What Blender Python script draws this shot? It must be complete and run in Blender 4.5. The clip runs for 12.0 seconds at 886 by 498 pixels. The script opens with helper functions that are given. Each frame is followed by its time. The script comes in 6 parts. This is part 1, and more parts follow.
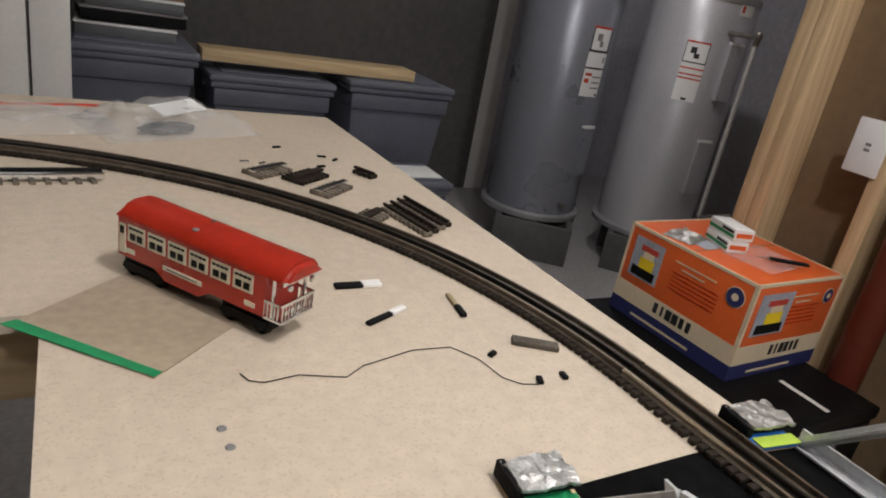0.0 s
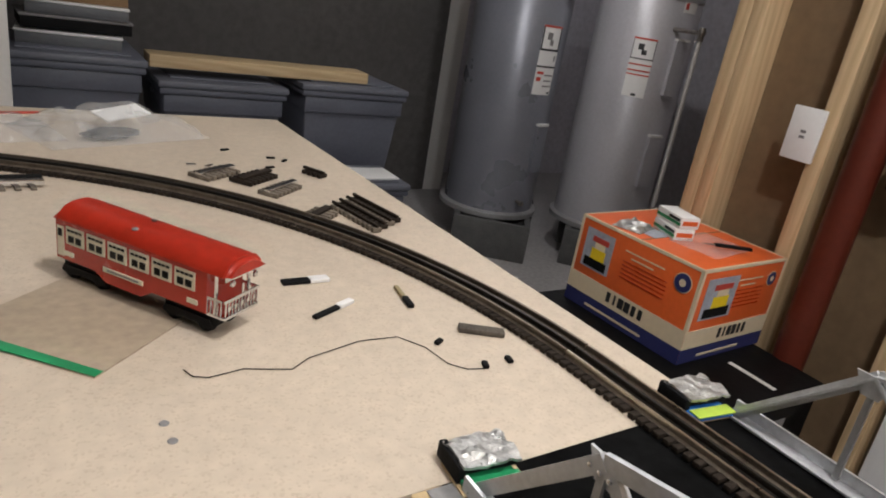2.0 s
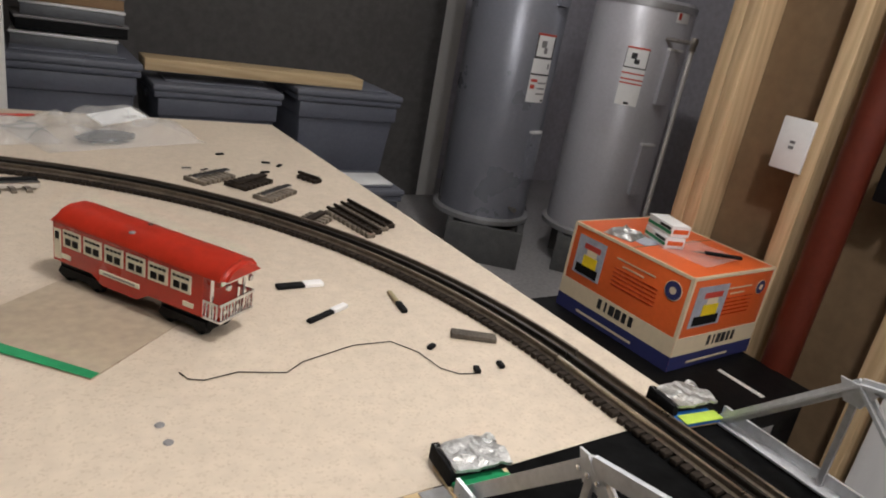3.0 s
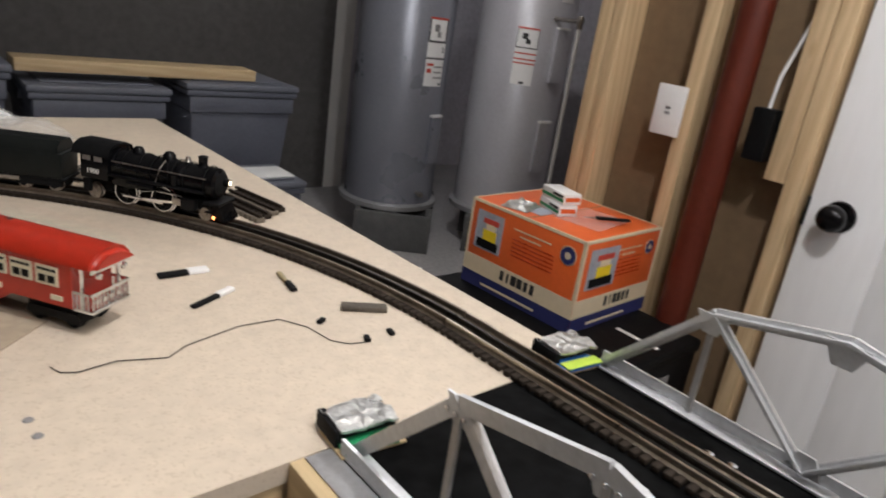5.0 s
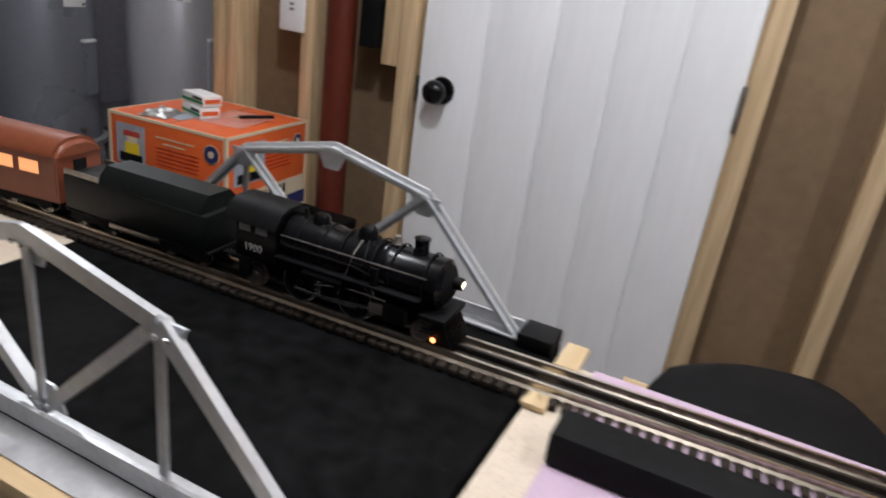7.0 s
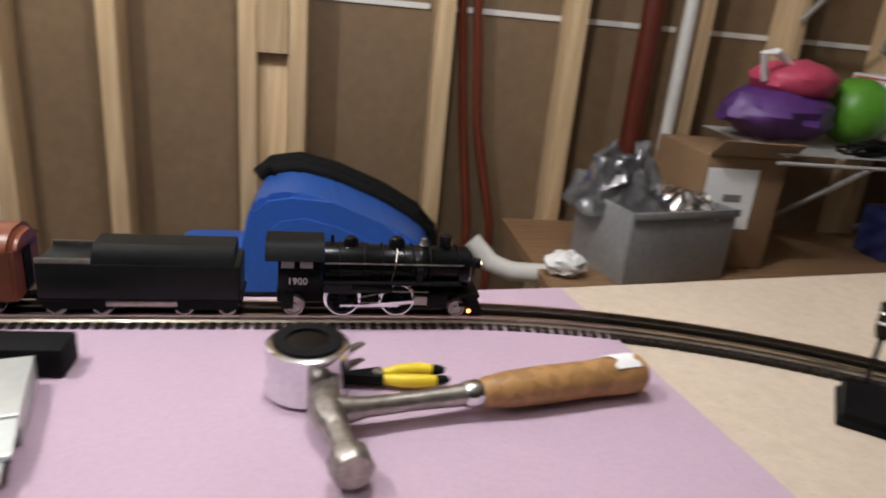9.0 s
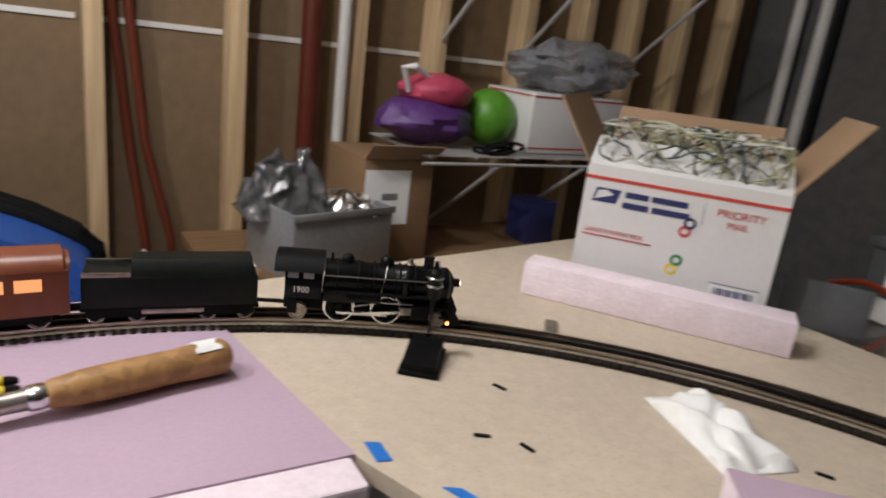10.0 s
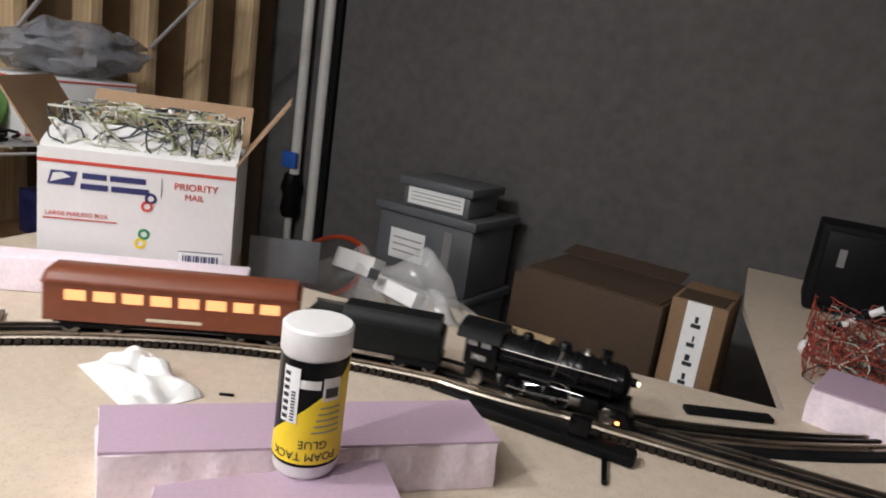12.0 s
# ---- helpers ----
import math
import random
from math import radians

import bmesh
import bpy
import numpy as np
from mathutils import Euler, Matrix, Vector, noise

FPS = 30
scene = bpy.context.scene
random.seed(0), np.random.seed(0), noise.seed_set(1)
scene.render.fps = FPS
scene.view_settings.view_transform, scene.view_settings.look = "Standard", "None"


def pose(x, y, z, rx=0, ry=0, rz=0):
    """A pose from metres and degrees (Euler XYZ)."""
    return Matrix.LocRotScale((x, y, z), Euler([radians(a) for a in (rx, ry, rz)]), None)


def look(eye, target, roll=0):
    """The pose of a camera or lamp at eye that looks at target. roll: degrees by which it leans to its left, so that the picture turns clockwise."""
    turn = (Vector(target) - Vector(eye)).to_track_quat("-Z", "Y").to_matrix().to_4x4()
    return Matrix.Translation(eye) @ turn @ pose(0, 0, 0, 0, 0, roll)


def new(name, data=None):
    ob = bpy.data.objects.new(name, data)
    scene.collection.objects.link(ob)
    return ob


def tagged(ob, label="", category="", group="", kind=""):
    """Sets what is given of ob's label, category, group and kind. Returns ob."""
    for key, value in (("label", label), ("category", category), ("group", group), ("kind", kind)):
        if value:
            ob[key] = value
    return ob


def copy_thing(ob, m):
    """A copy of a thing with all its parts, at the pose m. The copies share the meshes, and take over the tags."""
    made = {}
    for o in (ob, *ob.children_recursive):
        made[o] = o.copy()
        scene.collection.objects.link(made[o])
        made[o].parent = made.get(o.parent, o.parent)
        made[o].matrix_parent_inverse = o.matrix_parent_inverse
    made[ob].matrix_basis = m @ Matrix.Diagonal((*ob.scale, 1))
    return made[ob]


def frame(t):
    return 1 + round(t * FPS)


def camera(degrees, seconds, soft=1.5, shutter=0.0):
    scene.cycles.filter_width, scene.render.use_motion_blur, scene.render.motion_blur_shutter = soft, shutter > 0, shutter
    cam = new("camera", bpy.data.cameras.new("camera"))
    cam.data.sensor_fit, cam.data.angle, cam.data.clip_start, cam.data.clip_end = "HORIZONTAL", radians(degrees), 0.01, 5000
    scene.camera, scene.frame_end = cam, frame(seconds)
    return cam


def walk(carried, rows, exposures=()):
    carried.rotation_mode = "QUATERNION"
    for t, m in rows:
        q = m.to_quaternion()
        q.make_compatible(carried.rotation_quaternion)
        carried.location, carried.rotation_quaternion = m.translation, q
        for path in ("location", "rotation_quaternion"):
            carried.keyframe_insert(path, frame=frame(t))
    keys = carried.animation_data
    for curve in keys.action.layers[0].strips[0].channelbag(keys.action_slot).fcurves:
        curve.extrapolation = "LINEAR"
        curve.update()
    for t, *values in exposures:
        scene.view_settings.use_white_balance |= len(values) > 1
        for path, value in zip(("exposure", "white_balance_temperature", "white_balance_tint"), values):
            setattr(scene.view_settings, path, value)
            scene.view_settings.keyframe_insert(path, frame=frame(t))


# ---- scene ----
cam = camera(66.7, 12.0, soft=1.9, shutter=0.3)
PATH = [
    (0, (0.424, 0.467, 1.241), (1.389, 2.062, 0.518), 10.7),
    (0.5, (0.435, 0.452, 1.238), (1.409, 2.047, 0.524), 9.9),
    (1, (0.437, 0.452, 1.238), (1.41, 2.051, 0.534), 9.7),
    (1.5, (0.438, 0.447, 1.24), (1.441, 2.031, 0.544), 9.6),
    (2, (0.437, 0.443, 1.236), (1.494, 1.992, 0.539), 9.7),
    (2.5, (0.431, 0.435, 1.24), (1.501, 1.98, 0.555), 10.3),
    (4.5, (0.434, 0.441, 1.237), (1.552, 1.965, 0.583), 9.9),
    (5, (0.453, 0.4, 1.228), (1.723, 1.793, 0.562), 8.5),
    (5.5, (0.476, 0.368, 1.212), (1.871, 1.616, 0.507), 7.8),
    (6, (0.484, 0.325, 1.208), (1.999, 1.424, 0.504), 7.7),
    (6.5, (0.491, 0.277, 1.201), (2.095, 1.22, 0.468), 7.9),
    (6.7, (0.495, 0.258, 1.195), (2.146, 1.11, 0.457), 8.2),
    (8.3, (0.363, -0.383, 1.203), (2.188, -0.164, 0.415), 8.0),
    (8.5, (0.352, -0.427, 1.22), (2.195, -0.365, 0.446), 9.6),
    (9, (0.337, -0.52, 1.222), (2.188, -0.841, 0.538), 5.5),
    (9.5, (0.277, -0.608, 1.234), (2.033, -1.355, 0.637), 7.3),
    (10, (0.218, -0.655, 1.241), (1.851, -1.657, 0.669), 7.0),
    (10.5, (0.152, -0.69, 1.254), (1.491, -2.095, 0.771), 10.1),
    (11, (0.076, -0.708, 1.26), (1.173, -2.293, 0.727), 7.7),
    (11.5, (0.002, -0.742, 1.259), (0.874, -2.482, 0.799), 6.4),
    (12, (-0.002, -0.741, 1.268), (0.841, -2.495, 0.806), 8.4),
]
walk(cam, [(t, look(eye, target, roll)) for t, eye, target, roll in PATH],
     exposures=[(0, -0.2, 6350, 10), (1.5, -0.16, 6350, 10), (2.5, -0.04, 6350, 10), (4.5, -0.06, 6350, 10), (5, 0.03, 6250, 10), (6.5, 0.1, 5950, 10), (8.4, -0.52, 5900, 9), (9, 0.05, 6250, 10), (9.5, 0.13, 6300, 10), (10, -0.03, 6300, 10), (10.5, -0.02, 6250, 10), (11.3, 0.42, 6150, 10), (12, 0.52, 6150, 10)])

# ---- light ----
T = 0.9          # table top height
world = bpy.data.worlds.new("world")
scene.world = world
world.use_nodes = True
world.node_tree.nodes["Background"].inputs[0].default_value = (0.75, 0.7, 0.65, 1)
world.node_tree.nodes["Background"].inputs[1].default_value = 0.012
scene.view_settings.exposure = 0.0

# no lamp is in view: three set from shadows, the last an added fill
BULBS_AND_FILL = [((1.02, -0.55, 2.1), 25), ((0.85, 0.40, 2.27), 43), ((2.05, 2.3, 2.34), 27), ((0.1, 0.1, 2.34), 9)]
for place, watts in BULBS_AND_FILL:
    lamp = bpy.data.lights.new("unseen_light", "POINT")
    lamp.energy, lamp.color, lamp.shadow_soft_size = watts, (1.0, 0.975, 0.95), 0.05
    new("unseen_light", lamp).matrix_world = pose(*place)


# ---- materials ----
def mat(name, base, rough=0.6, metal=0.0, var=0.12, scale=12.0, fine=120.0, bump=0.15, stretch=(1, 1, 1),
        emit=0.0, glass=0.0, alpha=1.0, coat=0.0, spec=0.5, ecol=None):
    """A surface with tone variation at two scales, fine relief and uneven gloss."""
    m = bpy.data.materials.new(name)
    m.use_nodes = True
    n, l = m.node_tree.nodes, m.node_tree.links
    b = n["Principled BSDF"]
    co, mp = n.new("ShaderNodeTexCoord"), n.new("ShaderNodeMapping")
    mp.inputs["Scale"].default_value = stretch
    l.new(co.outputs["Object"], mp.inputs["Vector"])
    big, small = n.new("ShaderNodeTexNoise"), n.new("ShaderNodeTexNoise")
    big.inputs["Scale"].default_value, big.inputs["Detail"].default_value = scale, 5
    small.inputs["Scale"].default_value, small.inputs["Detail"].default_value = fine, 3
    for t in (big, small):
        l.new(mp.outputs[0], t.inputs["Vector"])
    mix = n.new("ShaderNodeMath"); mix.operation = "ADD"
    l.new(big.outputs["Fac"], mix.inputs[0]); l.new(small.outputs["Fac"], mix.inputs[1])
    ramp = n.new("ShaderNodeMapRange")
    ramp.inputs["From Min"].default_value, ramp.inputs["From Max"].default_value = 0.7, 1.3
    ramp.inputs["To Min"].default_value, ramp.inputs["To Max"].default_value = 1 - var, 1 + var
    l.new(mix.outputs[0], ramp.inputs["Value"])
    tint = n.new("ShaderNodeMix"); tint.data_type = "RGBA"; tint.blend_type = "MULTIPLY"
    tint.inputs["Factor"].default_value = 1.0
    tint.inputs[6].default_value = (*base, 1)
    l.new(ramp.outputs[0], tint.inputs[7])
    l.new(tint.outputs[2], b.inputs["Base Color"])
    rr = n.new("ShaderNodeMapRange")
    rr.inputs["To Min"].default_value, rr.inputs["To Max"].default_value = max(0.03, rough - 0.12), min(1, rough + 0.12)
    l.new(big.outputs["Fac"], rr.inputs["Value"]); l.new(rr.outputs[0], b.inputs["Roughness"])
    b.inputs["Metallic"].default_value = metal
    b.inputs["Specular IOR Level"].default_value = spec
    if bump:
        bp = n.new("ShaderNodeBump")
        bp.inputs["Strength"].default_value, bp.inputs["Distance"].default_value = bump, 0.002
        l.new(mix.outputs[0], bp.inputs["Height"]); l.new(bp.outputs[0], b.inputs["Normal"])
    if emit:
        b.inputs["Emission Color"].default_value = (*(ecol or base), 1)
        b.inputs["Emission Strength"].default_value = emit
    b.inputs["Transmission Weight"].default_value = glass
    b.inputs["Alpha"].default_value = alpha
    b.inputs["Coat Weight"].default_value = coat
    return m


def wood(name, base, dark, along="Z", rough=0.6, ring=9.0):
    """Sawn softwood: long grain bands, small knots and fine fibres."""
    m = mat(name, base, rough, 0, 0.1, 6, 180, 0.2, {"Z": (1, 1, .06), "Y": (1, .06, 1), "X": (.06, 1, 1)}[along])
    n, l = m.node_tree.nodes, m.node_tree.links
    b = n["Principled BSDF"]
    co, mp = n.new("ShaderNodeTexCoord"), n.new("ShaderNodeMapping")
    mp.inputs["Scale"].default_value = {"Z": (1, 1, .05), "Y": (1, .05, 1), "X": (.05, 1, 1)}[along]
    l.new(co.outputs["Object"], mp.inputs[0])
    wv = n.new("ShaderNodeTexWave"); wv.inputs["Scale"].default_value = ring * 3
    wv.inputs["Distortion"].default_value, wv.inputs["Detail"].default_value = 7, 3
    wv.bands_direction = "DIAGONAL"
    l.new(mp.outputs[0], wv.inputs[0])
    kn = n.new("ShaderNodeTexVoronoi"); kn.inputs["Scale"].default_value = 5.5
    mp2 = n.new("ShaderNodeMapping"); mp2.inputs["Scale"].default_value = {"Z": (1, 1, .45), "Y": (1, .45, 1), "X": (.45, 1, 1)}[along]
    l.new(co.outputs["Object"], mp2.inputs[0]); l.new(mp2.outputs[0], kn.inputs["Vector"])
    kr = n.new("ShaderNodeMapRange"); kr.inputs["From Min"].default_value, kr.inputs["From Max"].default_value = 0.05, 0.10
    kr.inputs["To Min"].default_value, kr.inputs["To Max"].default_value = 1, 0
    l.new(kn.outputs["Distance"], kr.inputs[0])
    old = b.inputs["Base Color"].links[0].from_socket
    wm = n.new("ShaderNodeMath"); wm.operation = "MULTIPLY"; wm.inputs[1].default_value = 0.3
    l.new(wv.outputs["Fac"], wm.inputs[0])
    mx = n.new("ShaderNodeMath"); mx.operation = "MAXIMUM"
    l.new(wm.outputs[0], mx.inputs[0]); l.new(kr.outputs[0], mx.inputs[1])
    mix = n.new("ShaderNodeMix"); mix.data_type = "RGBA"
    mix.inputs[7].default_value = (*dark, 1)
    l.new(mx.outputs[0], mix.inputs[0]); l.new(old, mix.inputs[6]); l.new(mix.outputs[2], b.inputs["Base Color"])
    return m


def speckled(name, base, flecks, scale=430.0, rough=0.6, dens=0.25):
    """Chipboard: pressed flakes and dark specks."""
    m = mat(name, base, rough, 0, 0.09, 4, 60, 0.12)
    n, l = m.node_tree.nodes, m.node_tree.links
    b = n["Principled BSDF"]
    co = n.new("ShaderNodeTexCoord")
    v = n.new("ShaderNodeTexVoronoi"); v.inputs["Scale"].default_value = scale
    l.new(co.outputs["Object"], v.inputs["Vector"])
    sep = n.new("ShaderNodeSeparateColor"); l.new(v.outputs["Color"], sep.inputs[0])
    r = n.new("ShaderNodeMapRange"); r.inputs["From Min"].default_value, r.inputs["From Max"].default_value = 1 - dens, 1.0
    r.inputs["To Max"].default_value = 0.42
    l.new(sep.outputs[0], r.inputs[0])
    old = b.inputs["Base Color"].links[0].from_socket
    mix = n.new("ShaderNodeMix"); mix.data_type = "RGBA"; mix.inputs[7].default_value = (*flecks, 1)
    l.new(r.outputs[0], mix.inputs[0]); l.new(old, mix.inputs[6]); l.new(mix.outputs[2], b.inputs["Base Color"])
    return m


PINE = wood("pine", (0.66, 0.49, 0.29), (0.33, 0.18, 0.07), "Z")
PINE_Y = wood("pine_along", (0.62, 0.47, 0.27), (0.36, 0.2, 0.08), "Y")
PINE_X = wood("pine_across", (0.60, 0.46, 0.27), (0.36, 0.2, 0.08), "X")
KRAFT = mat("kraft_paper", (0.19, 0.125, 0.068), 0.75, 0, 0.12, 3, 40, 0.1)
BOARD = speckled("particle_board", (0.60, 0.51, 0.405), (0.43, 0.34, 0.24))
BOARD_EDGE = speckled("board_edge", (0.56, 0.46, 0.33), (0.35, 0.25, 0.15), 400, 0.8)
FOAM = mat("pink_foam", (0.50, 0.37, 0.47), 0.65, 0, 0.06, 5, 220, 0.1)
FOAM_CUT = mat("pink_foam_cut", (0.88, 0.76, 0.83), 0.8, 0, 0.08, 30, 160, 0.6)
DOOR_W = mat("white_door_paint", (0.90, 0.90, 0.91), 0.35, 0, 0.03, 3, 50, 0.06, (1, 1, .15))
CONCRETE = mat("painted_concrete", (0.106, 0.1, 0.097), 0.8, 0, 0.16, 1.6, 28, 0.25, spec=0.2)
PALE_C = mat("pale_concrete", (0.50, 0.49, 0.54), 0.8, 0, 0.16, 1.6, 28, 0.25)
FLOOR_C = mat("concrete_floor", (0.38, 0.37, 0.37), 0.6, 0, 0.2, 2.5, 50, 0.2)
CEIL = mat("ceiling_board", (0.5, 0.47, 0.43), 0.85, 0, 0.1, 2, 40, 0.1)
BLACK = mat("black_paint", (0.005, 0.005, 0.0055), 0.5, 0, 0.35, 14, 90, 0.2, spec=0.12)
BLACK_GLOSS = mat("black_gloss", (0.004, 0.004, 0.0048), 0.24, 0, 0.2, 14, 90, 0.05, spec=0.2)
BLACK_MATTE = mat("black_matte", (0.007, 0.007, 0.0075), 0.7, 0, 0.3, 20, 120, 0.2, spec=0.12)
ALU = mat("aluminium", (0.62, 0.63, 0.65), 0.36, 0.45, 0.12, 20, 200, 0.08)
ALU_DULL = mat("dull_aluminium", (0.50, 0.50, 0.51), 0.5, 0.6, 0.12, 20, 200, 0.08)
FOIL = mat("crumpled_foil", (0.52, 0.52, 0.51), 0.32, 0.8, 0.3, 60, 260, 0.6)
DECK = mat("deck_black", (0.004, 0.004, 0.0042), 0.75, 0, 0.9, 9, 60, 0.3, spec=0.05)
CHROME = mat("chrome", (0.75, 0.75, 0.77), 0.15, 1.0, 0.1, 30, 200, 0.04)
RAIL = mat("rail_steel", (0.50, 0.44, 0.36), 0.32, 1.0, 0.2, 40, 300, 0.05)
RAIL_OLD = mat("weathered_rail", (0.19, 0.155, 0.12), 0.5, 0.75, 0.3, 40, 300, 0.05)
RAIL_DK = mat("blackened_rail", (0.05, 0.045, 0.04), 0.4, 0.8, 0.3, 40, 300, 0.05)
TIE = mat("stained_tie", (0.028, 0.021, 0.016), 0.75, 0, 0.35, 60, 300, 0.4, spec=0.12)
TIE_DULL = mat("dull_tie", (0.085, 0.07, 0.055), 0.75, 0, 0.35, 60, 300, 0.4)
TIE_GREY = mat("weathered_tie", (0.16, 0.13, 0.10), 0.75, 0, 0.35, 60, 300, 0.4)
TANK_A = mat("tank_dark_grey", (0.23, 0.238, 0.275), 0.3, 0.25, 0.06, 3, 60, 0.03)
TANK_B = mat("tank_light_grey", (0.52, 0.515, 0.55), 0.33, 0.25, 0.06, 3, 60, 0.03)
TANK_RIM = mat("tank_rim", (0.45, 0.45, 0.46), 0.4, 0.5, 0.08, 10, 60, 0.03)
BLOCK = mat("cinder_block", (0.10, 0.10, 0.10), 0.9, 0, 0.25, 20, 160, 0.8)
TUB = mat("grey_tub", (0.11, 0.118, 0.15), 0.5, 0, 0.1, 6, 70, 0.08)
TUB_LID = mat("grey_tub_lid", (0.14, 0.148, 0.18), 0.5, 0, 0.1, 6, 70, 0.08)
WHITE = mat("white_paint", (0.72, 0.70, 0.67), 0.55, 0, 0.05, 8, 80, 0.05)
WHITE_P = mat("white_plastic", (0.84, 0.83, 0.82), 0.4, 0, 0.03, 8, 80, 0.03)
ORANGE = mat("orange_print", (0.72, 0.125, 0.025), 0.4, 0, 0.06, 6, 90, 0.03)
CREAM = mat("cream_print", (0.72, 0.60, 0.42), 0.45, 0, 0.05, 6, 90, 0.03)
NAVY = mat("navy_print", (0.03, 0.035, 0.13), 0.4, 0, 0.08, 6, 90, 0.03)
RED = mat("red_enamel", (0.46, 0.025, 0.010), 0.28, 0, 0.08, 12, 90, 0.03, coat=0.4)
RED_ROOF = mat("red_roof_enamel", (0.40, 0.024, 0.010), 0.34, 0, 0.14, 18, 90, 0.05)
CREAM_P = mat("cream_paint", (0.75, 0.68, 0.52), 0.45, 0, 0.05, 20, 90, 0.03)
BROWN_CAR = mat("brown_enamel", (0.20, 0.055, 0.025), 0.35, 0, 0.1, 12, 90, 0.03)
GLOW_WIN = mat("lit_window", (0.5, 0.25, 0.10), 0.4, 0, 0.1, 30, 90, 0, emit=0.9, ecol=(1.0, 0.40, 0.15))
HEADLIGHT = mat("headlight", (1.0, 0.9, 0.7), 0.3, 0, 0.0, 30, 90, 0, emit=9, ecol=(1.0, 0.8, 0.5))
SPARK = mat("marker_glow", (0.5, 0.15, 0.05), 0.3, 0, 0.0, 30, 90, 0, emit=5, ecol=(1.0, 0.30, 0.08))
GREEN = mat("green_paint", (0.02, 0.26, 0.10), 0.4, 0, 0.15, 15, 100, 0.05)
LIME = mat("lime_plastic", (0.45, 0.62, 0.08), 0.4, 0, 0.08, 15, 100, 0.03)
BLUE = mat("blue_plastic", (0.03, 0.11, 0.45), 0.34, 0, 0.1, 6, 60, 0.05)
BLUE_P = mat("blue_tape", (0.02, 0.18, 0.62), 0.5, 0, 0.08, 15, 100, 0.05)
TAN_SHEET = mat("tan_card_sheet", (0.42, 0.34, 0.25), 0.55, 0, 0.14, 7, 90, 0.05)
KNOB = mat("bronze_knob", (0.012, 0.011, 0.012), 0.25, 0.6, 0.2, 20, 100, 0.02)
POST = mat("red_brown_post", (0.10, 0.017, 0.008), 0.42, 0, 0.15, 5, 60, 0.05)
PEX = mat("red_tube", (0.14, 0.028, 0.013), 0.4, 0, 0.1, 9, 60, 0.03)
PVC = mat("white_pvc", (0.62, 0.60, 0.57), 0.4, 0, 0.06, 6, 60, 0.03)
CARD = mat("cardboard", (0.24, 0.145, 0.075), 0.75, 0, 0.1, 6, 140, 0.1)
# cardboard with the shade near the concrete wall put into its colour
CARD_SHADED = mat("shaded_cardboard", (0.062, 0.038, 0.021), 0.8, 0, 0.16, 6, 140, 0.1)
CARD_IN = mat("cardboard_inside", (0.34, 0.22, 0.13), 0.8, 0, 0.1, 6, 140, 0.1)
MAIL_W = mat("white_box_print", (0.74, 0.73, 0.72), 0.42, 0, 0.03, 6, 90, 0.03)
MAIL_R = mat("red_print", (0.55, 0.06, 0.04), 0.45, 0, 0.05, 20, 90, 0.0)
INK = mat("black_ink", (0.02, 0.02, 0.022), 0.5, 0, 0.1, 20, 90, 0.0)
INK_GREY = mat("grey_ink", (0.22, 0.21, 0.21), 0.5, 0, 0.1, 20, 90, 0.0)
YELLOW = mat("yellow_print", (0.88, 0.64, 0.02), 0.35, 0, 0.04, 20, 90, 0.0)
YEL_GRIP = mat("yellow_grip", (0.72, 0.55, 0.02), 0.4, 0, 0.1, 30, 90, 0.05)
STEEL_OLD = mat("worn_steel", (0.34, 0.31, 0.28), 0.38, 0.9, 0.3, 30, 160, 0.2)
LEATHER = speckled("worn_leather_grip", (0.44, 0.24, 0.085), (0.06, 0.015, 0.003), 110, 0.5, 0.9)
GALV = mat("galvanised_tray", (0.62, 0.65, 0.63), 0.4, 0.35, 0.08, 12, 80, 0.05)
MAGENTA = mat("magenta_bag", (0.5, 0.06, 0.12), 0.5, 0, 0.15, 15, 70, 0.3)
PURPLE = mat("purple_bag", (0.09, 0.03, 0.17), 0.45, 0, 0.3, 15, 70, 0.4)
LIME_BALL = mat("green_ball", (0.10, 0.30, 0.025), 0.4, 0, 0.1, 15, 70, 0.1)
WIRE_SHELF = mat("white_wire", (0.55, 0.54, 0.53), 0.45, 0.2, 0.05, 15, 70, 0.0)
GREY_CASE = mat("grey_plastic_case", (0.115, 0.12, 0.13), 0.45, 0, 0.1, 8, 80, 0.06)
SILVER_BIN = mat("grey_foil_bin", (0.30, 0.30, 0.30), 0.4, 0.3, 0.15, 10, 80, 0.2)
PAPER = mat("white_paper", (0.88, 0.88, 0.87), 0.6, 0, 0.04, 10, 60, 0.1)
ORANGE_RING = mat("orange_rim", (0.75, 0.09, 0.02), 0.4, 0, 0.08, 10, 60, 0.05)
CLEARBAG = mat("clear_bag", (0.9, 0.9, 0.9), 0.1, 0, 0.05, 10, 40, 0.8, alpha=0.15)
CLEARBAG_GREY = mat("grey_bag", (0.28, 0.29, 0.32), 0.2, 0, 0.2, 10, 40, 0.8, alpha=0.6)
WIRES_W = mat("pale_wire", (0.58, 0.58, 0.50), 0.5, 0, 0.3, 20, 70, 0.0)
WIRES_G = mat("dull_green_wire", (0.28, 0.28, 0.14), 0.5, 0, 0.3, 20, 70, 0.0)
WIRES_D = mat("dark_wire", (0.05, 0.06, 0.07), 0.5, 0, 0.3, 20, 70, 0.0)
WIRES_R = mat("red_wire", (0.30, 0.05, 0.03), 0.5, 0, 0.3, 20, 70, 0.0)


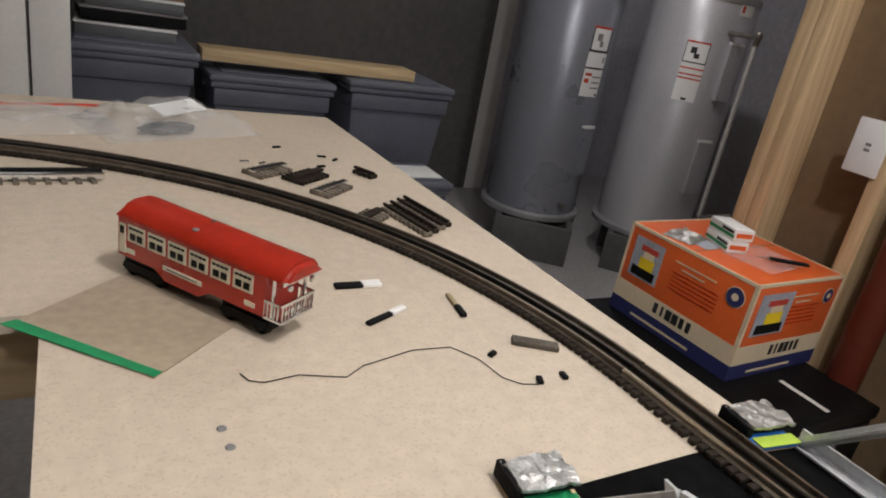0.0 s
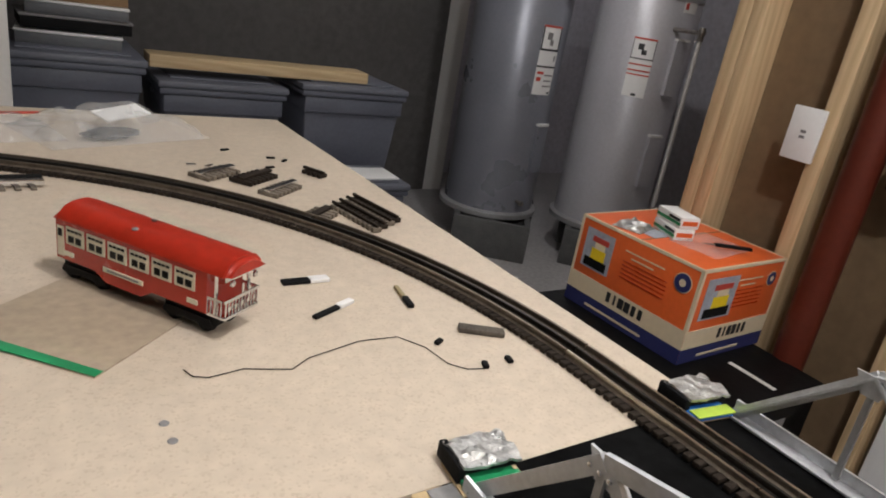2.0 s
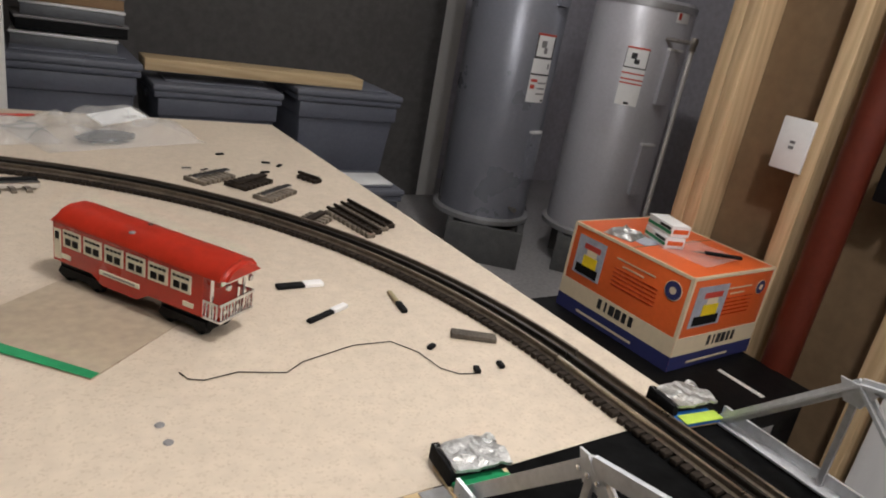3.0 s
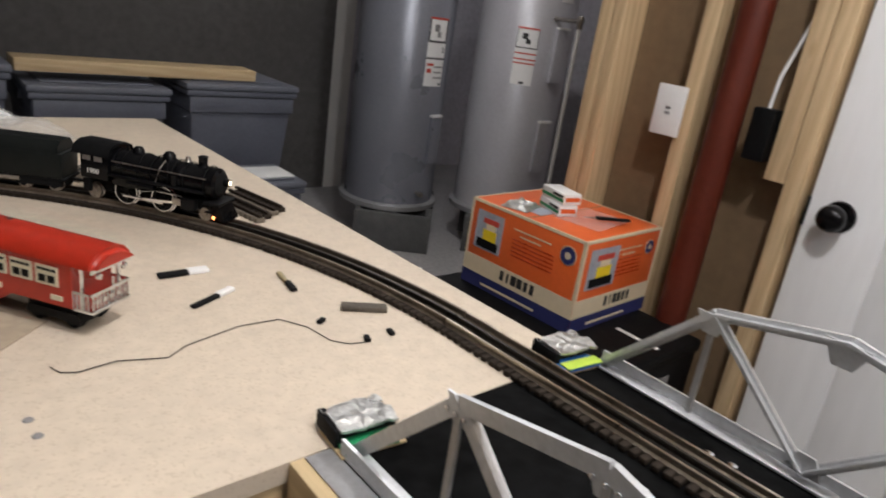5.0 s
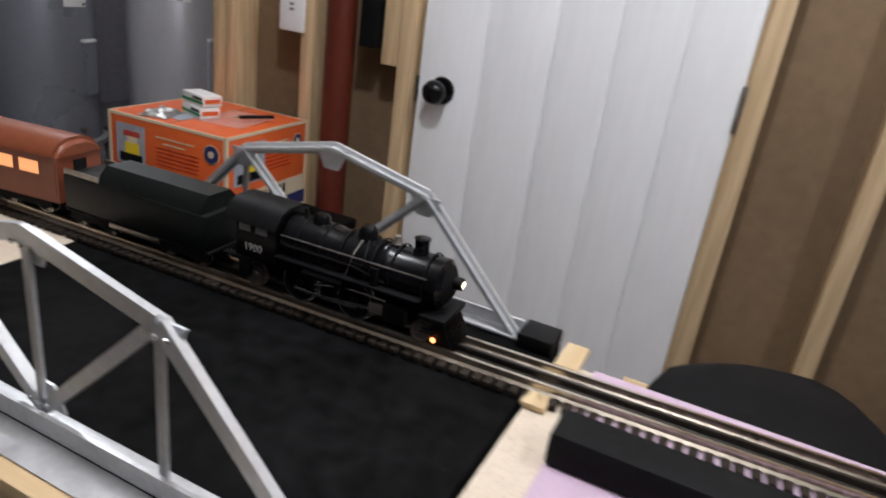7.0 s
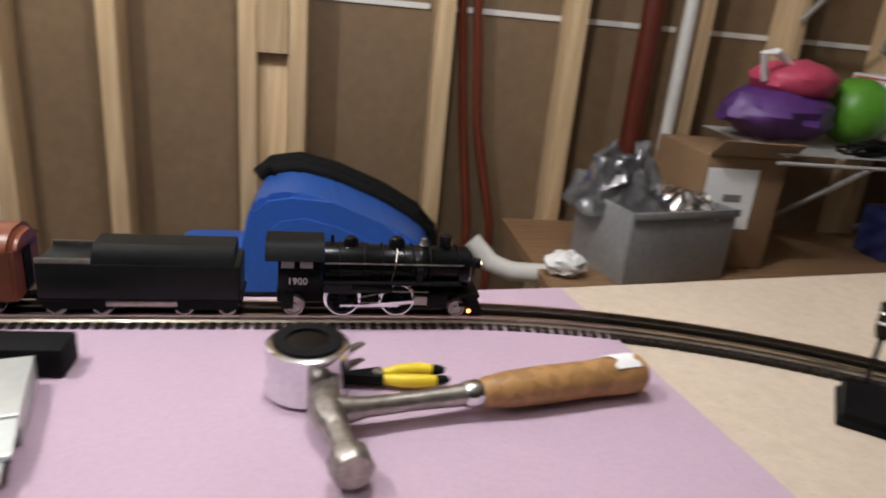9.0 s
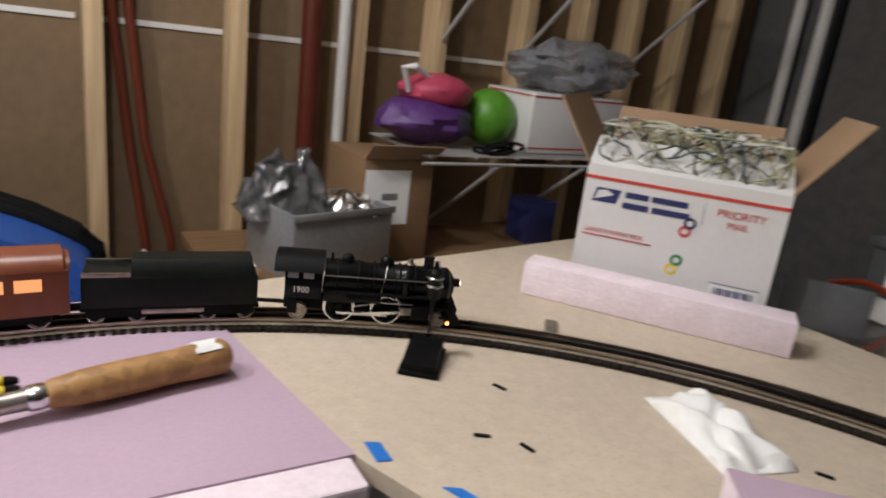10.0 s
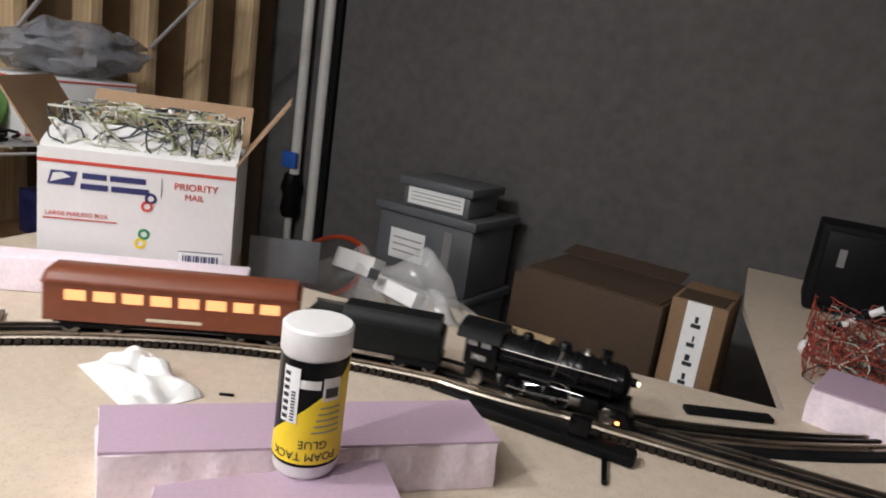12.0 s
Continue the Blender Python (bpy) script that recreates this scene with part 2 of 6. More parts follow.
# ---- mesh helpers ----
def box(bm, x0, x1, y0, y1, z0, z1, bevel=0.0):
    g = bmesh.ops.create_cube(bm, size=1.0)
    vs = g["verts"]
    for v in vs:
        v.co = Vector((x0 if v.co.x < 0 else x1, y0 if v.co.y < 0 else y1, z0 if v.co.z < 0 else z1))
    if bevel:
        es = list({e for v in vs for e in v.link_edges})
        bmesh.ops.bevel(bm, geom=es, offset=bevel, segments=2, affect="EDGES", profile=0.5)
    return vs


def bx(x0, x1, y0, y1, z0, z1, bevel=0.0):
    bm = bmesh.new()
    box(bm, x0, x1, y0, y1, z0, z1, bevel)
    return bm


def lathe(profile, segs=32, bm=None, m=None):
    """A turned solid from (radius, height) pairs."""
    bm = bm or bmesh.new()
    m = m or Matrix.Identity(4)
    rings = []
    for r, z in profile:
        if r < 1e-6:
            rings.append([bm.verts.new(m @ Vector((0, 0, z)))])
        else:
            rings.append([bm.verts.new(m @ Vector((r * math.cos(2 * math.pi * k / segs), r * math.sin(2 * math.pi * k / segs), z))) for k in range(segs)])
    for a, b in zip(rings, rings[1:]):
        for k in range(segs):
            q = (k + 1) % segs
            if len(a) == 1 and len(b) == 1:
                continue
            if len(a) == 1:
                bm.faces.new((a[0], b[k], b[q]))
            elif len(b) == 1:
                bm.faces.new((a[k], b[0], a[q]))
            else:
                bm.faces.new((a[k], a[q], b[q], b[k]))
    return bm


def tube(points, r, segs=8, bm=None):
    """A round bar through the points."""
    bm = bm or bmesh.new()
    pts = [Vector(p) for p in points]
    rings = []
    for i, p in enumerate(pts):
        d = (pts[min(i + 1, len(pts) - 1)] - pts[max(i - 1, 0)]).normalized()
        a = d.cross(Vector((0, 0, 1)) if abs(d.z) < 0.9 else Vector((1, 0, 0))).normalized()
        c = d.cross(a)
        rings.append([bm.verts.new(p + r * (a * math.cos(2 * math.pi * k / segs) + c * math.sin(2 * math.pi * k / segs))) for k in range(segs)])
    for u, v in zip(rings, rings[1:]):
        for k in range(segs):
            bm.faces.new((u[k], u[(k + 1) % segs], v[(k + 1) % segs], v[k]))
    bm.faces.new(rings[0][::-1]); bm.faces.new(rings[-1])
    return bm


def sweep(points, profile, bm=None, closed=True):
    """A profile of (sideways, up) pairs carried along level points."""
    bm = bm or bmesh.new()
    pts = [Vector(p) for p in points]
    rings = []
    for i, p in enumerate(pts):
        d = (pts[min(i + 1, len(pts) - 1)] - pts[max(i - 1, 0)])
        d.z = 0
        d.normalize()
        side = Vector((d.y, -d.x, 0))
        rings.append([bm.verts.new(p + side * s + Vector((0, 0, u))) for s, u in profile])
    n = len(profile)
    for u, v in zip(rings, rings[1:]):
        for k in range(n if closed else n - 1):
            bm.faces.new((u[k], u[(k + 1) % n], v[(k + 1) % n], v[k]))
    if closed:
        bm.faces.new(rings[0][::-1]); bm.faces.new(rings[-1])
    return bm


def prism(outline, lo, hi, axis="z", bm=None):
    """A solid with the outline (pairs) drawn out along an axis."""
    bm = bm or bmesh.new()
    put = {"z": lambda a, b, h: (a, b, h), "x": lambda a, b, h: (h, a, b), "y": lambda a, b, h: (a, h, b)}[axis]
    p = [bm.verts.new(put(a, b, lo)) for a, b in outline]
    q = [bm.verts.new(put(a, b, hi)) for a, b in outline]
    n = len(p)
    for k in range(n):
        bm.faces.new((p[k], p[(k + 1) % n], q[(k + 1) % n], q[k]))
    bm.faces.new(p[::-1]); bm.faces.new(q)
    return bm


def finish(name, bm, material, smooth=None):
    bmesh.ops.recalc_face_normals(bm, faces=bm.faces)
    me = bpy.data.meshes.new(name)
    bm.to_mesh(me)
    bm.free()
    me.materials.append(material)
    if smooth:
        for p in me.polygons:
            p.use_smooth = True
        me.set_sharp_from_angle(angle=radians(smooth))
    return new(name, me)


def part(name, bm, material, parent, label="", smooth=40):
    ob = finish(name, bm, material, smooth)
    ob.parent = parent
    if label:
        ob["label"] = label
    return ob


def thing(name, m, label, category, group="", kind=""):
    ob = new(name)
    ob.empty_display_size = 0.05
    ob.matrix_world = m
    return tagged(ob, label, category, group, kind)


def solid(name, bm, material, label, category, m=None, group="", kind="", smooth=40):
    ob = finish(name, bm, material, smooth)
    if m is not None:
        ob.matrix_world = m
    return tagged(ob, label, category, group, kind)


def text_bm(words, size, depth=0.0004):
    """Letters as a thin mesh, drawn in the xz plane, reading along +x, centred."""
    cu = bpy.data.curves.new("letters", "FONT")
    cu.body, cu.size, cu.extrude, cu.align_x, cu.align_y = words, size, depth, "CENTER", "CENTER"
    cu.resolution_u = 3
    ob = bpy.data.objects.new("letters", cu)
    me = ob.to_mesh()
    bm = bmesh.new()
    bm.from_mesh(me)
    ob.to_mesh_clear()
    bpy.data.objects.remove(ob)
    bpy.data.curves.remove(cu)
    bmesh.ops.transform(bm, matrix=pose(0, 0, 0, 90), verts=bm.verts)
    return bm


def moved(bm, m):
    bmesh.ops.transform(bm, matrix=m, verts=bm.verts)
    return bm


def roughen(bm, amount, scale, seed=0.0):
    for v in bm.verts:
        d = noise.noise_vector(v.co * scale + Vector((seed, seed, seed)))
        v.co += d * amount
    return bm


# ---- structure ----
def structure(name, bm, material, label, category, smooth=None):
    return solid(name, bm, material, label, category, kind="structure", smooth=smooth)


WX, WB = 1.9, 1.989      # faces of the stud wall
H = 2.45
structure("floor", bx(-3.2, 4.6, -3.2, 5.4, -0.1, 0.0), FLOOR_C, "bare grey concrete basement floor", "floor")
structure("ceiling", bx(-3.2, 4.6, -3.2, 5.4, H, H + 0.1), CEIL, "plain basement ceiling", "ceiling")
structure("wall_south", bx(-3.2, 2.1, -3.2, -2.98, 0, H), CONCRETE, "dark grey painted concrete wall", "wall")
structure("wall_west", bx(-3.4, -3.2, -3.2, 5.4, 0, H), CONCRETE, "grey concrete wall", "wall")
structure("wall_north", bx(-3.2, 2.75, 4.2, 4.4, 0, H), CONCRETE, "dark grey concrete wall behind storage tubs", "wall")
structure("wall_north_return", bx(2.75, 2.89, 4.2, 4.4, 0, H), WHITE, "white painted wall end beside the water heater", "wall")
structure("wall_tank_back", bx(2.89, 4.6, 4.6, 4.75, 0, H), PALE_C, "grey concrete wall behind water heaters", "wall")
structure("wall_tank_side", bx(4.4, 4.6, 1.3, 4.6, 0, H), PALE_C, "grey concrete wall beside water heaters", "wall")
structure("wall_tank_front", bx(2.0, 4.4, 1.3, 1.4, 0, H), KRAFT, "brown paper-faced wall end", "wall")
wall_east = structure("wall_east_back", bx(WB, WB + 0.02, -3.0, 0.215, 0, H), KRAFT, "brown kraft-faced sheathing behind open studs", "wall")
structure("wall_east_back_b", bx(WB, WB + 0.02, 0.935, 1.55, 0, H), KRAFT, "brown kraft-faced sheathing behind open studs", "wall")
structure("wall_east_over_door", bx(WB, WB + 0.02, 0.215, 0.935, 2.05, H), KRAFT, "brown sheathing above the door", "wall")
STUD = bx(-0.044, 0.044, -0.019, 0.019, 0.04, H - 0.04, 0.002)
stud = solid("stud", STUD, PINE, "bare pine wall stud with knots", "stud", pose(WX + 0.0445, 1.52, 0), "open wall studs", "structure", 30)
for y in (1.481, 1.235, 0.957, 0.2, -0.033, -0.32, -0.427, -0.751, -1.058, -1.362, -1.602, -1.895, -2.12, -2.32, -2.55, -2.78):
    copy_thing(stud, pose(WX + 0.0445, y, 0))
structure("wall_plate", bx(WX, WB, -2.98, 0.2, 0, 0.038, 0.002), PINE_Y, "pine sole plate under the studs", "wall plate")
for y0, y1, z0, z1 in ((0.978, 1.022, T + 0.085, H), (-0.405, -0.340, T + 0.185, H)):
    structure("stud_block", bx(WX + 0.003, WX + 0.09, y0, y1, z0, z1, 0.002), PINE, "short pine block nailed to a stud", "stud", 30)
structure("stud_filler", bx(WX + 0.03, WX + 0.0885, -0.405, -0.340, 0.04, T + 0.18, 0.002), PINE, "recessed pine jack stud", "stud", 30)
for a, b in ((-0.30, -0.053), (-0.72, -0.445), (-1.038, -0.76), (-1.334, -1.078), (-1.594, -1.374), (-1.875, -1.634), (-2.1, -1.915)):
    structure("seam_tape", bx(WB - 0.004, WB - 0.001, a, b, T + 0.305, T + 0.318), WHITE, "white tape along a sheathing seam", "tape")

door = thing("door_1", pose(WX + 0.03, 0.575, 0), "white painted plank-style door, closed, with black knob", "door", kind="structure")
dw = 0.348
y = -dw
for k, w in enumerate((0.125, 0.13, 0.13, 0.155, 0.155)):
    part("plank", bx(-0.018, 0.018, y + 0.0012, y + w - 0.0012, 0.01, 2.03, 0.003), DOOR_W, door)
    y += w
part("core", bx(-0.012, 0.014, -dw, dw, 0.012, 2.028), DOOR_W, door)
knob = part("door_knob", lathe([(0, 0.062), (0.014, 0.061), (0.025, 0.052), (0.028, 0.040), (0.024, 0.027), (0.012, 0.020), (0.011, 0.008), (0.030, 0.006), (0.032, 0.0), (0, 0)], 28, m=pose(-0.018, 0.283, T + 0.051, 0, -90)), KNOB, door, "round black door knob")
part("latch_plate", bx(-0.02, 0.0, dw - 0.004, dw + 0.002, T + 0.015, T + 0.075), KNOB, door)
for z in (0.25, 1.03, 1.8):
    part("hinge", bx(-0.024, 0.0, -dw - 0.006, -dw + 0.004, z - 0.045, z + 0.045, 0.001), STEEL_OLD, door)
structure("door_trim", bx(WX + 0.012, WX + 0.06, 0.2195, 0.2265, 0, 2.05), PINE, "pine door jamb edge", "trim")

# ---- tables ----
def slab(outline, name, label):
    ob = structure(name, prism(outline, T - 0.018, T), BOARD, label, "table")
    return ob


slab([(1.009, 0.771), (0.963, 1.998), (0.435, 2.003), (-2.95, 1.95), (-2.95, 1.1), (0.397, 1.1), (0.397, 0.758)], "layout_table_north", "cream particle-board layout tabletop, littered with track pieces")
slab([(0.668, -0.871), (1.083, -0.803), (1.215, -1.578), (0.735, -1.638), (0.3, -1.69), (-0.077, -1.757), (0.014, -2.338), (0.03, -2.8), (-2.95, -2.8), (-2.95, -1.0), (0.36, -1.0)], "layout_table_south", "cream particle-board layout tabletop beside the wall")
slab([(0.668, 0.285), (1.0, 0.285), (1.0, -0.2), (1.0835, -0.801), (0.668, -0.869)], "layout_table_mid", "particle-board base under pink foam")
# frame rails and legs
apron = thing("table_apron", pose(0, 0, 0), "pale pine apron with dark slots under the tabletop edge", "table frame", kind="structure")
part("board", prism([(0.398, 0.7605), (0.662, 0.7655), (0.662, 0.786), (0.398, 0.786)], T - 0.07, T - 0.0185), PINE_X, apron)
for x0, x1 in ((0.46, 0.515), (0.565, 0.62)):
    part("slot", prism([(x0, 0.7602 + (x0 - 0.398) * 0.019), (x1, 0.7602 + (x1 - 0.398) * 0.019), (x1, 0.764 + (x1 - 0.398) * 0.019), (x0, 0.764 + (x0 - 0.398) * 0.019)], T - 0.046, T - 0.030), BLACK_MATTE, apron, "dark slot")
for x0, x1, y0, y1 in ((0.664, 1.0, 0.775, 0.81), (-2.95, 0.40, 1.13, 1.165), (0.925, 0.955, 0.81, 1.95), (0.70, 0.73, -0.85, 0.27), (0.945, 0.975, -0.76, 0.25)):
    structure("table_rail", bx(x0, x1, y0, y1, T - 0.11, T - 0.0185, 0.002), PINE_Y if y1 - y0 > x1 - x0 else PINE_X, "pine frame rail under the tabletop", "table frame")
for x, y in ((0.92, 0.85), (0.45, 0.85), (0.9, 1.9), (-0.9, 1.25), (-0.9, 1.9), (0.76, 0.2), (0.93, 0.2), (1.1, -1.45), (0.6, -1.55), (-0.9, -2.2), (-0.3, -1.1)):
    structure("table_leg", bx(x - 0.019, x + 0.019, y - 0.044, y + 0.044, 0, T - 0.111, 0.002), PINE, "pine table leg", "table leg")


# ---- track ----
C1, R1, C2, R2 = (0.1026, 0.8262), 0.8297, (0.1254, -0.6478), 0.8615
RZ = T + 0.0135     # top of the rails


def loop_points():
    pts = [(C1[0] - 4 + k / 15, C1[1] + R1) for k in range(60)]
    for k in range(90):
        a = math.pi / 2 * (1 - k / 90)
        pts.append((C1[0] + R1 * math.cos(a), C1[1] + R1 * math.sin(a)))
    n = len(pts)
    for k in range(80):
        yy = C1[1] + (C2[1] - C1[1]) * k / 80
        pts.append((C1[0] + R1 + (C2[0] + R2 - C1[0] - R1) * k / 80, yy))
    for k in range(90):
        a = math.pi / 2 * k / 90
        pts.append((C2[0] + R2 * math.cos(a), C2[1] - R2 * math.sin(a)))
    pts += [(C2[0] - k / 20, C2[1] - R2 - 0.006 * k) for k in range(60)]
    p = np.array(pts)
    d = np.r_[0, np.cumsum(np.hypot(*np.diff(p, axis=0).T))]
    return p, d - d[n]


LOOP, LOOP_S = loop_points()


def along(s):
    """Place and heading on the loop, s metres from the north end of the straight."""
    q = [(float(np.interp(v, LOOP_S, LOOP[:, 0])), float(np.interp(v, LOOP_S, LOOP[:, 1]))) for v in (s - 0.01, s, s + 0.01)]
    return q[1][0], q[1][1], math.atan2(q[2][1] - q[0][1], q[2][0] - q[0][0])


def line(s0, s1, off=0.0, step=0.02, z=T):
    out, n = [], max(2, int((s1 - s0) / step))
    for k in range(n + 1):
        x, y, h = along(s0 + (s1 - s0) * k / n)
        out.append((x + off * math.sin(h), y - off * math.cos(h), z))
    return out


RAILP = [(-0.0035, 0.0055), (0.0035, 0.0055), (0.0012, 0.008), (0.0022, 0.0115), (0.0016, 0.0135), (-0.0016, 0.0135), (-0.0022, 0.0115), (-0.0012, 0.008)]
S0, S1 = -4.2, 4.4
track = thing("model_track", pose(0, 0, 0), "three-rail model railway track with dark ties, on the tabletop", "model track")
for off, m, nm in ((-0.0158, RAIL, "rail"), (0.0158, RAIL, "rail"), (0.0, RAIL_DK, "center_rail")):
    part(nm, sweep(line(S0, -0.06, off), RAILP), RAIL_OLD if nm == "rail" else m, track, "dull brown weathered rail" if nm == "rail" else "blackened centre rail")
    part(nm, sweep(line(-0.058, S1, off), RAILP), m, track, "" if nm == "rail" else "blackened centre rail")
part("roadbed", sweep(line(S0, -0.12), [(-0.0275, 0.0005), (0.0275, 0.0005), (0.025, 0.0035), (-0.025, 0.0035)]), BLACK_MATTE, track)
part("roadbed", sweep(line(0.72, S1), [(-0.0275, 0.0005), (0.0275, 0.0005), (0.025, 0.0035), (-0.025, 0.0035)]), BLACK_MATTE, track)
tie_me = None
s, far = -1.75, bmesh.new()
count = 0
while s < 3.6:
    x, y, h = along(s)
    w = 0.0265 + random.uniform(-0.0015, 0.0015)
    if -0.45 < s < 2.55 and count < 300:
        if tie_me is None:
            ob = part("tie", bx(-0.0037, 0.0037, -0.0295, 0.0295, 0.0, 0.0055, 0.0008), TIE, track)
            tie_me = ob.data
        else:
            ob = new("tie", tie_me)
            ob.parent = track
        ob.matrix_basis = pose(x, y, T + 0.0005, 0, 0, math.degrees(h) + random.uniform(-2, 2))
        count += 1
        s += 0.0105
    else:
        g = bmesh.ops.create_cube(far, size=1.0, matrix=pose(x, y, T + 0.003, 0, 0, math.degrees(h)) @ Matrix.Diagonal((0.0075, 0.059, 0.0055, 1)))
        s += 0.0105
ob = part("far_tie_run", far, TIE, track, "dark ties further along the track")
ob["kind"] = "stuff"

# turnout leaving the loop on the south table
turnout = thing("track_turnout", pose(0, 0, 0), "black switch track branching off the loop", "track switch")
br = [(0.33 - 0.05 * k, -1.485 - 0.0022 * k * k, T) for k in range(0, 11)] + [(-0.22 - 0.05 * k, -1.749 - 0.044 * k, T) for k in range(0, 12)]
for off, m in ((-0.0158, RAIL), (0.0158, RAIL), (0, RAIL_DK)):
    pts = [(x, y + off, z) for x, y, z in br]
    part("rail", sweep(pts, RAILP), m, turnout)
part("tie_plate", sweep(br, [(-0.034, 0.0005), (0.034, 0.0005), (0.03, 0.005), (-0.03, 0.005)]), BLACK_MATTE, turnout, "black ribbed tie bed")
sm_ = part("switch_machine", bx(-0.1, 0.1, -0.013, 0.013, 0, 0.014, 0.004), BLACK, turnout, "long black switch motor housing")
sm_.matrix_basis = pose(0.17, -1.443, T + 0.0005, 0, 0, 2.6)
lv_ = part("lever", bx(-0.012, 0.012, -0.006, 0.006, 0.0, 0.024, 0.002), BLACK_GLOSS, turnout)
lv_.matrix_basis = pose(0.135, -1.443, T + 0.0125, 0, 0, 2.6)
fm_ = part("frog_cover", bx(-0.06, 0.06, -0.009, 0.009, 0, 0.008, 0.002), BLACK_MATTE, turnout, "flat black cover beside the branch")
fm_.matrix_basis = pose(-0.008, -1.668, T + 0.0005, 0, 0, 30)

# ---- lift bridge ----
bridge = thing("truss_bridge", pose(0, 0, 0), "aluminium truss lift bridge with black deck", "model bridge")
YB0, YB1 = 0.752, 0.325
part("deck", bx(0.69, 1.035, YB1 - 0.035, 0.775, T - 0.016, T - 0.0005, 0.002), DECK, bridge, "scuffed black painted deck")
part("side_board", bx(0.664, 0.6895, YB1 - 0.04, 0.765, T - 0.045, T - 0.0005, 0.002), PINE_Y, bridge, "pale pine edge board")
part("edge_strip", bx(0.676, 0.6995, YB1 - 0.03, 0.762, T + 0.0001, T + 0.0011, 0.0003), ALU_DULL, bridge)
part("far_beam", bx(1.0, 1.034, YB1 - 0.035, YB1 - 0.001, T, T + 0.014, 0.002), BLACK, bridge, "black beam end")


def bar(parent, x, a, b, w=0.011, t=0.004, m=ALU):
    """A flat angle bar between two (y, z) points of a truss."""
    p, q = Vector((a[0], a[1])), Vector((b[0], b[1]))
    d = (q - p).normalized()
    n = Vector((-d.y, d.x)) * w / 2
    out = [p + n, p - n, q - n, q + n]
    bm = prism([(v.x, v.y) for v in out], x - t / 2, x + t / 2, "x")
    return part("bar", bm, m, parent)


for x, sgn in ((0.709, 1), (1.017, -1)):
    nm = part("truss", bx(x - 0.009, x + 0.009, YB1, YB0, T + 0.001, T + 0.004, 0.0008), ALU, bridge, "riveted aluminium truss side")
    nodes = {"b0": (YB0 - 0.006, T + 0.004), "t1": (0.645, T + 0.107), "t2": (0.538, T + 0.131), "t3": (0.434, T + 0.109), "b4": (YB1 + 0.006, T + 0.004), "m": (0.538, T + 0.010), "m1": (0.645, T + 0.006), "m3": (0.434, T + 0.006)}
    bar(nm, x - sgn * 0.007, (YB0, T + 0.008), (YB1, T + 0.008), 0.014, 0.003)
    for k, (a, b, w) in enumerate((("b0", "t1", 0.011), ("t1", "t2", 0.011), ("t2", "t3", 0.011), ("t3", "b4", 0.011), ("t1", "m", 0.009), ("m", "t3", 0.009))):
        dx = 0.0005 * (k % 2) + (0.001 if k > 3 else 0)
        bar(nm, x + sgn * dx, nodes[a], nodes[b], w, 0.004)
        bar(nm, x + sgn * (0.004 + dx), nodes[a], nodes[b], 0.003, 0.0064)
    for a, b in (("t1", "m1"), ("t2", "m"), ("t3", "m3")) if sgn > 0 else (("t1", "m1"),):
        bar(nm, x + sgn * 0.001, nodes[a], nodes[b], 0.0055, 0.003, ALU_DULL)
    for k, w in (("t1", 0.016), ("t2", 0.018), ("t3", 0.016), ("m", 0.016)):
        yy, zz = nodes[k]
        up = -1 if k != "m" else 1
        part("gusset", prism([(yy - w, zz), (yy + w, zz), (yy + w * 0.45, zz + up * w * 1.15), (yy - w * 0.45, zz + up * w * 1.15)], x + sgn * 0.0035, x + sgn * 0.0055, "x"), ALU, nm)
        for dy in (-0.008, 0.0, 0.008):
            part("rivet", lathe([(0, 0.0015), (0.0018, 0.0008), (0.002, 0)], 8, m=pose(x - sgn * 0.0023, yy + dy, zz + up * 0.007, 0, -90 * sgn)), CHROME, nm)
for x, yv in ((1.0, 0.62), (1.003, 0.60)):
    part("screw", lathe([(0, 0.002), (0.004, 0.001), (0.004, 0)], 10, m=pose(x - 0.02, yv - 0.02, T)), CHROME, bridge)

# contact blocks at the bridge end
def contact(m, card, label):
    c = thing("bridge_contact", m, label, "contact block", "bridge contacts")
    part("base", bx(-0.04, 0.04, -0.026, 0.026, 0, 0.004, 0.001), PINE_X, c)
    part("card", bx(-0.036, 0.03, -0.028, 0.016, 0.0045, 0.011, 0.0015), card, c)
    part("card", bx(-0.034, 0.032, -0.03, -0.012, 0.0115, 0.014, 0.001), LIME if card is BLUE_P else GREEN, c, "bright striped layer")
    bm = bmesh.new()
    bmesh.ops.create_grid(bm, x_segments=24, y_segments=20, size=1, matrix=pose(0.0, 0.012, 0.03) @ Matrix.Diagonal((0.036, 0.024, 1, 1)))
    roughen(bm, 0.004, 60)
    roughen(bm, 0.002, 150)
    ex = bmesh.ops.extrude_face_region(bm, geom=bm.faces[:])
    for v in [g for g in ex["geom"] if isinstance(g, bmesh.types.BMVert)]:
        v.co.z -= 0.004
    part("foil", bm, FOIL, c, "crumpled metal foil pad", 20)
    part("clamp", bx(-0.04, -0.030, -0.01, 0.038, 0.004, 0.028, 0.002), BLACK_MATTE, c)
    part("clamp", bx(-0.03, 0.036, -0.008, 0.036, 0.0145, 0.0258, 0.002), BLACK_MATTE, c)
    return c


contact(pose(0.99, 0.768, T + 0.0006, 0, 0, -6) @ Matrix.Diagonal((0.75, 0.78, 0.65, 1)), BLUE_P, "foil-topped contact block on blue and lime cards")
contact(pose(0.728, 0.762, T + 0.0006, 0, 0, -5) @ Matrix.Diagonal((0.72, 0.75, 0.6, 1)), GREEN, "foil-topped contact block on a green card")

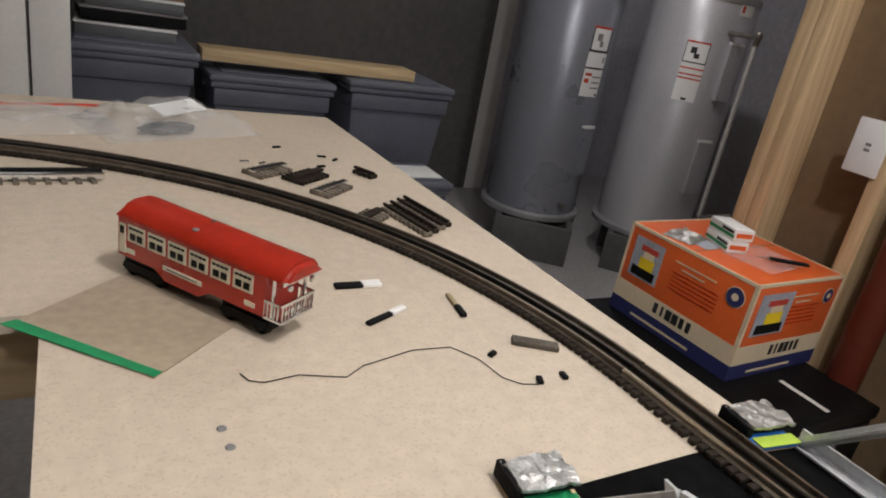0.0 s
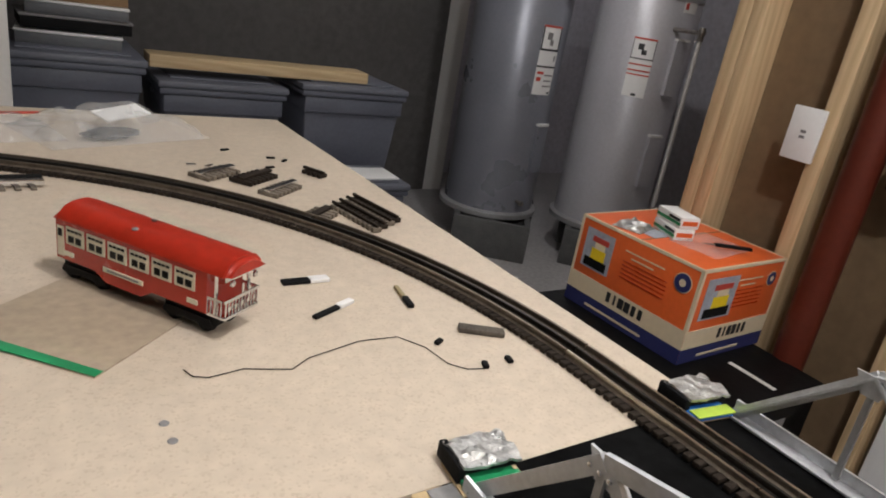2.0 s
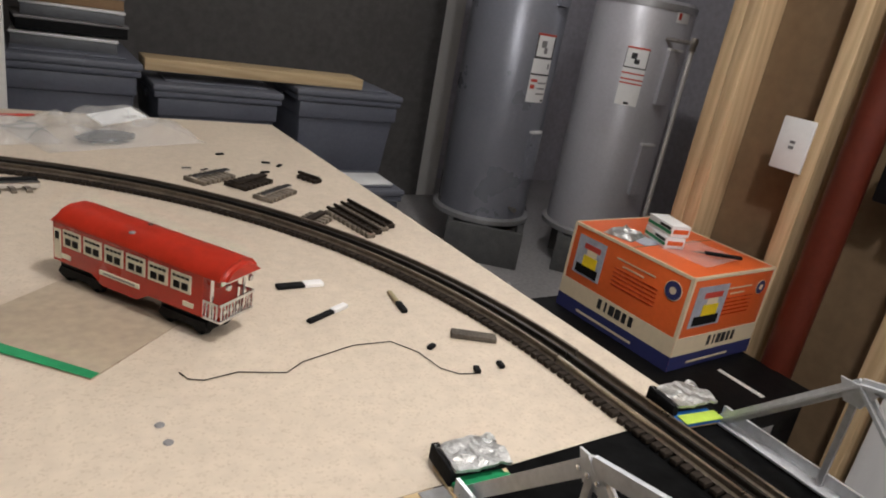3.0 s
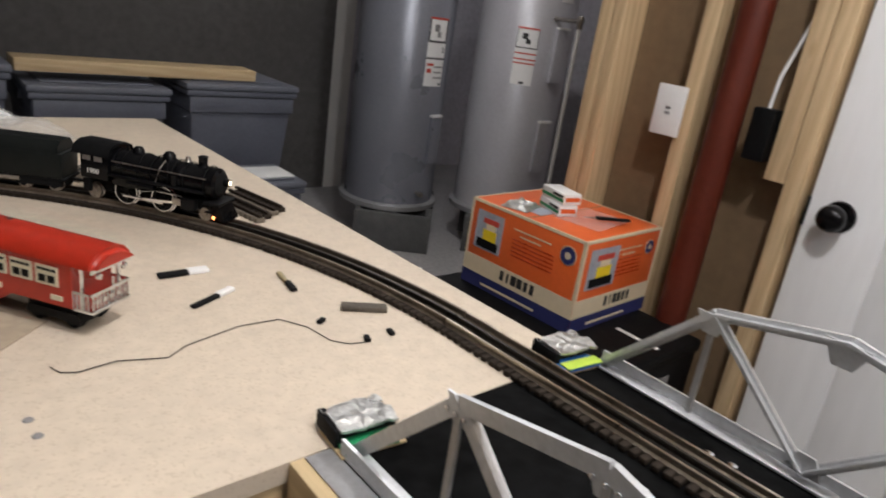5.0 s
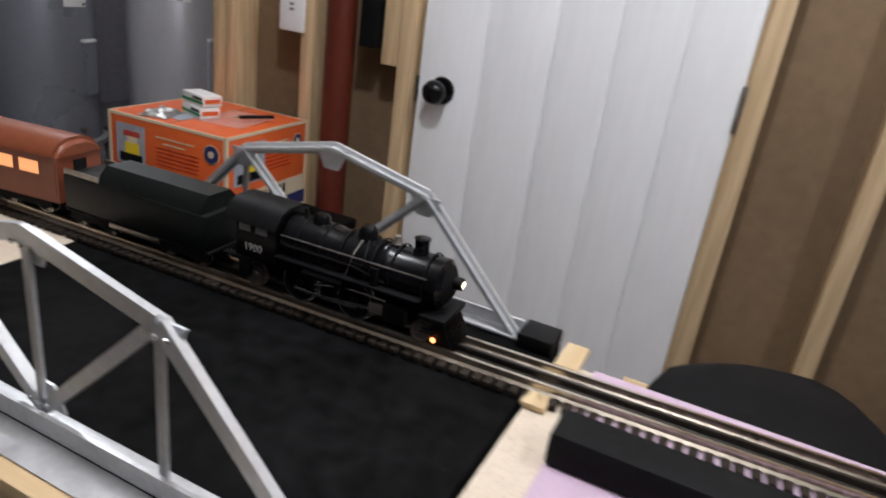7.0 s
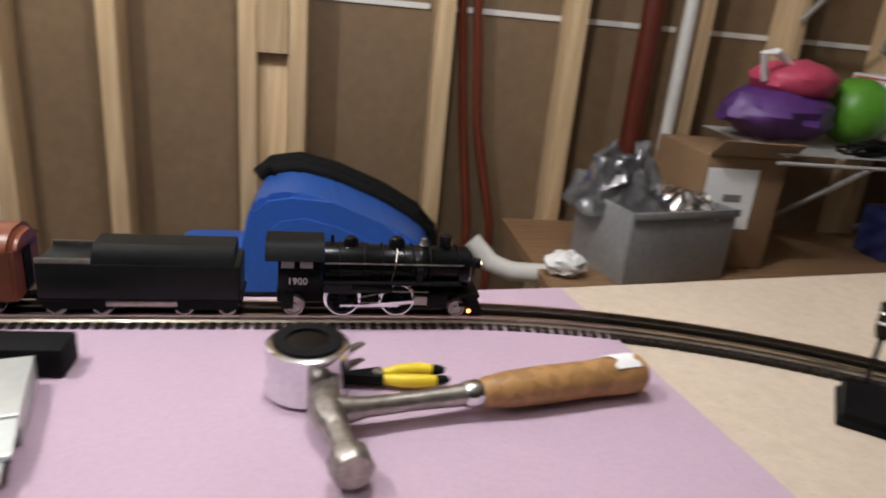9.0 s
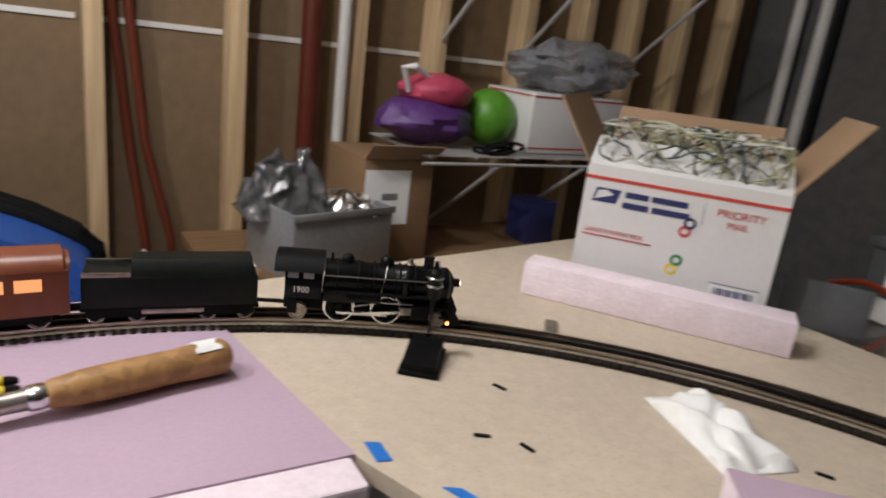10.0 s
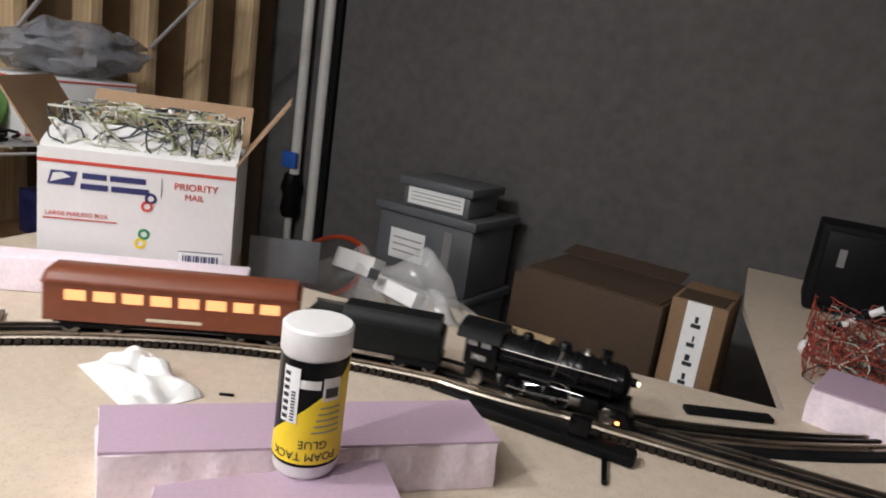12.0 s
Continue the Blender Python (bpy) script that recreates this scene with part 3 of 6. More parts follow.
# ---- mid table foam ----
structure("foam_board", prism([(0.668, 0.25), (1.0, 0.25), (1.0, -0.2), (1.075, -0.80), (0.668, -0.8695)], T + 0.0005, T + 0.0035), FOAM, "pink insulation foam sheet set into the table", "foam board")
structure("foam_edge", roughen(bx(0.625, 0.667, -0.866, 0.22, T - 0.055, T + 0.003, 0.004), 0.0012, 30), FOAM_CUT, "pale cut edge of pink foam", "foam board")
solid("tape_patch", prism([(0.655, -0.884), (0.685, -0.885), (0.68, -0.898), (0.652, -0.897)], T + 0.0002, T + 0.0014), BLUE_P, "strip of blue painter's tape on the table edge", "tape", group="tape strips")
solid("tape_patch", prism([(0.58, -0.93), (0.605, -0.92), (0.598, -0.934), (0.573, -0.944)], T + 0.0002, T + 0.0014), BLUE_P, "strip of blue painter's tape on the table edge", "tape", group="tape strips")
solid("black_strip", bx(0.857, 0.892, -0.305, 0.25, T + 0.004, T + 0.030, 0.003), BLACK_MATTE, "black side rail of the track approach", "side rail")
tray = thing("metal_tray", pose(0.849, -0.288, T + 0.004, 0, 0, 15), "pale galvanised channel with punched holes, lying on foam", "metal channel")
part("web", bx(-0.0850, 0.0, 0.0, 0.33, 0.023, 0.026, 0.001), GALV, tray)
part("flange", bx(-0.003, 0.0, 0.0, 0.33, 0.0, 0.0225, 0.001), GALV, tray)
part("bead", tube([(-0.0855, 0.0, 0.0255), (-0.0855, 0.33, 0.0255)], 0.0022, 8), GALV, tray)
part("slope", prism([(-0.1225, 0.0155), (-0.1225, 0.0185), (-0.0862, 0.0255), (-0.0862, 0.0225)], 0.0, 0.33, "y"), GALV, tray)
part("bead", tube([(-0.1232, 0.0, 0.0195), (-0.1232, 0.33, 0.0195)], 0.0025, 8), GALV, tray)
part("lower_web", bx(-0.172, -0.1245, 0.004, 0.33, 0.0145, 0.0175, 0.001), GALV, tray)
part("lip", bx(-0.176, -0.1725, 0.004, 0.33, 0.0, 0.0185, 0.001), GALV, tray)
part("end_cap", bx(-0.084, -0.0032, 0.0, 0.003, 0.0, 0.0225, 0.001), GALV, tray)
for yv in (0.055, 0.072, 0.097, 0.128, 0.151, 0.167, 0.20, 0.217, 0.245):
    part("hole", bx(-0.156, -0.144, yv - 0.006, yv + 0.006, 0.0177, 0.0181), INK_GREY, tray)
solid("cardboard_flat", bx(0.52, 0.662, -0.33, 0.02, T + 0.0045, T + 0.0075, 0.001), CARD_IN, "brown cardboard scrap beside the metal channel", "cardboard")
solid("black_bag", roughen(lathe([(0, 0.13), (0.09, 0.12), (0.15, 0.08), (0.17, 0.03), (0.16, 0.0), (0, 0)], 24), 0.015, 9), BLACK_MATTE, "slumped black bag by the door", "bag", pose(1.22, 0.07, T - 0.215))
structure("side_shelf", bx(1.03, 1.40, -0.1, 0.26, T - 0.24, T - 0.216), PINE_Y, "rough shelf beside the table", "shelf")
solid("shelf_post", bx(1.2, 1.24, 0.05, 0.09, 0, T - 0.2405, 0.002), PINE, "pine post under a shelf", "post", kind="structure")
for x0, x1, y0, y1 in ((0.915, 0.975, 0.268, 0.288), (0.985, 1.03, 0.262, 0.283)):
    solid("wood_scrap", bx(x0, x1, y0, y1, T + 0.0005, T + 0.006, 0.0015), PINE_X, "small pale wood scrap beside the rails", "wood scrap")


# ---- rolling stock (built along +x, rail head at z = 0) ----
def wheel(r, w=0.006):
    return lathe([(0, w), (r * 0.3, w), (r * 0.32, w * 0.7), (r * 0.78, w * 0.7), (r * 0.82, w), (r, w), (r * 1.0, 0.0015), (r * 1.1, 0.001), (r * 1.1, 0), (0, 0)], 24)


def wheel_on(parent, name, x, side, r, z, m):
    ob = part(name, wheel(r), m, parent)
    ob.matrix_basis = pose(x, side * 0.0135, z, -90 * side)
    return ob


def truck(parent, x, frame_m=BLACK_MATTE, dz=0.0):
    part("truck_frame", bx(x - 0.033, x + 0.033, -0.021, 0.021, 0.006 + dz, 0.016, 0.002), frame_m, parent)
    for sd in (-1, 1):
        part("side_frame", prism([(u, w + dz) for u, w in ((x - 0.034, 0.010), (x - 0.022, 0.004), (x - 0.012, 0.010), (x + 0.012, 0.010), (x + 0.022, 0.004), (x + 0.034, 0.010), (x + 0.03, 0.018), (x - 0.03, 0.018))], sd * 0.0215 - 0.0018, sd * 0.0215 + 0.0018, "y"), frame_m, parent)
        for dx in (-0.022, 0.022):
            wheel_on(parent, "wheel", x + dx, sd, 0.0105, 0.0105 + dz, BLACK if dz else STEEL_OLD)


loco = thing("steam_locomotive", pose(0, 0, T), "black die-cast steam locomotive with lit headlamp", "model locomotive")
BR, BZ = 0.0225, 0.052
part("boiler", lathe([(0, -0.112), (0.018, -0.112), (BR, -0.108), (BR, -0.06), (BR + 0.0012, -0.058), (BR + 0.0012, -0.052), (BR, -0.05), (BR, 0.0), (BR + 0.0015, 0.004), (BR + 0.002, 0.05), (0, 0.05)], 32, m=pose(0, 0, BZ, 0, -90)), BLACK_GLOSS, loco, "glossy black boiler")
part("firebox", bx(-0.052, 0.01, -0.023, 0.023, 0.026, 0.05, 0.004), BLACK_GLOSS, loco)
part("smokebox_door", lathe([(0, 0.006), (0.010, 0.005), (0.017, 0.001), (0.018, 0)], 24, m=pose(0.112, 0, BZ, 0, 90)), BLACK_MATTE, loco)
cab = part("cab", prism([(-0.0275, 0.032), (-0.0275, 0.066), (-0.022, 0.076), (-0.012, 0.081), (0.012, 0.081), (0.022, 0.076), (0.0275, 0.066), (0.0275, 0.032)], -0.098, -0.053, "x"), BLACK_GLOSS, loco, "black cab with white number")
part("cab_roof", prism([(-0.031, 0.066), (-0.024, 0.0785), (-0.012, 0.0835), (0.012, 0.0835), (0.024, 0.0785), (0.031, 0.066), (0.024, 0.077), (0.0, 0.0815), (-0.024, 0.077)], -0.111, -0.051, "x"), BLACK, cab)
for sd in (-1, 1):
    for x in (-0.088, -0.069):
        part("cab_window", bx(x - 0.0065, x + 0.0065, sd * 0.0278 - 0.0005, sd * 0.0278 + 0.0005, 0.058, 0.068), INK_GREY, cab)
    num = moved(text_bm("1900", 0.0105), pose(-0.078, sd * 0.0282, 0.043, 0, 0, 0 if sd < 0 else 180))
    part("number", num, WHITE, cab, "small white number")
    part("running_board", bx(-0.052, 0.098, sd * 0.026 - 0.005, sd * 0.026 + 0.005, 0.041, 0.0435, 0.0006), BLACK, loco)
    part("handrail", tube([(-0.05, sd * 0.0235, 0.062), (0.1, sd * 0.0235, 0.062)], 0.0008, 6), STEEL_OLD, loco)
    part("steam_chest", bx(0.062, 0.086, sd * 0.021 - 0.006, sd * 0.021 + 0.006, 0.012, 0.030, 0.003), BLACK, loco)
    part("air_tank", tube([(-0.02, sd * 0.027, 0.036), (0.022, sd * 0.027, 0.036)], 0.005, 12), BLACK_GLOSS, loco)
    part("pipe", tube([(-0.045, sd * 0.0245, 0.054), (0.03, sd * 0.0245, 0.054), (0.06, sd * 0.0235, 0.047)], 0.0012, 6), BLACK, loco)
    part("side_rod", bx(-0.033, 0.032, sd * 0.0215 - 0.001, sd * 0.0215 + 0.001, 0.012, 0.0155, 0.0005), CHROME, loco, "bright steel side rod")
    part("main_rod", prism([(-0.002, 0.0125), (0.06, 0.0185), (0.06, 0.022), (-0.002, 0.0165)], sd * 0.0235 - 0.0008, sd * 0.0235 + 0.0008, "y"), CHROME, loco)
    part("crosshead", bx(0.048, 0.064, sd * 0.0235 - 0.0015, sd * 0.0235 + 0.0015, 0.016, 0.026, 0.0006), STEEL_OLD, loco)
for x, r, h in ((-0.022, 0.0085, 0.011), (0.028, 0.0095, 0.012)):
    part("dome", lathe([(0, h), (r * 0.6, h * 0.93), (r * 0.95, h * 0.6), (r, 0), (r * 1.2, -0.004)], 20, m=pose(x, 0, BZ + BR - 0.001)), BLACK_GLOSS, loco)
part("smokestack", lathe([(0, 0.014), (0.005, 0.014), (0.0075, 0.013), (0.0065, 0.010), (0.0065, 0.002), (0.0085, -0.002)], 20, m=pose(0.082, 0, BZ + BR)), BLACK_GLOSS, loco)
part("bell", lathe([(0, 0.008), (0.003, 0.007), (0.004, 0.002), (0.0052, 0)], 14, m=pose(0.058, 0, BZ + BR + 0.002)), STEEL_OLD, loco)
part("whistle", tube([(-0.042, 0.003, BZ + BR), (-0.042, 0.003, BZ + BR + 0.009)], 0.0018, 8), BLACK, loco)
lamp_ob = part("headlamp", lathe([(0, 0.010), (0.0055, 0.010), (0.006, 0.0), (0.0045, -0.006), (0, -0.006)], 18, m=pose(0.115, 0, BZ + 0.004, 0, 90)), BLACK, loco)
part("lens", lathe([(0, 0.0112), (0.002, 0.0109), (0.0030, 0.0102), (0, 0.0101)], 14, m=pose(0.1155, 0, BZ + 0.004, 0, 90)), HEADLIGHT, lamp_ob, "glowing headlamp lens")
part("frame_bar", bx(-0.1, 0.1, -0.012, 0.012, 0.012, 0.028, 0.002), BLACK_MATTE, loco)
part("pilot_deck", bx(0.096, 0.122, -0.024, 0.024, 0.024, 0.029, 0.001), BLACK, loco)
pil = part("pilot", prism([(0.108, 0.0235), (0.118, 0.0235), (0.129, 0.003), (0.126, 0.002), (0.108, 0.008)], -0.018, 0.018, "y"), BLACK, loco, "black cowcatcher pilot")
for k in range(-3, 4):
    part("slat", prism([(0.1175, 0.0235), (0.1200, 0.0235), (0.1312, 0.003), (0.1288, 0.002)], k * 0.0050 - 0.0011, k * 0.0055 + 0.0011, "y"), BLACK_GLOSS, pil)
part("marker_glow", lathe([(0, 0.0016), (0.0020, 0.0008), (0.0026, 0)], 12, m=pose(0.112, -0.0205, 0.007, 90)), SPARK, loco, "orange glow by the pilot wheels")
for x in (-0.034, -0.008, 0.012, 0.045, 0.064, 0.096):
    part("boiler_band", lathe([(BR, -0.0012), (BR + 0.0009, -0.0008), (BR + 0.0009, 0.0008), (BR, 0.0012)], 32, m=pose(x, 0, BZ, 0, 90) @ Matrix.Diagonal((1.06, 1.06, 1, 1))), BLACK, loco)
for sd in (-1, 1):
    part("sand_pipe", tube([(0.028, sd * 0.008, BZ + BR), (0.026, sd * 0.021, BZ + 0.012), (0.022, sd * 0.0248, 0.044)], 0.0009, 6), STEEL_OLD, loco)
    part("sand_pipe", tube([(0.034, sd * 0.008, BZ + BR), (0.038, sd * 0.021, BZ + 0.012), (0.042, sd * 0.0248, 0.044)], 0.0009, 6), BLACK, loco)
    part("step", bx(0.100, 0.112, sd * 0.022 - 0.003, sd * 0.022 + 0.003, 0.014, 0.0155), BLACK, loco)
    part("cab_step", bx(-0.094, -0.082, sd * 0.026 - 0.003, sd * 0.026 + 0.003, 0.012, 0.031, 0.001), BLACK, loco)
    part("valve_rod", tube([(0.064, sd * 0.0225, 0.030), (0.02, sd * 0.0235, 0.031), (-0.01, sd * 0.0235, 0.024)], 0.001, 6), CHROME, loco, "bright valve rod")
    part("pump", lathe([(0, 0), (0.0045, 0), (0.0045, 0.016), (0, 0.016)], 14, m=pose(0.052, sd * 0.0255, 0.044)), BLACK_GLOSS, loco)
part("drawbar", bx(-0.135, -0.098, -0.004, 0.004, 0.014, 0.017, 0.0006), BLACK_MATTE, loco)
for sd in (-1, 1):
    wheel_on(loco, "pilot_wheel", 0.098, sd, 0.0095, 0.0095, STEEL_OLD)
    wheel_on(loco, "trailing_wheel", -0.082, sd, 0.011, 0.011, STEEL_OLD)
drivers = []
for x in (-0.03, 0.03):
    for sd in (-1, 1):
        ob = part("driver_wheel", lathe([(0.0170, 0.006), (0.0185, 0.006), (0.0185, 0.0015), (0.0205, 0.001), (0.0205, 0), (0.0170, 0)] + [(0.0170, 0.006)], 28), CHROME, loco, "bright-rimmed spoked driving wheel")
        part("wheel_center", lathe([(0.0140, 0.0052), (0.0169, 0.0052), (0.0169, 0.001), (0.0140, 0.001), (0.0140, 0.0052)], 28), BLACK, ob, "black wheel centre")
        hub = part("spokes", lathe([(0, 0.0055), (0.005, 0.0055), (0.005, 0.001), (0, 0.001)], 14), BLACK, ob)
        for k in range(10):
            a = 2 * math.pi * k / 10
            part("spoke", bx(0.004, 0.016, -0.0008, 0.0008, 0.0018, 0.004), BLACK, ob).matrix_basis = pose(0, 0, 0, 0, 0, 36 * k)
        part("counterweight", prism([(0.008, -0.009), (0.0135, -0.008), (0.0152, 0), (0.0135, 0.008), (0.008, 0.009)], 0.0012, 0.005), BLACK_MATTE, ob)
        ob.matrix_basis = pose(x, sd * 0.0135, 0.0192, -90 * sd)
        drivers.append((ob, x, sd))

tender = thing("coal_tender", pose(0, 0, T), "dark green-black coal tender behind the locomotive", "model tender")
TDR = mat("tender_black", (0.008, 0.0095, 0.009), 0.42, 0, 0.2, 14, 90, 0.08, spec=0.18)
part("tank", bx(-0.098, 0.098, -0.027, 0.027, 0.020, 0.058, 0.003), TDR, tender)
part("bunker", prism([(-0.026, 0.0565), (-0.024, 0.066), (-0.015, 0.075), (0.015, 0.075), (0.024, 0.066), (0.026, 0.0565)], -0.045, 0.092, "x"), TDR, tender, "rounded coal bunker")
part("rear_deck_rail", bx(-0.097, -0.046, -0.026, -0.0245, 0.0575, 0.063, 0.0005), STEEL_OLD, tender)
part("rear_deck_rail", bx(-0.097, -0.046, 0.0245, 0.026, 0.0575, 0.063, 0.0005), STEEL_OLD, tender)
part("floor", bx(-0.1, 0.1, -0.025, 0.025, 0.016, 0.0205, 0.001), BLACK_MATTE, tender)
part("underbody_tank", bx(-0.035, 0.035, -0.0255, -0.0225, 0.012, 0.018, 0.001), STEEL_OLD, tender, "brassy strip along the underframe")
part("underbody_tank", bx(-0.035, 0.035, 0.0225, 0.0255, 0.012, 0.018, 0.001), STEEL_OLD, tender)
part("coupler", bx(-0.122, -0.098, -0.005, 0.005, 0.010, 0.016, 0.001), BLACK_MATTE, tender)
for x in (-0.062, 0.062):
    truck(tender, x)


def car_body(parent, half, body, roof, win, floor_m, n, rounded, porch=0.0):
    w = 0.0285
    prof = [(-w, 0.018), (-w, 0.066), (-w + 0.002, 0.072), (-0.020, 0.080), (-0.010, 0.0835), (0.010, 0.0835), (0.020, 0.080), (w - 0.002, 0.072), (w, 0.066), (w, 0.018)]
    b = part("body", prism([(-w, 0.018), (-w, 0.066), (w, 0.066), (w, 0.018)], -half, half, "x"), body, parent)
    bm = prism([(-w - 0.002, 0.0655), (-w - 0.001, 0.070), (-0.021, 0.0785), (-0.010, 0.0825), (0.010, 0.0825), (0.021, 0.0785), (w + 0.001, 0.070), (w + 0.002, 0.0655)], -half - 0.002, half + 0.002 + porch, "x")
    if rounded:
        bmesh.ops.bevel(bm, geom=[e for e in bm.edges if abs(e.verts[0].co.x - e.verts[1].co.x) < 1e-5 and e.verts[0].co.z > 0.066], offset=0.006, segments=3, affect="EDGES")
    part("roof", bm, roof, parent)
    return b


passenger = thing("lit_passenger_car", pose(0, 0, T), "brown passenger coach with warm lit windows", "model coach")
body = car_body(passenger, 0.138, BROWN_CAR, BROWN_CAR, GLOW_WIN, BLACK_MATTE, 8, True)
for sd in (-1, 1):
    for k in range(8):
        x = -0.105 + k * 0.030
        part("window", bx(x - 0.011, x + 0.011, sd * 0.0286 - 0.0006, sd * 0.0286 + 0.0006, 0.045, 0.058), GLOW_WIN, passenger, "warm glowing window")
    part("door", bx(0.125, 0.135, sd * 0.0286 - 0.0005, sd * 0.0286 + 0.0005, 0.024, 0.06), BROWN_CAR, passenger)
    part("nameplate", bx(-0.03, 0.03, sd * 0.0287 - 0.0004, sd * 0.0287 + 0.0004, 0.024, 0.028), CREAM_P, passenger)
part("end_door", bx(0.1378, 0.1392, -0.008, 0.008, 0.022, 0.060), BLACK_MATTE, passenger)
part("underframe", bx(-0.13, 0.13, -0.022, 0.022, 0.013, 0.0185, 0.001), BLACK_MATTE, passenger)
part("coupler", bx(0.138, 0.158, -0.005, 0.005, 0.010, 0.016, 0.001), BLACK_MATTE, passenger)
for x in (-0.09, 0.09):
    truck(passenger, x)

# red observation car standing on the sheet
obs = thing("red_observation_car", pose(0.5427, 1.1115, T + 0.0105, 0, 0, -54.5) @ Matrix.Diagonal((0.89, 0.89, 0.89, 1)), "red tinplate observation car with cream windows and silver platform", "model coach")
car_body(obs, 0.108, RED, RED_ROOF, CREAM_P, BLACK_MATTE, 6, True, 0.026)
for sd in (-1, 1):
    sk = prism([(-0.05, 0.0185), (0.035, 0.0185), (0.018, 0.008), (-0.033, 0.008)], sd * 0.0275 - 0.001, sd * 0.0275 + 0.001, "y")
    part("skirt", sk, RED, obs)
    for k in range(6):
        x = -0.078 + k * 0.0315
        fr = part("window", bx(x - 0.0135, x + 0.0135, sd * 0.0288 - 0.0008, sd * 0.0288 + 0.0008, 0.039, 0.060), CREAM_P, obs, "cream framed double window")
        for dx in (-0.0055, 0.0055):
            part("pane", bx(x + dx - 0.0042, x + dx + 0.0042, sd * 0.0292 - 0.0008, sd * 0.0292 + 0.0008, 0.042, 0.050), BLACK_GLOSS, fr)
        for j in range(4):
            part("pane", bx(x - 0.011 + j * 0.0058, x - 0.0065 + j * 0.0058, sd * 0.0292 - 0.0008, sd * 0.0292 + 0.0008, 0.0545, 0.0572), BLACK_GLOSS, fr)
    dr = part("door", bx(-0.1055, -0.0955, sd * 0.0288 - 0.0008, sd * 0.0288 + 0.0008, 0.022, 0.058), CREAM_P, obs, "cream side door")
    part("pane", bx(-0.1035, -0.0975, sd * 0.0292 - 0.0008, sd * 0.0292 + 0.0008, 0.046, 0.055), BLACK_GLOSS, dr)
    part("nameplate", bx(-0.036, 0.022, sd * 0.0288 - 0.0007, sd * 0.0288 + 0.0007, 0.022, 0.0275), CREAM_P, obs)
    part("lettering", bx(-0.03, 0.016, sd * 0.0294 - 0.0004, sd * 0.0294 + 0.0004, 0.0238, 0.0256), INK_GREY, obs)
    for x in (-0.088, 0.09):
        part("number_plate", bx(x - 0.007, x + 0.007, sd * 0.0288 - 0.0007, sd * 0.0288 + 0.0007, 0.024, 0.0295), CREAM_P, obs)
    part("platform_post", tube([(0.118, sd * 0.026, 0.02), (0.118, sd * 0.026, 0.066)], 0.002, 8), CHROME, obs)
    part("platform_rail", bx(0.107, 0.128, sd * 0.0275 - 0.0007, sd * 0.0275 + 0.0007, 0.036, 0.039), CHROME, obs)
    for k in range(5):
        part("baluster", bx(0.108 + k * 0.0045, 0.1095 + k * 0.0045, sd * 0.0275 - 0.0006, sd * 0.0275 + 0.0006, 0.02, 0.0362), CHROME, obs)
part("platform", bx(0.107, 0.132, -0.0275, 0.0275, 0.016, 0.020, 0.001), CHROME, obs, "silver observation platform")
part("end_rail", bx(0.130, 0.1315, -0.0275, 0.0275, 0.036, 0.0395), CHROME, obs)
part("end_arch", bx(0.130, 0.1315, -0.0275, 0.0275, 0.0605, 0.0655), CHROME, obs)
for k in range(-5, 6):
    part("baluster", bx(0.1302, 0.1313, k * 0.005 - 0.0008, k * 0.005 + 0.0008, 0.02, 0.0362), CHROME, obs)
    if k % 2 == 0:
        part("baluster", bx(0.1300, 0.1316, k * 0.005 - 0.0022, k * 0.005 + 0.0022, 0.026, 0.031), CHROME, obs)
for yv in (-0.018, 0.018):
    part("end_lamp", lathe([(0, 0.003), (0.0035, 0.002), (0.004, 0)], 12, m=pose(0.1316, yv, 0.057, 0, 90)), CHROME, obs)
part("roof_vent", lathe([(0, 0.004), (0.003, 0.003), (0.003, 0)], 10, m=pose(0.0, 0.008, 0.081)), STEEL_OLD, obs)
part("roof_vent", lathe([(0, 0.003), (0.004, 0.001), (0.004, 0)], 10, m=pose(0.0, -0.018, 0.079)), INK_GREY, obs)
part("underframe", bx(-0.1, 0.105, -0.022, 0.022, 0.013, 0.0185, 0.001), BLACK_MATTE, obs)
part("coupler", bx(-0.124, -0.107, -0.005, 0.005, 0.010, 0.016, 0.001), BLACK_MATTE, obs)
for x in (-0.074, 0.078):
    truck(obs, x, BLACK, -0.009)


# ---- water heaters ----
def patch(r, a0, a1, z0, z1, thick=0.002, n=8):
    """A plate bent round an upright cylinder, angles in degrees."""
    bm = bmesh.new()
    rows = []
    for k in range(n + 1):
        a = radians(a0 + (a1 - a0) * k / n)
        c, s_ = math.cos(a), math.sin(a)
        rows.append([bm.verts.new((q * c, q * s_, z)) for q, z in ((r, z0), (r, z1), (r + thick, z1), (r + thick, z0))])
    for u, v in zip(rows, rows[1:]):
        for k in range(4):
            bm.faces.new((u[k], u[(k + 1) % 4], v[(k + 1) % 4], v[k]))
    bm.faces.new(rows[0]); bm.faces.new(rows[-1][::-1])
    return bm


def cinder(m):
    c = thing("cinder_block", m, "grey hollow concrete block under a water heater", "concrete block", "blocks under heaters")
    part("shell", bx(-0.2, 0.2, -0.1, -0.07, 0, 0.2, 0.004), BLOCK, c)
    part("shell", bx(-0.2, 0.2, 0.07, 0.1, 0, 0.2, 0.004), BLOCK, c)
    for x in (-0.185, 0.0, 0.185):
        part("web", bx(x - 0.015, x + 0.015, -0.0695, 0.0695, 0, 0.2, 0.002), BLOCK, c)
    return c


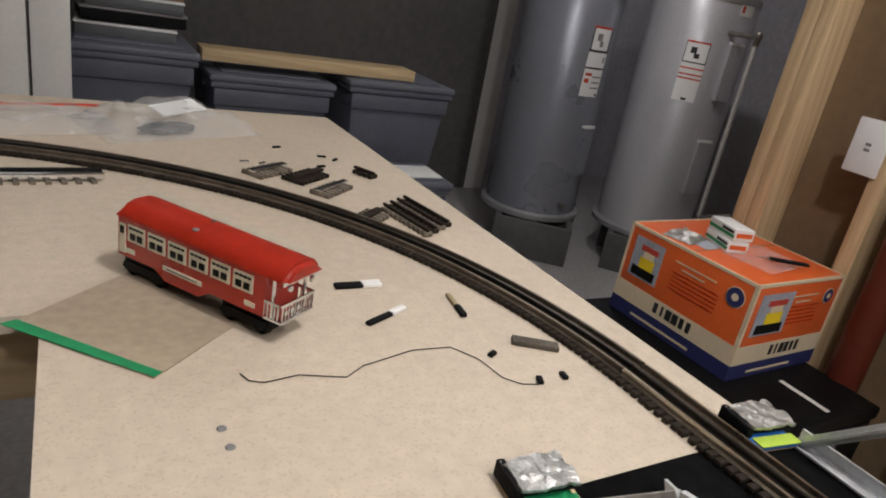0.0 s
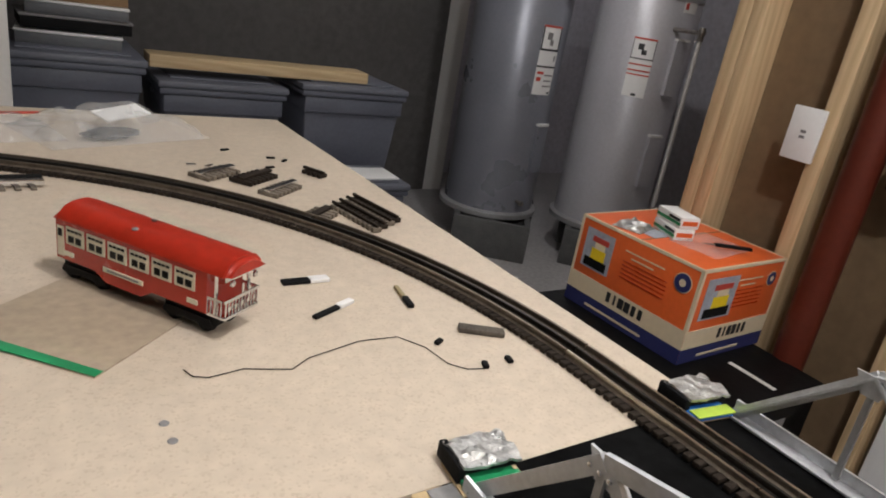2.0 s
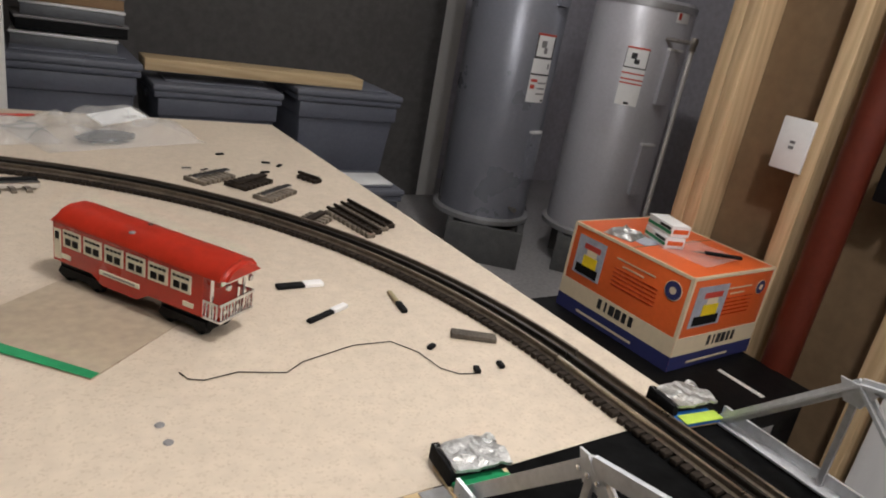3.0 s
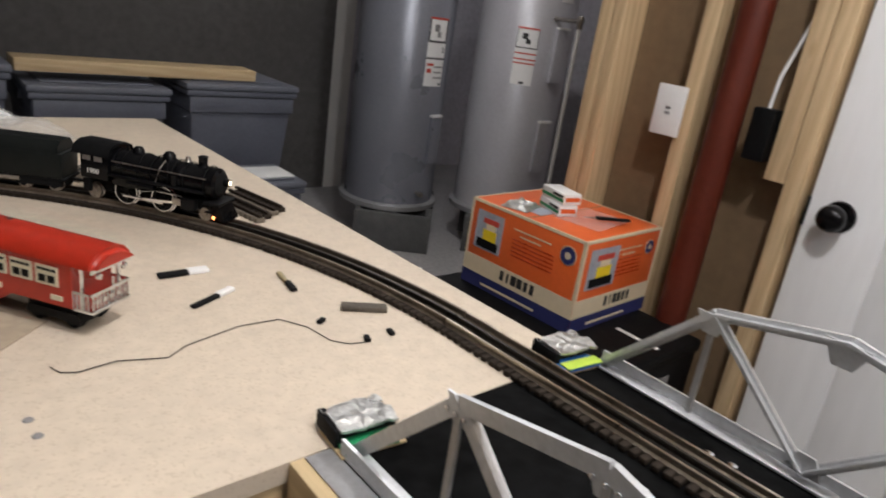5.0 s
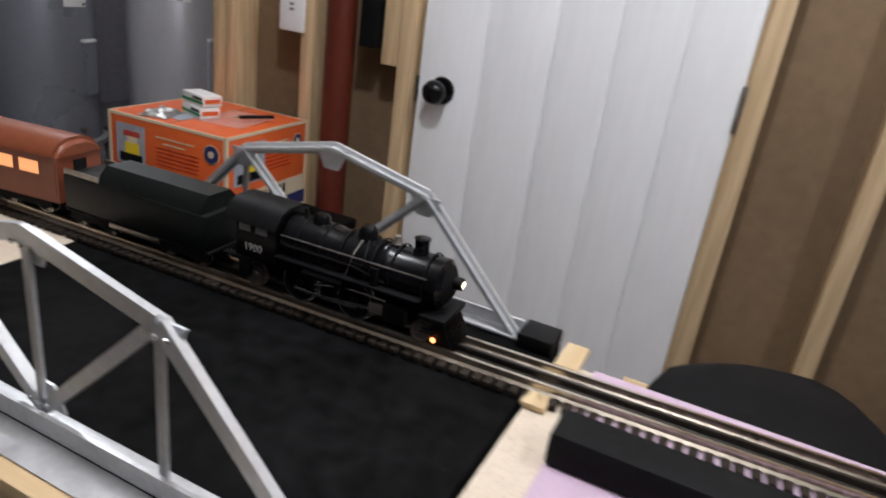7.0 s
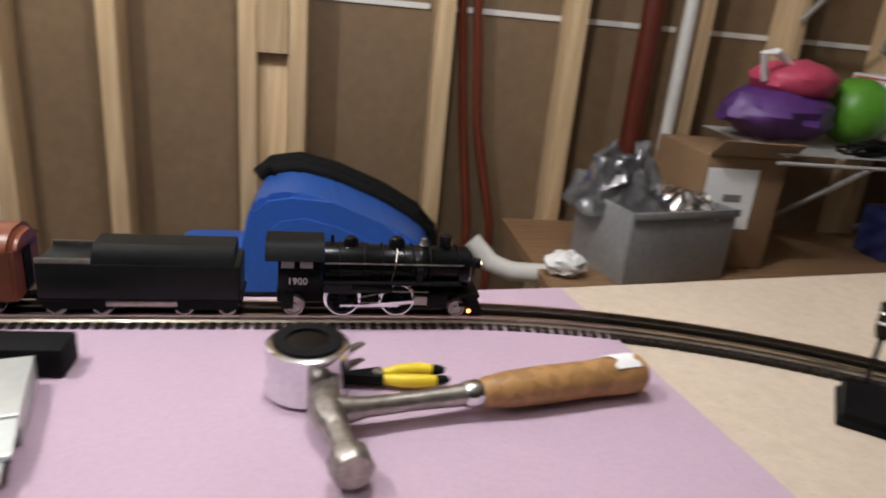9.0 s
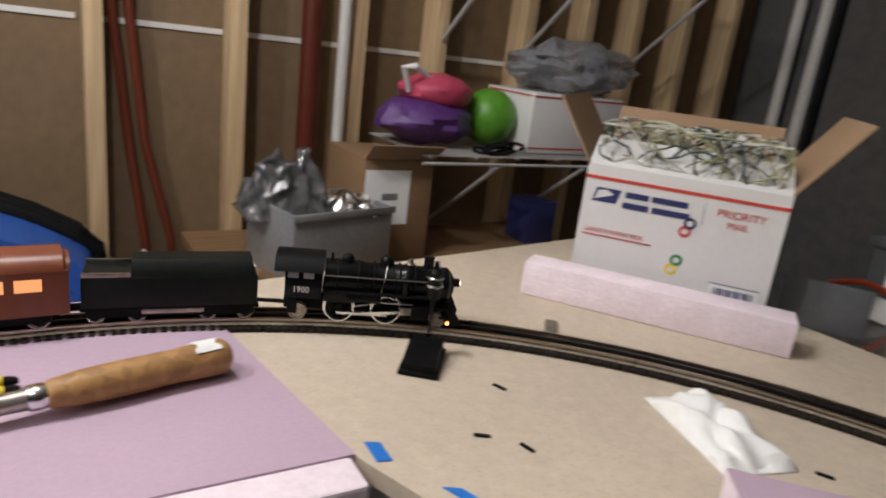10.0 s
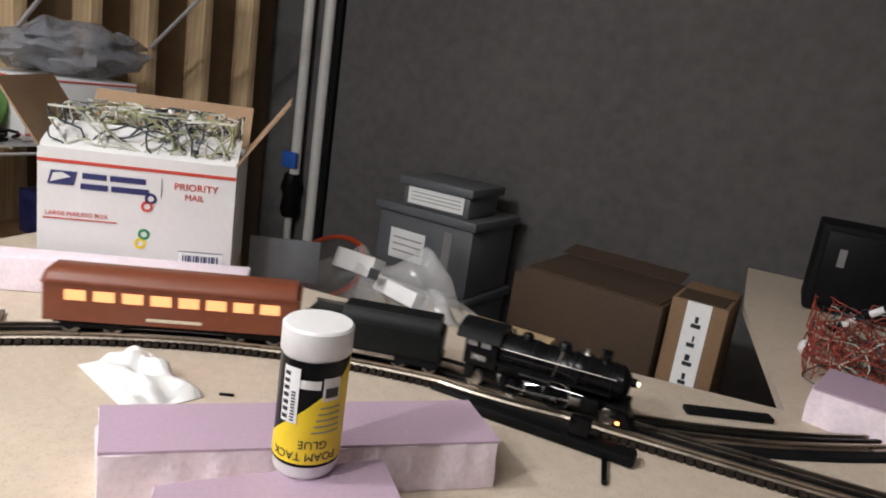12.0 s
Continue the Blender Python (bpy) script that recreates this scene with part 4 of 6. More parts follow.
def heater(name, x, y, r, top, m, face, label, labels, panels):
    h = thing(name, pose(x, y, 0), label, "water heater")
    part("shell", lathe([(0, 0.225), (r, 0.225), (r, top - 0.02), (r - 0.012, top), (0, top + 0.01)], 64), m, h)
    part("base_rim", lathe([(r - 0.01, 0.203), (r + 0.022, 0.203), (r + 0.024, 0.228), (r + 0.006, 0.236), (r - 0.01, 0.236)], 64), TANK_RIM, h, "paler rolled base rim")
    part("top_rim", lathe([(r - 0.01, top - 0.045), (r + 0.004, top - 0.045), (r + 0.004, top - 0.015), (r - 0.01, top - 0.012)], 64), TANK_RIM, h)
    for a0, a1, z0, z1, mm in labels:
        part("sticker", patch(r + 0.0005, face + a0, face + a1, z0, z1, 0.0012), mm, h)
    for a, z0, z1 in panels:
        pn = part("access_panel", patch(r + 0.001, face + a - 9, face + a + 9, z0, z1, 0.022), m, h, "raised access panel")
        part("panel_top", patch(r + 0.0012, face + a - 9.2, face + a + 9.2, z1 + 0.0005, z1 + 0.012, 0.024), WHITE_P, pn)
    part("drain_valve", lathe([(0, 0.05), (0.012, 0.05), (0.014, 0.03), (0.008, 0.028), (0.008, 0)], 14, m=Matrix.Rotation(radians(face + 38), 4, "Z") @ pose(r, 0, 0.30, 0, 90)), STEEL_OLD, h)
    return h


def stickers(h, r, face, a0, a1, z0, z1, style):
    d, g = a1 - a0, z1 - z0
    rows = {"a": [(0, 1, 0.97, 1.0, MAIL_R), (0, 1, 0.64, 0.67, INK), (0, 0.06, 0.66, 0.97, INK), (0.94, 1, 0.66, 0.97, INK), (0.25, 0.5, 0.8, 0.9, INK_GREY), (0.42, 0.6, 0.72, 0.8, INK_GREY), (0, 1, 0.40, 0.425, INK), (0.8, 0.9, 0.5, 0.58, INK_GREY), (0.08, 0.4, 0.30, 0.34, MAIL_R), (0.08, 0.3, 0.2, 0.26, MAIL_R), (0.45, 0.95, 0.12, 0.14, INK_GREY), (0.45, 0.9, 0.2, 0.22, INK_GREY), (0.45, 0.95, 0.28, 0.30, INK_GREY), (0.8, 0.95, 0.02, 0.05, INK)],
            "b": [(0, 1, 0.97, 1.0, MAIL_R), (0, 0.03, 0.66, 0.97, INK), (0.97, 1, 0.66, 0.97, INK), (0, 1, 0.64, 0.66, INK), (0.25, 0.5, 0.8, 0.9, INK), (0.42, 0.65, 0.72, 0.8, INK), (0, 1, 0.54, 0.565, MAIL_R), (0, 1, 0.44, 0.465, MAIL_R), (0, 1, 0.37, 0.395, MAIL_R), (0.4, 0.62, 0.02, 0.06, INK)]}[style]
    for u0, u1, v0, v1, mm in rows:
        part("sticker_print", patch(r + 0.002, face + a0 + d * u0, face + a0 + d * u1, z0 + g * v0, z0 + g * v1, 0.0006), mm, h)


h1 = heater("dark_water_heater", 2.635, 3.315, 0.243, 1.75, TANK_A, -127.7, "tall dark grey water heater with warning stickers", [(28, 56, T - 0.045, T + 0.285, WHITE_P)], [(54, T - 0.44, T - 0.20), (54, T + 0.42, T + 0.62)])
stickers(h1, 0.243, -127.7, 28, 56, T - 0.045, T + 0.285, "a")
h2 = heater("light_water_heater", 3.19, 3.01, 0.25, T + 0.535, TANK_B, -137, "squat light grey water heater with warning stickers", [(-8, 17, T + 0.02, T + 0.30, WHITE_P), (38, 58, T + 0.44, T + 0.50, WHITE_P)], [(46, T + 0.05, T + 0.31), (44, T - 0.42, T - 0.16)])
stickers(h2, 0.25, -137, -8, 17, T + 0.02, T + 0.30, "b")
part("sticker_print", patch(0.2522, -137 + 40, -137 + 44, T + 0.455, T + 0.485, 0.0008), MAIL_R, h2)
for x, y, a in ((2.55, 3.13, -38), (2.80, 3.42, -38), (3.08, 2.84, -46), (3.30, 3.12, -46)):
    cinder(pose(x, y, 0, 0, 0, a))
rp = thing("relief_pipe", pose(0, 0, 0), "cream drain pipe with brass relief valve beside the heater", "drain pipe")
part("pipe", tube([(3.12, 2.60, 0.42), (3.12, 2.60, T + 0.33)], 0.011, 10), PVC, rp)
part("valve", lathe([(0, 0.06), (0.014, 0.06), (0.02, 0.04), (0.014, 0.02), (0.016, 0)], 14, m=pose(3.12, 2.60, T + 0.325)), STEEL_OLD, rp, "brass relief valve")
part("stub", tube([(3.12, 2.60, T + 0.36), (3.13, 2.775, T + 0.36)], 0.010, 8), STEEL_OLD, rp)
part("elbow", tube([(3.12, 2.60, 0.42), (3.14, 2.62, 0.40), (3.45, 2.68, 0.38)], 0.011, 8), PVC, rp)
solid("copper_line", tube([(2.98, 3.45, 0.3), (2.98, 3.45, H - 0.02)], 0.009, 8), STEEL_OLD, "thin copper water line running up behind heaters", "water pipe")
solid("floor_booklet", bx(-0.09, 0.09, -0.06, 0.06, 0, 0.03, 0.003), PAPER, "white carton lid lying on the floor", "carton", pose(2.36, 2.72, 0, 0, 0, -20))

# ---- storage tubs along the north wall ----
def tub(name, x0, x1, y0, y1, z0, z1, label):
    t = thing(name, pose((x0 + x1) / 2, (y0 + y1) / 2, z0), label, "storage tub", "grey tubs")
    a, b, h = (x1 - x0) / 2 - 0.015, (y1 - y0) / 2 - 0.015, z1 - z0
    bm = bx(-a, a, -b, b, 0, h - 0.035, 0.02)
    for v in bm.verts:
        if v.co.z < h * 0.5:
            v.co.x *= 0.88
            v.co.y *= 0.88
    part("body", bm, TUB, t)
    part("shoulder", bx(-a * 0.99, a * 0.99, -b - 0.005, b + 0.005, h - 0.13, h - 0.062, 0.006), TUB, t, "stepped shoulder under the lip")
    for sx in (-1, 1):
        part("handle", bx(sx * (a + 0.004) - 0.008, sx * (a + 0.004) + 0.008, -0.07, 0.07, h - 0.095, h - 0.0605, 0.004), TUB, t)
    part("lip", bx(-a - 0.012, a + 0.012, -b - 0.012, b + 0.012, h - 0.06, h - 0.0355, 0.006), TUB, t)
    ld = part("lid", bx(-a - 0.018, a + 0.018, -b - 0.018, b + 0.018, h - 0.035, h - 0.008, 0.008), TUB_LID, t, "slightly paler snap lid")
    part("lid_panel", bx(-a * 0.85, a * 0.85, -b * 0.85, b * 0.85, h - 0.0078, h, 0.004), TUB_LID, ld)
    return t


for x0, x1, zt in ((0.40, 0.86, T - 0.05), (0.90, 1.40, T - 0.115), (1.46, 1.96, T - 0.085)):
    tub("storage_tub", x0, x1, 3.16, 3.72, 0, zt - 0.41, "grey plastic storage tub on the floor, closed")
    tub("storage_tub", x0, x1, 3.16, 3.72, zt - 0.41, zt, "grey plastic storage tub stacked on another, closed")
tub("storage_tub", 1.52, 1.84, 2.82, 3.12, 0, T - 0.42, "small grey tub with papers on its lid")
solid("paper_sheet", bx(-0.11, 0.11, -0.08, 0.08, 0, 0.006, 0.001), PAPER, "white papers on a grey tub lid", "paper", pose(1.7, 2.95, T - 0.42))
solid("pine_plank", bx(-0.45, 0.45, -0.07, 0.07, 0, 0.045, 0.002), PINE_X, "pale pine plank lying across tub lids", "plank", pose(1.325, 3.28, T - 0.0845, 0, 0, 0))
for k, (dz, w, m, lab) in enumerate(((0.0, 0.34, GREY_CASE, "clear-lidded grey case of parts"), (0.055, 0.36, BLACK_MATTE, "flat black case stacked on a tub"), (0.105, 0.33, GREY_CASE, "grey parts case in a stack"), (0.155, 0.35, CARD, "flat brown carton in a stack"), (0.205, 0.33, INK_GREY, "grey lidded case in a stack"), (0.255, 0.35, CARD, "flat brown carton in a stack"), (0.305, 0.34, GREY_CASE, "grey parts case in a stack"))):
    st = thing("stacked_case", pose(0.63 + 0.012 * (k % 3), 3.42, T - 0.0495 + dz, 0, 0, (-4, 3, -2, 5, 0, -3, 2)[k]), lab, "case", "stack of cases")
    part("body", bx(-w / 2, w / 2, -0.13, 0.13, 0, 0.038, 0.003), m, st)
    part("lid", bx(-w / 2 - 0.004, w / 2 + 0.004, -0.134, 0.134, 0.0385, 0.0485, 0.003), WHITE_P if k % 2 == 0 else INK_GREY, st)
wp = thing("white_post", pose(0, 0, 0), "white painted square post beyond the table", "post", kind="structure")
part("board", bx(0.345, 0.435, 2.5, 2.56, 0, H, 0.003), WHITE, wp)
part("board", bx(0.20, 0.338, 2.5, 2.56, 0, H, 0.003), WHITE, wp)

# ---- orange carton by the studs ----
ob_ = thing("orange_carton", pose(1.582, 1.196, T - 0.303, 0, 0, 3), "orange, cream and navy printed train-set carton", "carton")
LX, LY, LZ = 0.306, 0.340, 0.215
part("shell", bx(0, LX, 0, LY, 0, LZ, 0.002), ORANGE, ob_)
for u0, u1, v0, v1, mm in ((0.0, 1.0, 0.0, 0.16, NAVY), (0.0, 1.0, 0.16, 0.36, CREAM), (0.0, 1.0, 0.975, 1.0, CREAM), (0.0, 0.02, 0.36, 0.975, CREAM), (0.98, 1.0, 0.36, 0.975, CREAM)):
    part("print_band", bx(-0.0012, -0.0002, LY * u0, LY * u1, LZ * v0, LZ * v1), mm, ob_)
    part("print_band", bx(LX * u0, LX * u1, -0.0012, -0.0002, LZ * v0, LZ * v1), mm, ob_)
for k, w in enumerate((0.7, 0.35, 1.0, 1.0, 0.7, 0.7)):
    for face in (0, 1):
        c0 = (0.62 - 0.055 * k) if face == 0 else (0.40 + 0.06 * k)
        z0, z1 = LZ * 0.215, LZ * 0.325
        ww = 0.046 * w
        if face == 0:
            part("lettering_bar", bx(-0.0022, -0.0013, LY * c0 - LY * ww / 2, LY * c0 + LY * ww / 2, z0, z1), INK, ob_)
        else:
            part("lettering_bar", bx(LX * c0 - LX * ww / 2, LX * c0 + LX * ww / 2, -0.0022, -0.0013, z0, z1), INK, ob_)
SKYP = mat("picture_ground", (0.36, 0.38, 0.44), 0.4, 0, 0.2, 20, 90, 0)
for face in (0, 1):
    def at_face(u0, u1, v0, v1, lift, mm, nm):
        if face == 0:
            b = bx(-0.0014 - lift, -0.0013 - lift + 0.0006, LY * (1 - u1), LY * (1 - u0), LZ * v0, LZ * v1)
        else:
            b = bx(LX * u0, LX * u1, -0.0014 - lift, -0.0013 - lift + 0.0006, LZ * v0, LZ * v1)
        return part(nm, b, mm, ob_)
    s0 = 0.07 if face == 0 else 0.08
    pw = 0.25 if face == 0 else 0.36
    at_face(s0, s0 + pw, 0.46, 0.90, 0.0, SKYP, "picture")
    at_face(s0 + pw * 0.1, s0 + pw * 0.9, 0.48, 0.58, 0.0008, BLACK_MATTE, "picture_shape")
    at_face(s0 + pw * 0.3, s0 + pw * 0.8, 0.58, 0.70, 0.0008, YELLOW, "picture_shape")
    at_face(s0 + pw * 0.38, s0 + pw * 0.74, 0.70, 0.77, 0.0008, CREAM, "picture_shape")
    at_face(s0 + pw * 0.26, s0 + pw * 0.84, 0.77, 0.83, 0.0008, MAIL_R, "picture_shape")
    for k in range(2):
        at_face(0.42 + 0.06 * k, 0.74 - 0.08 * k, 0.83 - 0.06 * k, 0.845 - 0.06 * k, 0.0, CREAM, "caption_bar")
    for k in range(5):
        at_face(0.42, 0.78, 0.72 - 0.045 * k, 0.73 - 0.045 * k, 0.0, RED, "caption_bar")
    at_face(0.2, 0.7, 0.05, 0.075, 0.001, CREAM, "caption_bar")
    for rr, mm, lift in ((0.022, CREAM, 0.0), (0.020, NAVY, 0.0008), (0.008, CREAM, 0.0016)):
        if face == 0:
            mtx = pose(-0.0014 - lift, LY * 0.115, LZ * 0.80, 0, -90)
        else:
            mtx = pose(LX * 0.86, -0.0014 - lift, LZ * 0.80, 90)
        part("emblem", lathe([(0, 0.0006), (rr * (1 if face == 0 else 0.8), 0.0006), (rr * (1 if face == 0 else 0.8), 0)], 24, m=mtx), mm, ob_)
for a, b in (((0, 0.004), (0, LY)), ((0, LX), (0, 0.004)), ((LX - 0.004, LX), (0, LY)), ((0, LX), (LY - 0.004, LY))):
    part("top_edge", bx(a[0], a[1], b[0], b[1], LZ + 0.0002, LZ + 0.0012), CREAM, ob_)
part("lid_seam", bx(0.006, LX - 0.006, LY / 2 - 0.0015, LY / 2 + 0.0015, LZ + 0.0002, LZ + 0.0007), CARD, ob_)
part("sticker", bx(0.05, 0.11, 0.17, 0.26, LZ + 0.0003, LZ + 0.001), SKYP, ob_)

TOPZ = T - 0.303 + LZ + 0.0013
def lump(w, d, h, seed, amount=0.006, scale=40, n=14):
    """A crumpled cushion of film or paper."""
    bm = bmesh.new()
    bmesh.ops.create_grid(bm, x_segments=n, y_segments=n, size=1)
    for v in bm.verts:
        e = (1 - v.co.x ** 4) * (1 - v.co.y ** 4)
        up = h * e * (0.6 + 0.5 * noise.noise(Vector((v.co.x * 2.3 + seed, v.co.y * 2.3, seed))))
        v.co = Vector((v.co.x * w / 2, v.co.y * d / 2, max(0.0, up)))
        if e > 0.01:
            dn = noise.noise_vector(v.co * scale + Vector((seed, 0, 0))) * amount
            v.co += dn
            v.co.z = max(0.0004, v.co.z)
    ex = bmesh.ops.extrude_face_region(bm, geom=bm.faces[:])
    for v in [g for g in ex["geom"] if isinstance(g, bmesh.types.BMVert)]:
        v.co.z += 0.0012
    return bm


solid("foil_bag", lump(0.09, 0.07, 0.016, 3.1, 0.006, 60, 18), FOIL, "small crinkled shiny bag on the orange carton", "bag", pose(1.632, 1.44, TOPZ, 0, 0, 20), smooth=25)
for k in range(2):
    sb = thing("small_parts_box", pose(1.70 + 0.004 * k, 1.385, TOPZ + 0.0275 * k, 0, 0, -18 + 4 * k), "little white and green parts box on the carton", "small box", "little parts boxes")
    part("tray", bx(-0.025, 0.025, -0.045, 0.045, 0, 0.026, 0.0015), WHITE_P, sb)
    part("band", bx(-0.0258, -0.025, -0.044, 0.044, 0.006, 0.013), GREEN, sb)
    part("band", bx(-0.0258, -0.025, -0.04, 0.0, 0.015, 0.021), INK, sb)
    part("end_label", bx(-0.02, 0.02, -0.0458, -0.045, 0.008, 0.018), ORANGE, sb)
solid("clear_film", lump(0.16, 0.12, 0.008, 7.7, 0.003), CLEARBAG, "flat clear plastic film on the carton", "plastic film", pose(1.74, 1.31, TOPZ, 0, 0, 10), smooth=25)
pk = thing("craft_knife", pose(1.745, 1.27, TOPZ + 0.0095, 0, 0, 150), "dark slim hobby knife on the carton", "knife")
part("handle", bx(-0.055, 0.03, -0.006, 0.006, 0, 0.007, 0.002), BLACK_MATTE, pk)
part("blade", prism([(0.03, -0.005), (0.06, 0.0), (0.03, 0.005)], 0.002, 0.0035), STEEL_OLD, pk)

def black_case(m, sx, sy, sz, label):
    c = thing("black_case", m, label, "storage box", "black boxes")
    part("body", bx(-sx / 2, sx / 2, -sy / 2, sy / 2, 0, sz - 0.03, 0.006), BLACK, c)
    part("lid", bx(-sx / 2 - 0.005, sx / 2 + 0.005, -sy / 2 - 0.005, sy / 2 + 0.005, sz - 0.0295, sz, 0.006), BLACK, c)
    for k in range(4):
        part("print_bar", bx(-sx / 2 + 0.05 + 0.07 * k, -sx / 2 + 0.10 + 0.07 * k, -sy / 2 - 0.0012, -sy / 2 - 0.0002, sz * 0.4, sz * 0.55), INK_GREY, c)
    part("top_bar", bx(sx * 0.12, sx * 0.15, -sy * 0.47, -sy * 0.26, sz + 0.0002, sz + 0.001), WHITE, c)
    return c


black_case(pose(1.67, 1.305, T - 0.454), 0.41, 0.53, 0.15, "black flat carton with faint white print, under the orange carton")
black_case(pose(1.67, 1.305, 0), 0.40, 0.52, T - 0.4545, "black storage carton on the floor")

# ---- wall fittings ----
solid("steel_post", lathe([(0, 0), (0.036, 0), (0.036, H), (0, H)], 28), POST, "red-brown painted steel post against the studs", "post", pose(1.905, 1.139, 0), kind="structure")
sw = thing("switch_plate", pose(1.893, 1.276, T + 0.18), "white blank switch plate on a stud", "switch plate")
part("plate", bx(-0.004, 0.004, -0.038, 0.038, -0.058, 0.058, 0.003), WHITE_P, sw)
for z in (-0.006, 0.006):
    part("toggle_slot", bx(-0.0052, -0.0041, -0.006, 0.006, z - 0.003, z + 0.003), INK_GREY, sw)
ol = thing("outlet_box", pose(1.905, 1.053, T + 0.173), "black outlet box with white cable", "outlet box")
part("box", bx(-0.02, 0.02, -0.024, 0.024, -0.055, 0.055, 0.004), BLACK, ol)
part("cable", tube([(0.0, 0.0, 0.055), (0.0, -0.004, 0.12), (0.02, -0.03, 0.25), (0.03, -0.04, 0.6)], 0.004, 6), WHITE_P, ol)
for (y0, y1) in ((-0.80, -0.855), (-0.835, -0.915)):
    solid("red_supply_tube", tube([(1.955, y0 + 0.02, H - 0.05), (1.955, y0 + 0.01, T + 0.35), (1.955, y0 - 0.02, T + 0.05), (1.955, y1, T - 0.2), (1.955, y1 - 0.02, 0.1)], 0.011, 10), PEX, "red plastic supply tube hanging in a stud bay", "water tube", group="supply tubes")
solid("brown_downpipe", tube([(1.935, -1.245, 0.05), (1.935, -1.245, H - 0.02)], 0.026, 16), POST, "dark red-brown pipe between studs", "pipe")
solid("white_downpipe", tube([(1.884, -1.312, T + 0.03), (1.884, -1.312, H - 0.02)], 0.0155, 14), PVC, "white plastic pipe in front of studs", "pipe")
mp_ = thing("main_water_pipe", pose(0.055, 0, 0), "white pipe with blue valve and black meter on concrete wall", "water pipe")
part("pipe", tube([(1.715, -2.93, T - 0.06), (1.715, -2.93, H)], 0.021, 14), PVC, mp_)
part("valve_handle", bx(1.69, 1.76, -2.915, -2.895, T - 0.035, T + 0.03, 0.005), BLUE, mp_, "blue lever valve")
part("meter", lathe([(0, 0), (0.03, 0), (0.04, 0.03), (0.032, 0.09), (0.045, 0.12), (0.03, 0.18), (0, 0.18)], 18, m=pose(1.725, -2.93, T - 0.24)), BLACK, mp_)
part("pipe", tube([(1.725, -2.93, 0.1), (1.725, -2.93, T - 0.24)], 0.016, 12), PVC, mp_)
solid("vertical_pipe", tube([(1.685, -2.95, 0.02), (1.685, -2.95, H)], 0.022, 14), PVC, "grey-white vertical pipe on concrete wall", "pipe")
# black strip in place of the shadow on the wall beside the pipes
solid("shadow_strip", bx(1.632, 1.654, -2.979, -2.955, 0, H, 0.003), BLACK_MATTE, "dark vertical strip standing for the shadow beside the pipes", "cable channel")

# ---- stud-wall shelf and its load ----
lsh = structure("low_shelf", bx(1.42, 1.895, -1.95, -0.93, T - 0.19, T - 0.165, 0.002), wood("old_board", (0.24, 0.14, 0.07), (0.12, 0.06, 0.03), "Y"), "rough brown wooden shelf along the studs", "shelf")
for yv in (-1.9, -0.97):
    structure("shelf_leg", bx(1.44, 1.48, yv - 0.02, yv + 0.02, 0, T - 0.1905), PINE, "pine leg under a shelf", "shelf leg")
ws = thing("wire_shelf", pose(0, 0, 0), "white wire shelf on angled brackets", "wire shelf")
SZ = T + 0.098
for k in range(15):
    x = 1.57 + k * 0.022
    part("wire", tube([(x, -1.40, SZ), (x, -2.45, SZ)], 0.0022, 6), WIRE_SHELF, ws)
for k in range(9):
    part("cross_wire", tube([(1.565, -1.42 - k * 0.125, SZ - 0.004), (1.885, -1.42 - k * 0.125, SZ - 0.004)], 0.0025, 6), WIRE_SHELF, ws)
part("front_rail", tube([(1.565, -1.40, SZ - 0.018), (1.565, -2.45, SZ - 0.018)], 0.004, 8), WIRE_SHELF, ws)
for yv in (-1.62, -1.9, -2.33):
    part("bracket", tube([(1.57, yv, SZ - 0.02), (1.893, yv, T - 0.15)], 0.006, 8), WIRE_SHELF, ws)
    part("bracket", tube([(1.57, yv + 0.02, T + 0.62), (1.893, yv + 0.02, T + 0.36)], 0.006, 8), WIRE_SHELF, ws)
upper = thing("wire_shelf", pose(0, 0, 0), "upper white wire shelf on angled brackets", "wire shelf")
for k in range(12):
    x = 1.57 + k * 0.028
    part("wire", tube([(x, -1.40, T + 0.63), (x, -2.45, T + 0.63)], 0.0022, 6), WIRE_SHELF, upper)
for k in range(5):
    part("cross_wire", tube([(1.565, -1.42 - k * 0.25, T + 0.626), (1.885, -1.42 - k * 0.25, T + 0.626)], 0.003, 6), WIRE_SHELF, upper)


def blob(w, d, h, seed, amount, scale, segs=24, rings=14):
    bm = bmesh.new()
    bmesh.ops.create_uvsphere(bm, u_segments=segs, v_segments=rings, radius=1)
    for v in bm.verts:
        n_ = noise.noise_vector(v.co * scale + Vector((seed, seed, seed))) * amount
        v.co = Vector((v.co.x * w / 2 * (1 + n_.x), v.co.y * d / 2 * (1 + n_.y), max(0, h / 2 + v.co.z * h / 2 * (1 + n_.z))))
    return bm


SB = SZ + 0.0025
pb = thing("purple_bag", pose(1.73, -1.485, SB), "purple cloth bag with magenta top and pale handle", "bag")
part("lower", blob(0.2, 0.26, 0.12, 1.0, 0.25, 2.2), PURPLE, pb)
part("upper", moved(blob(0.16, 0.19, 0.09, 2.0, 0.2, 2.4), pose(0, -0.02, 0.085)), MAGENTA, pb, "magenta cloth upper part")
part("handle", tube([(-0.03, 0.07, 0.13), (-0.05, 0.10, 0.185), (-0.05, 0.07, 0.19), (-0.03, 0.02, 0.165)], 0.008, 8), WHITE_P, pb)
solid("green_ball", lathe([(0.075 * math.sin(math.pi * k / 20), 0.075 - 0.075 * math.cos(math.pi * k / 20)) for k in range(21)], 32), LIME_BALL, "bright green toy ball on the wire shelf", "ball", pose(1.74, -1.68, SB))
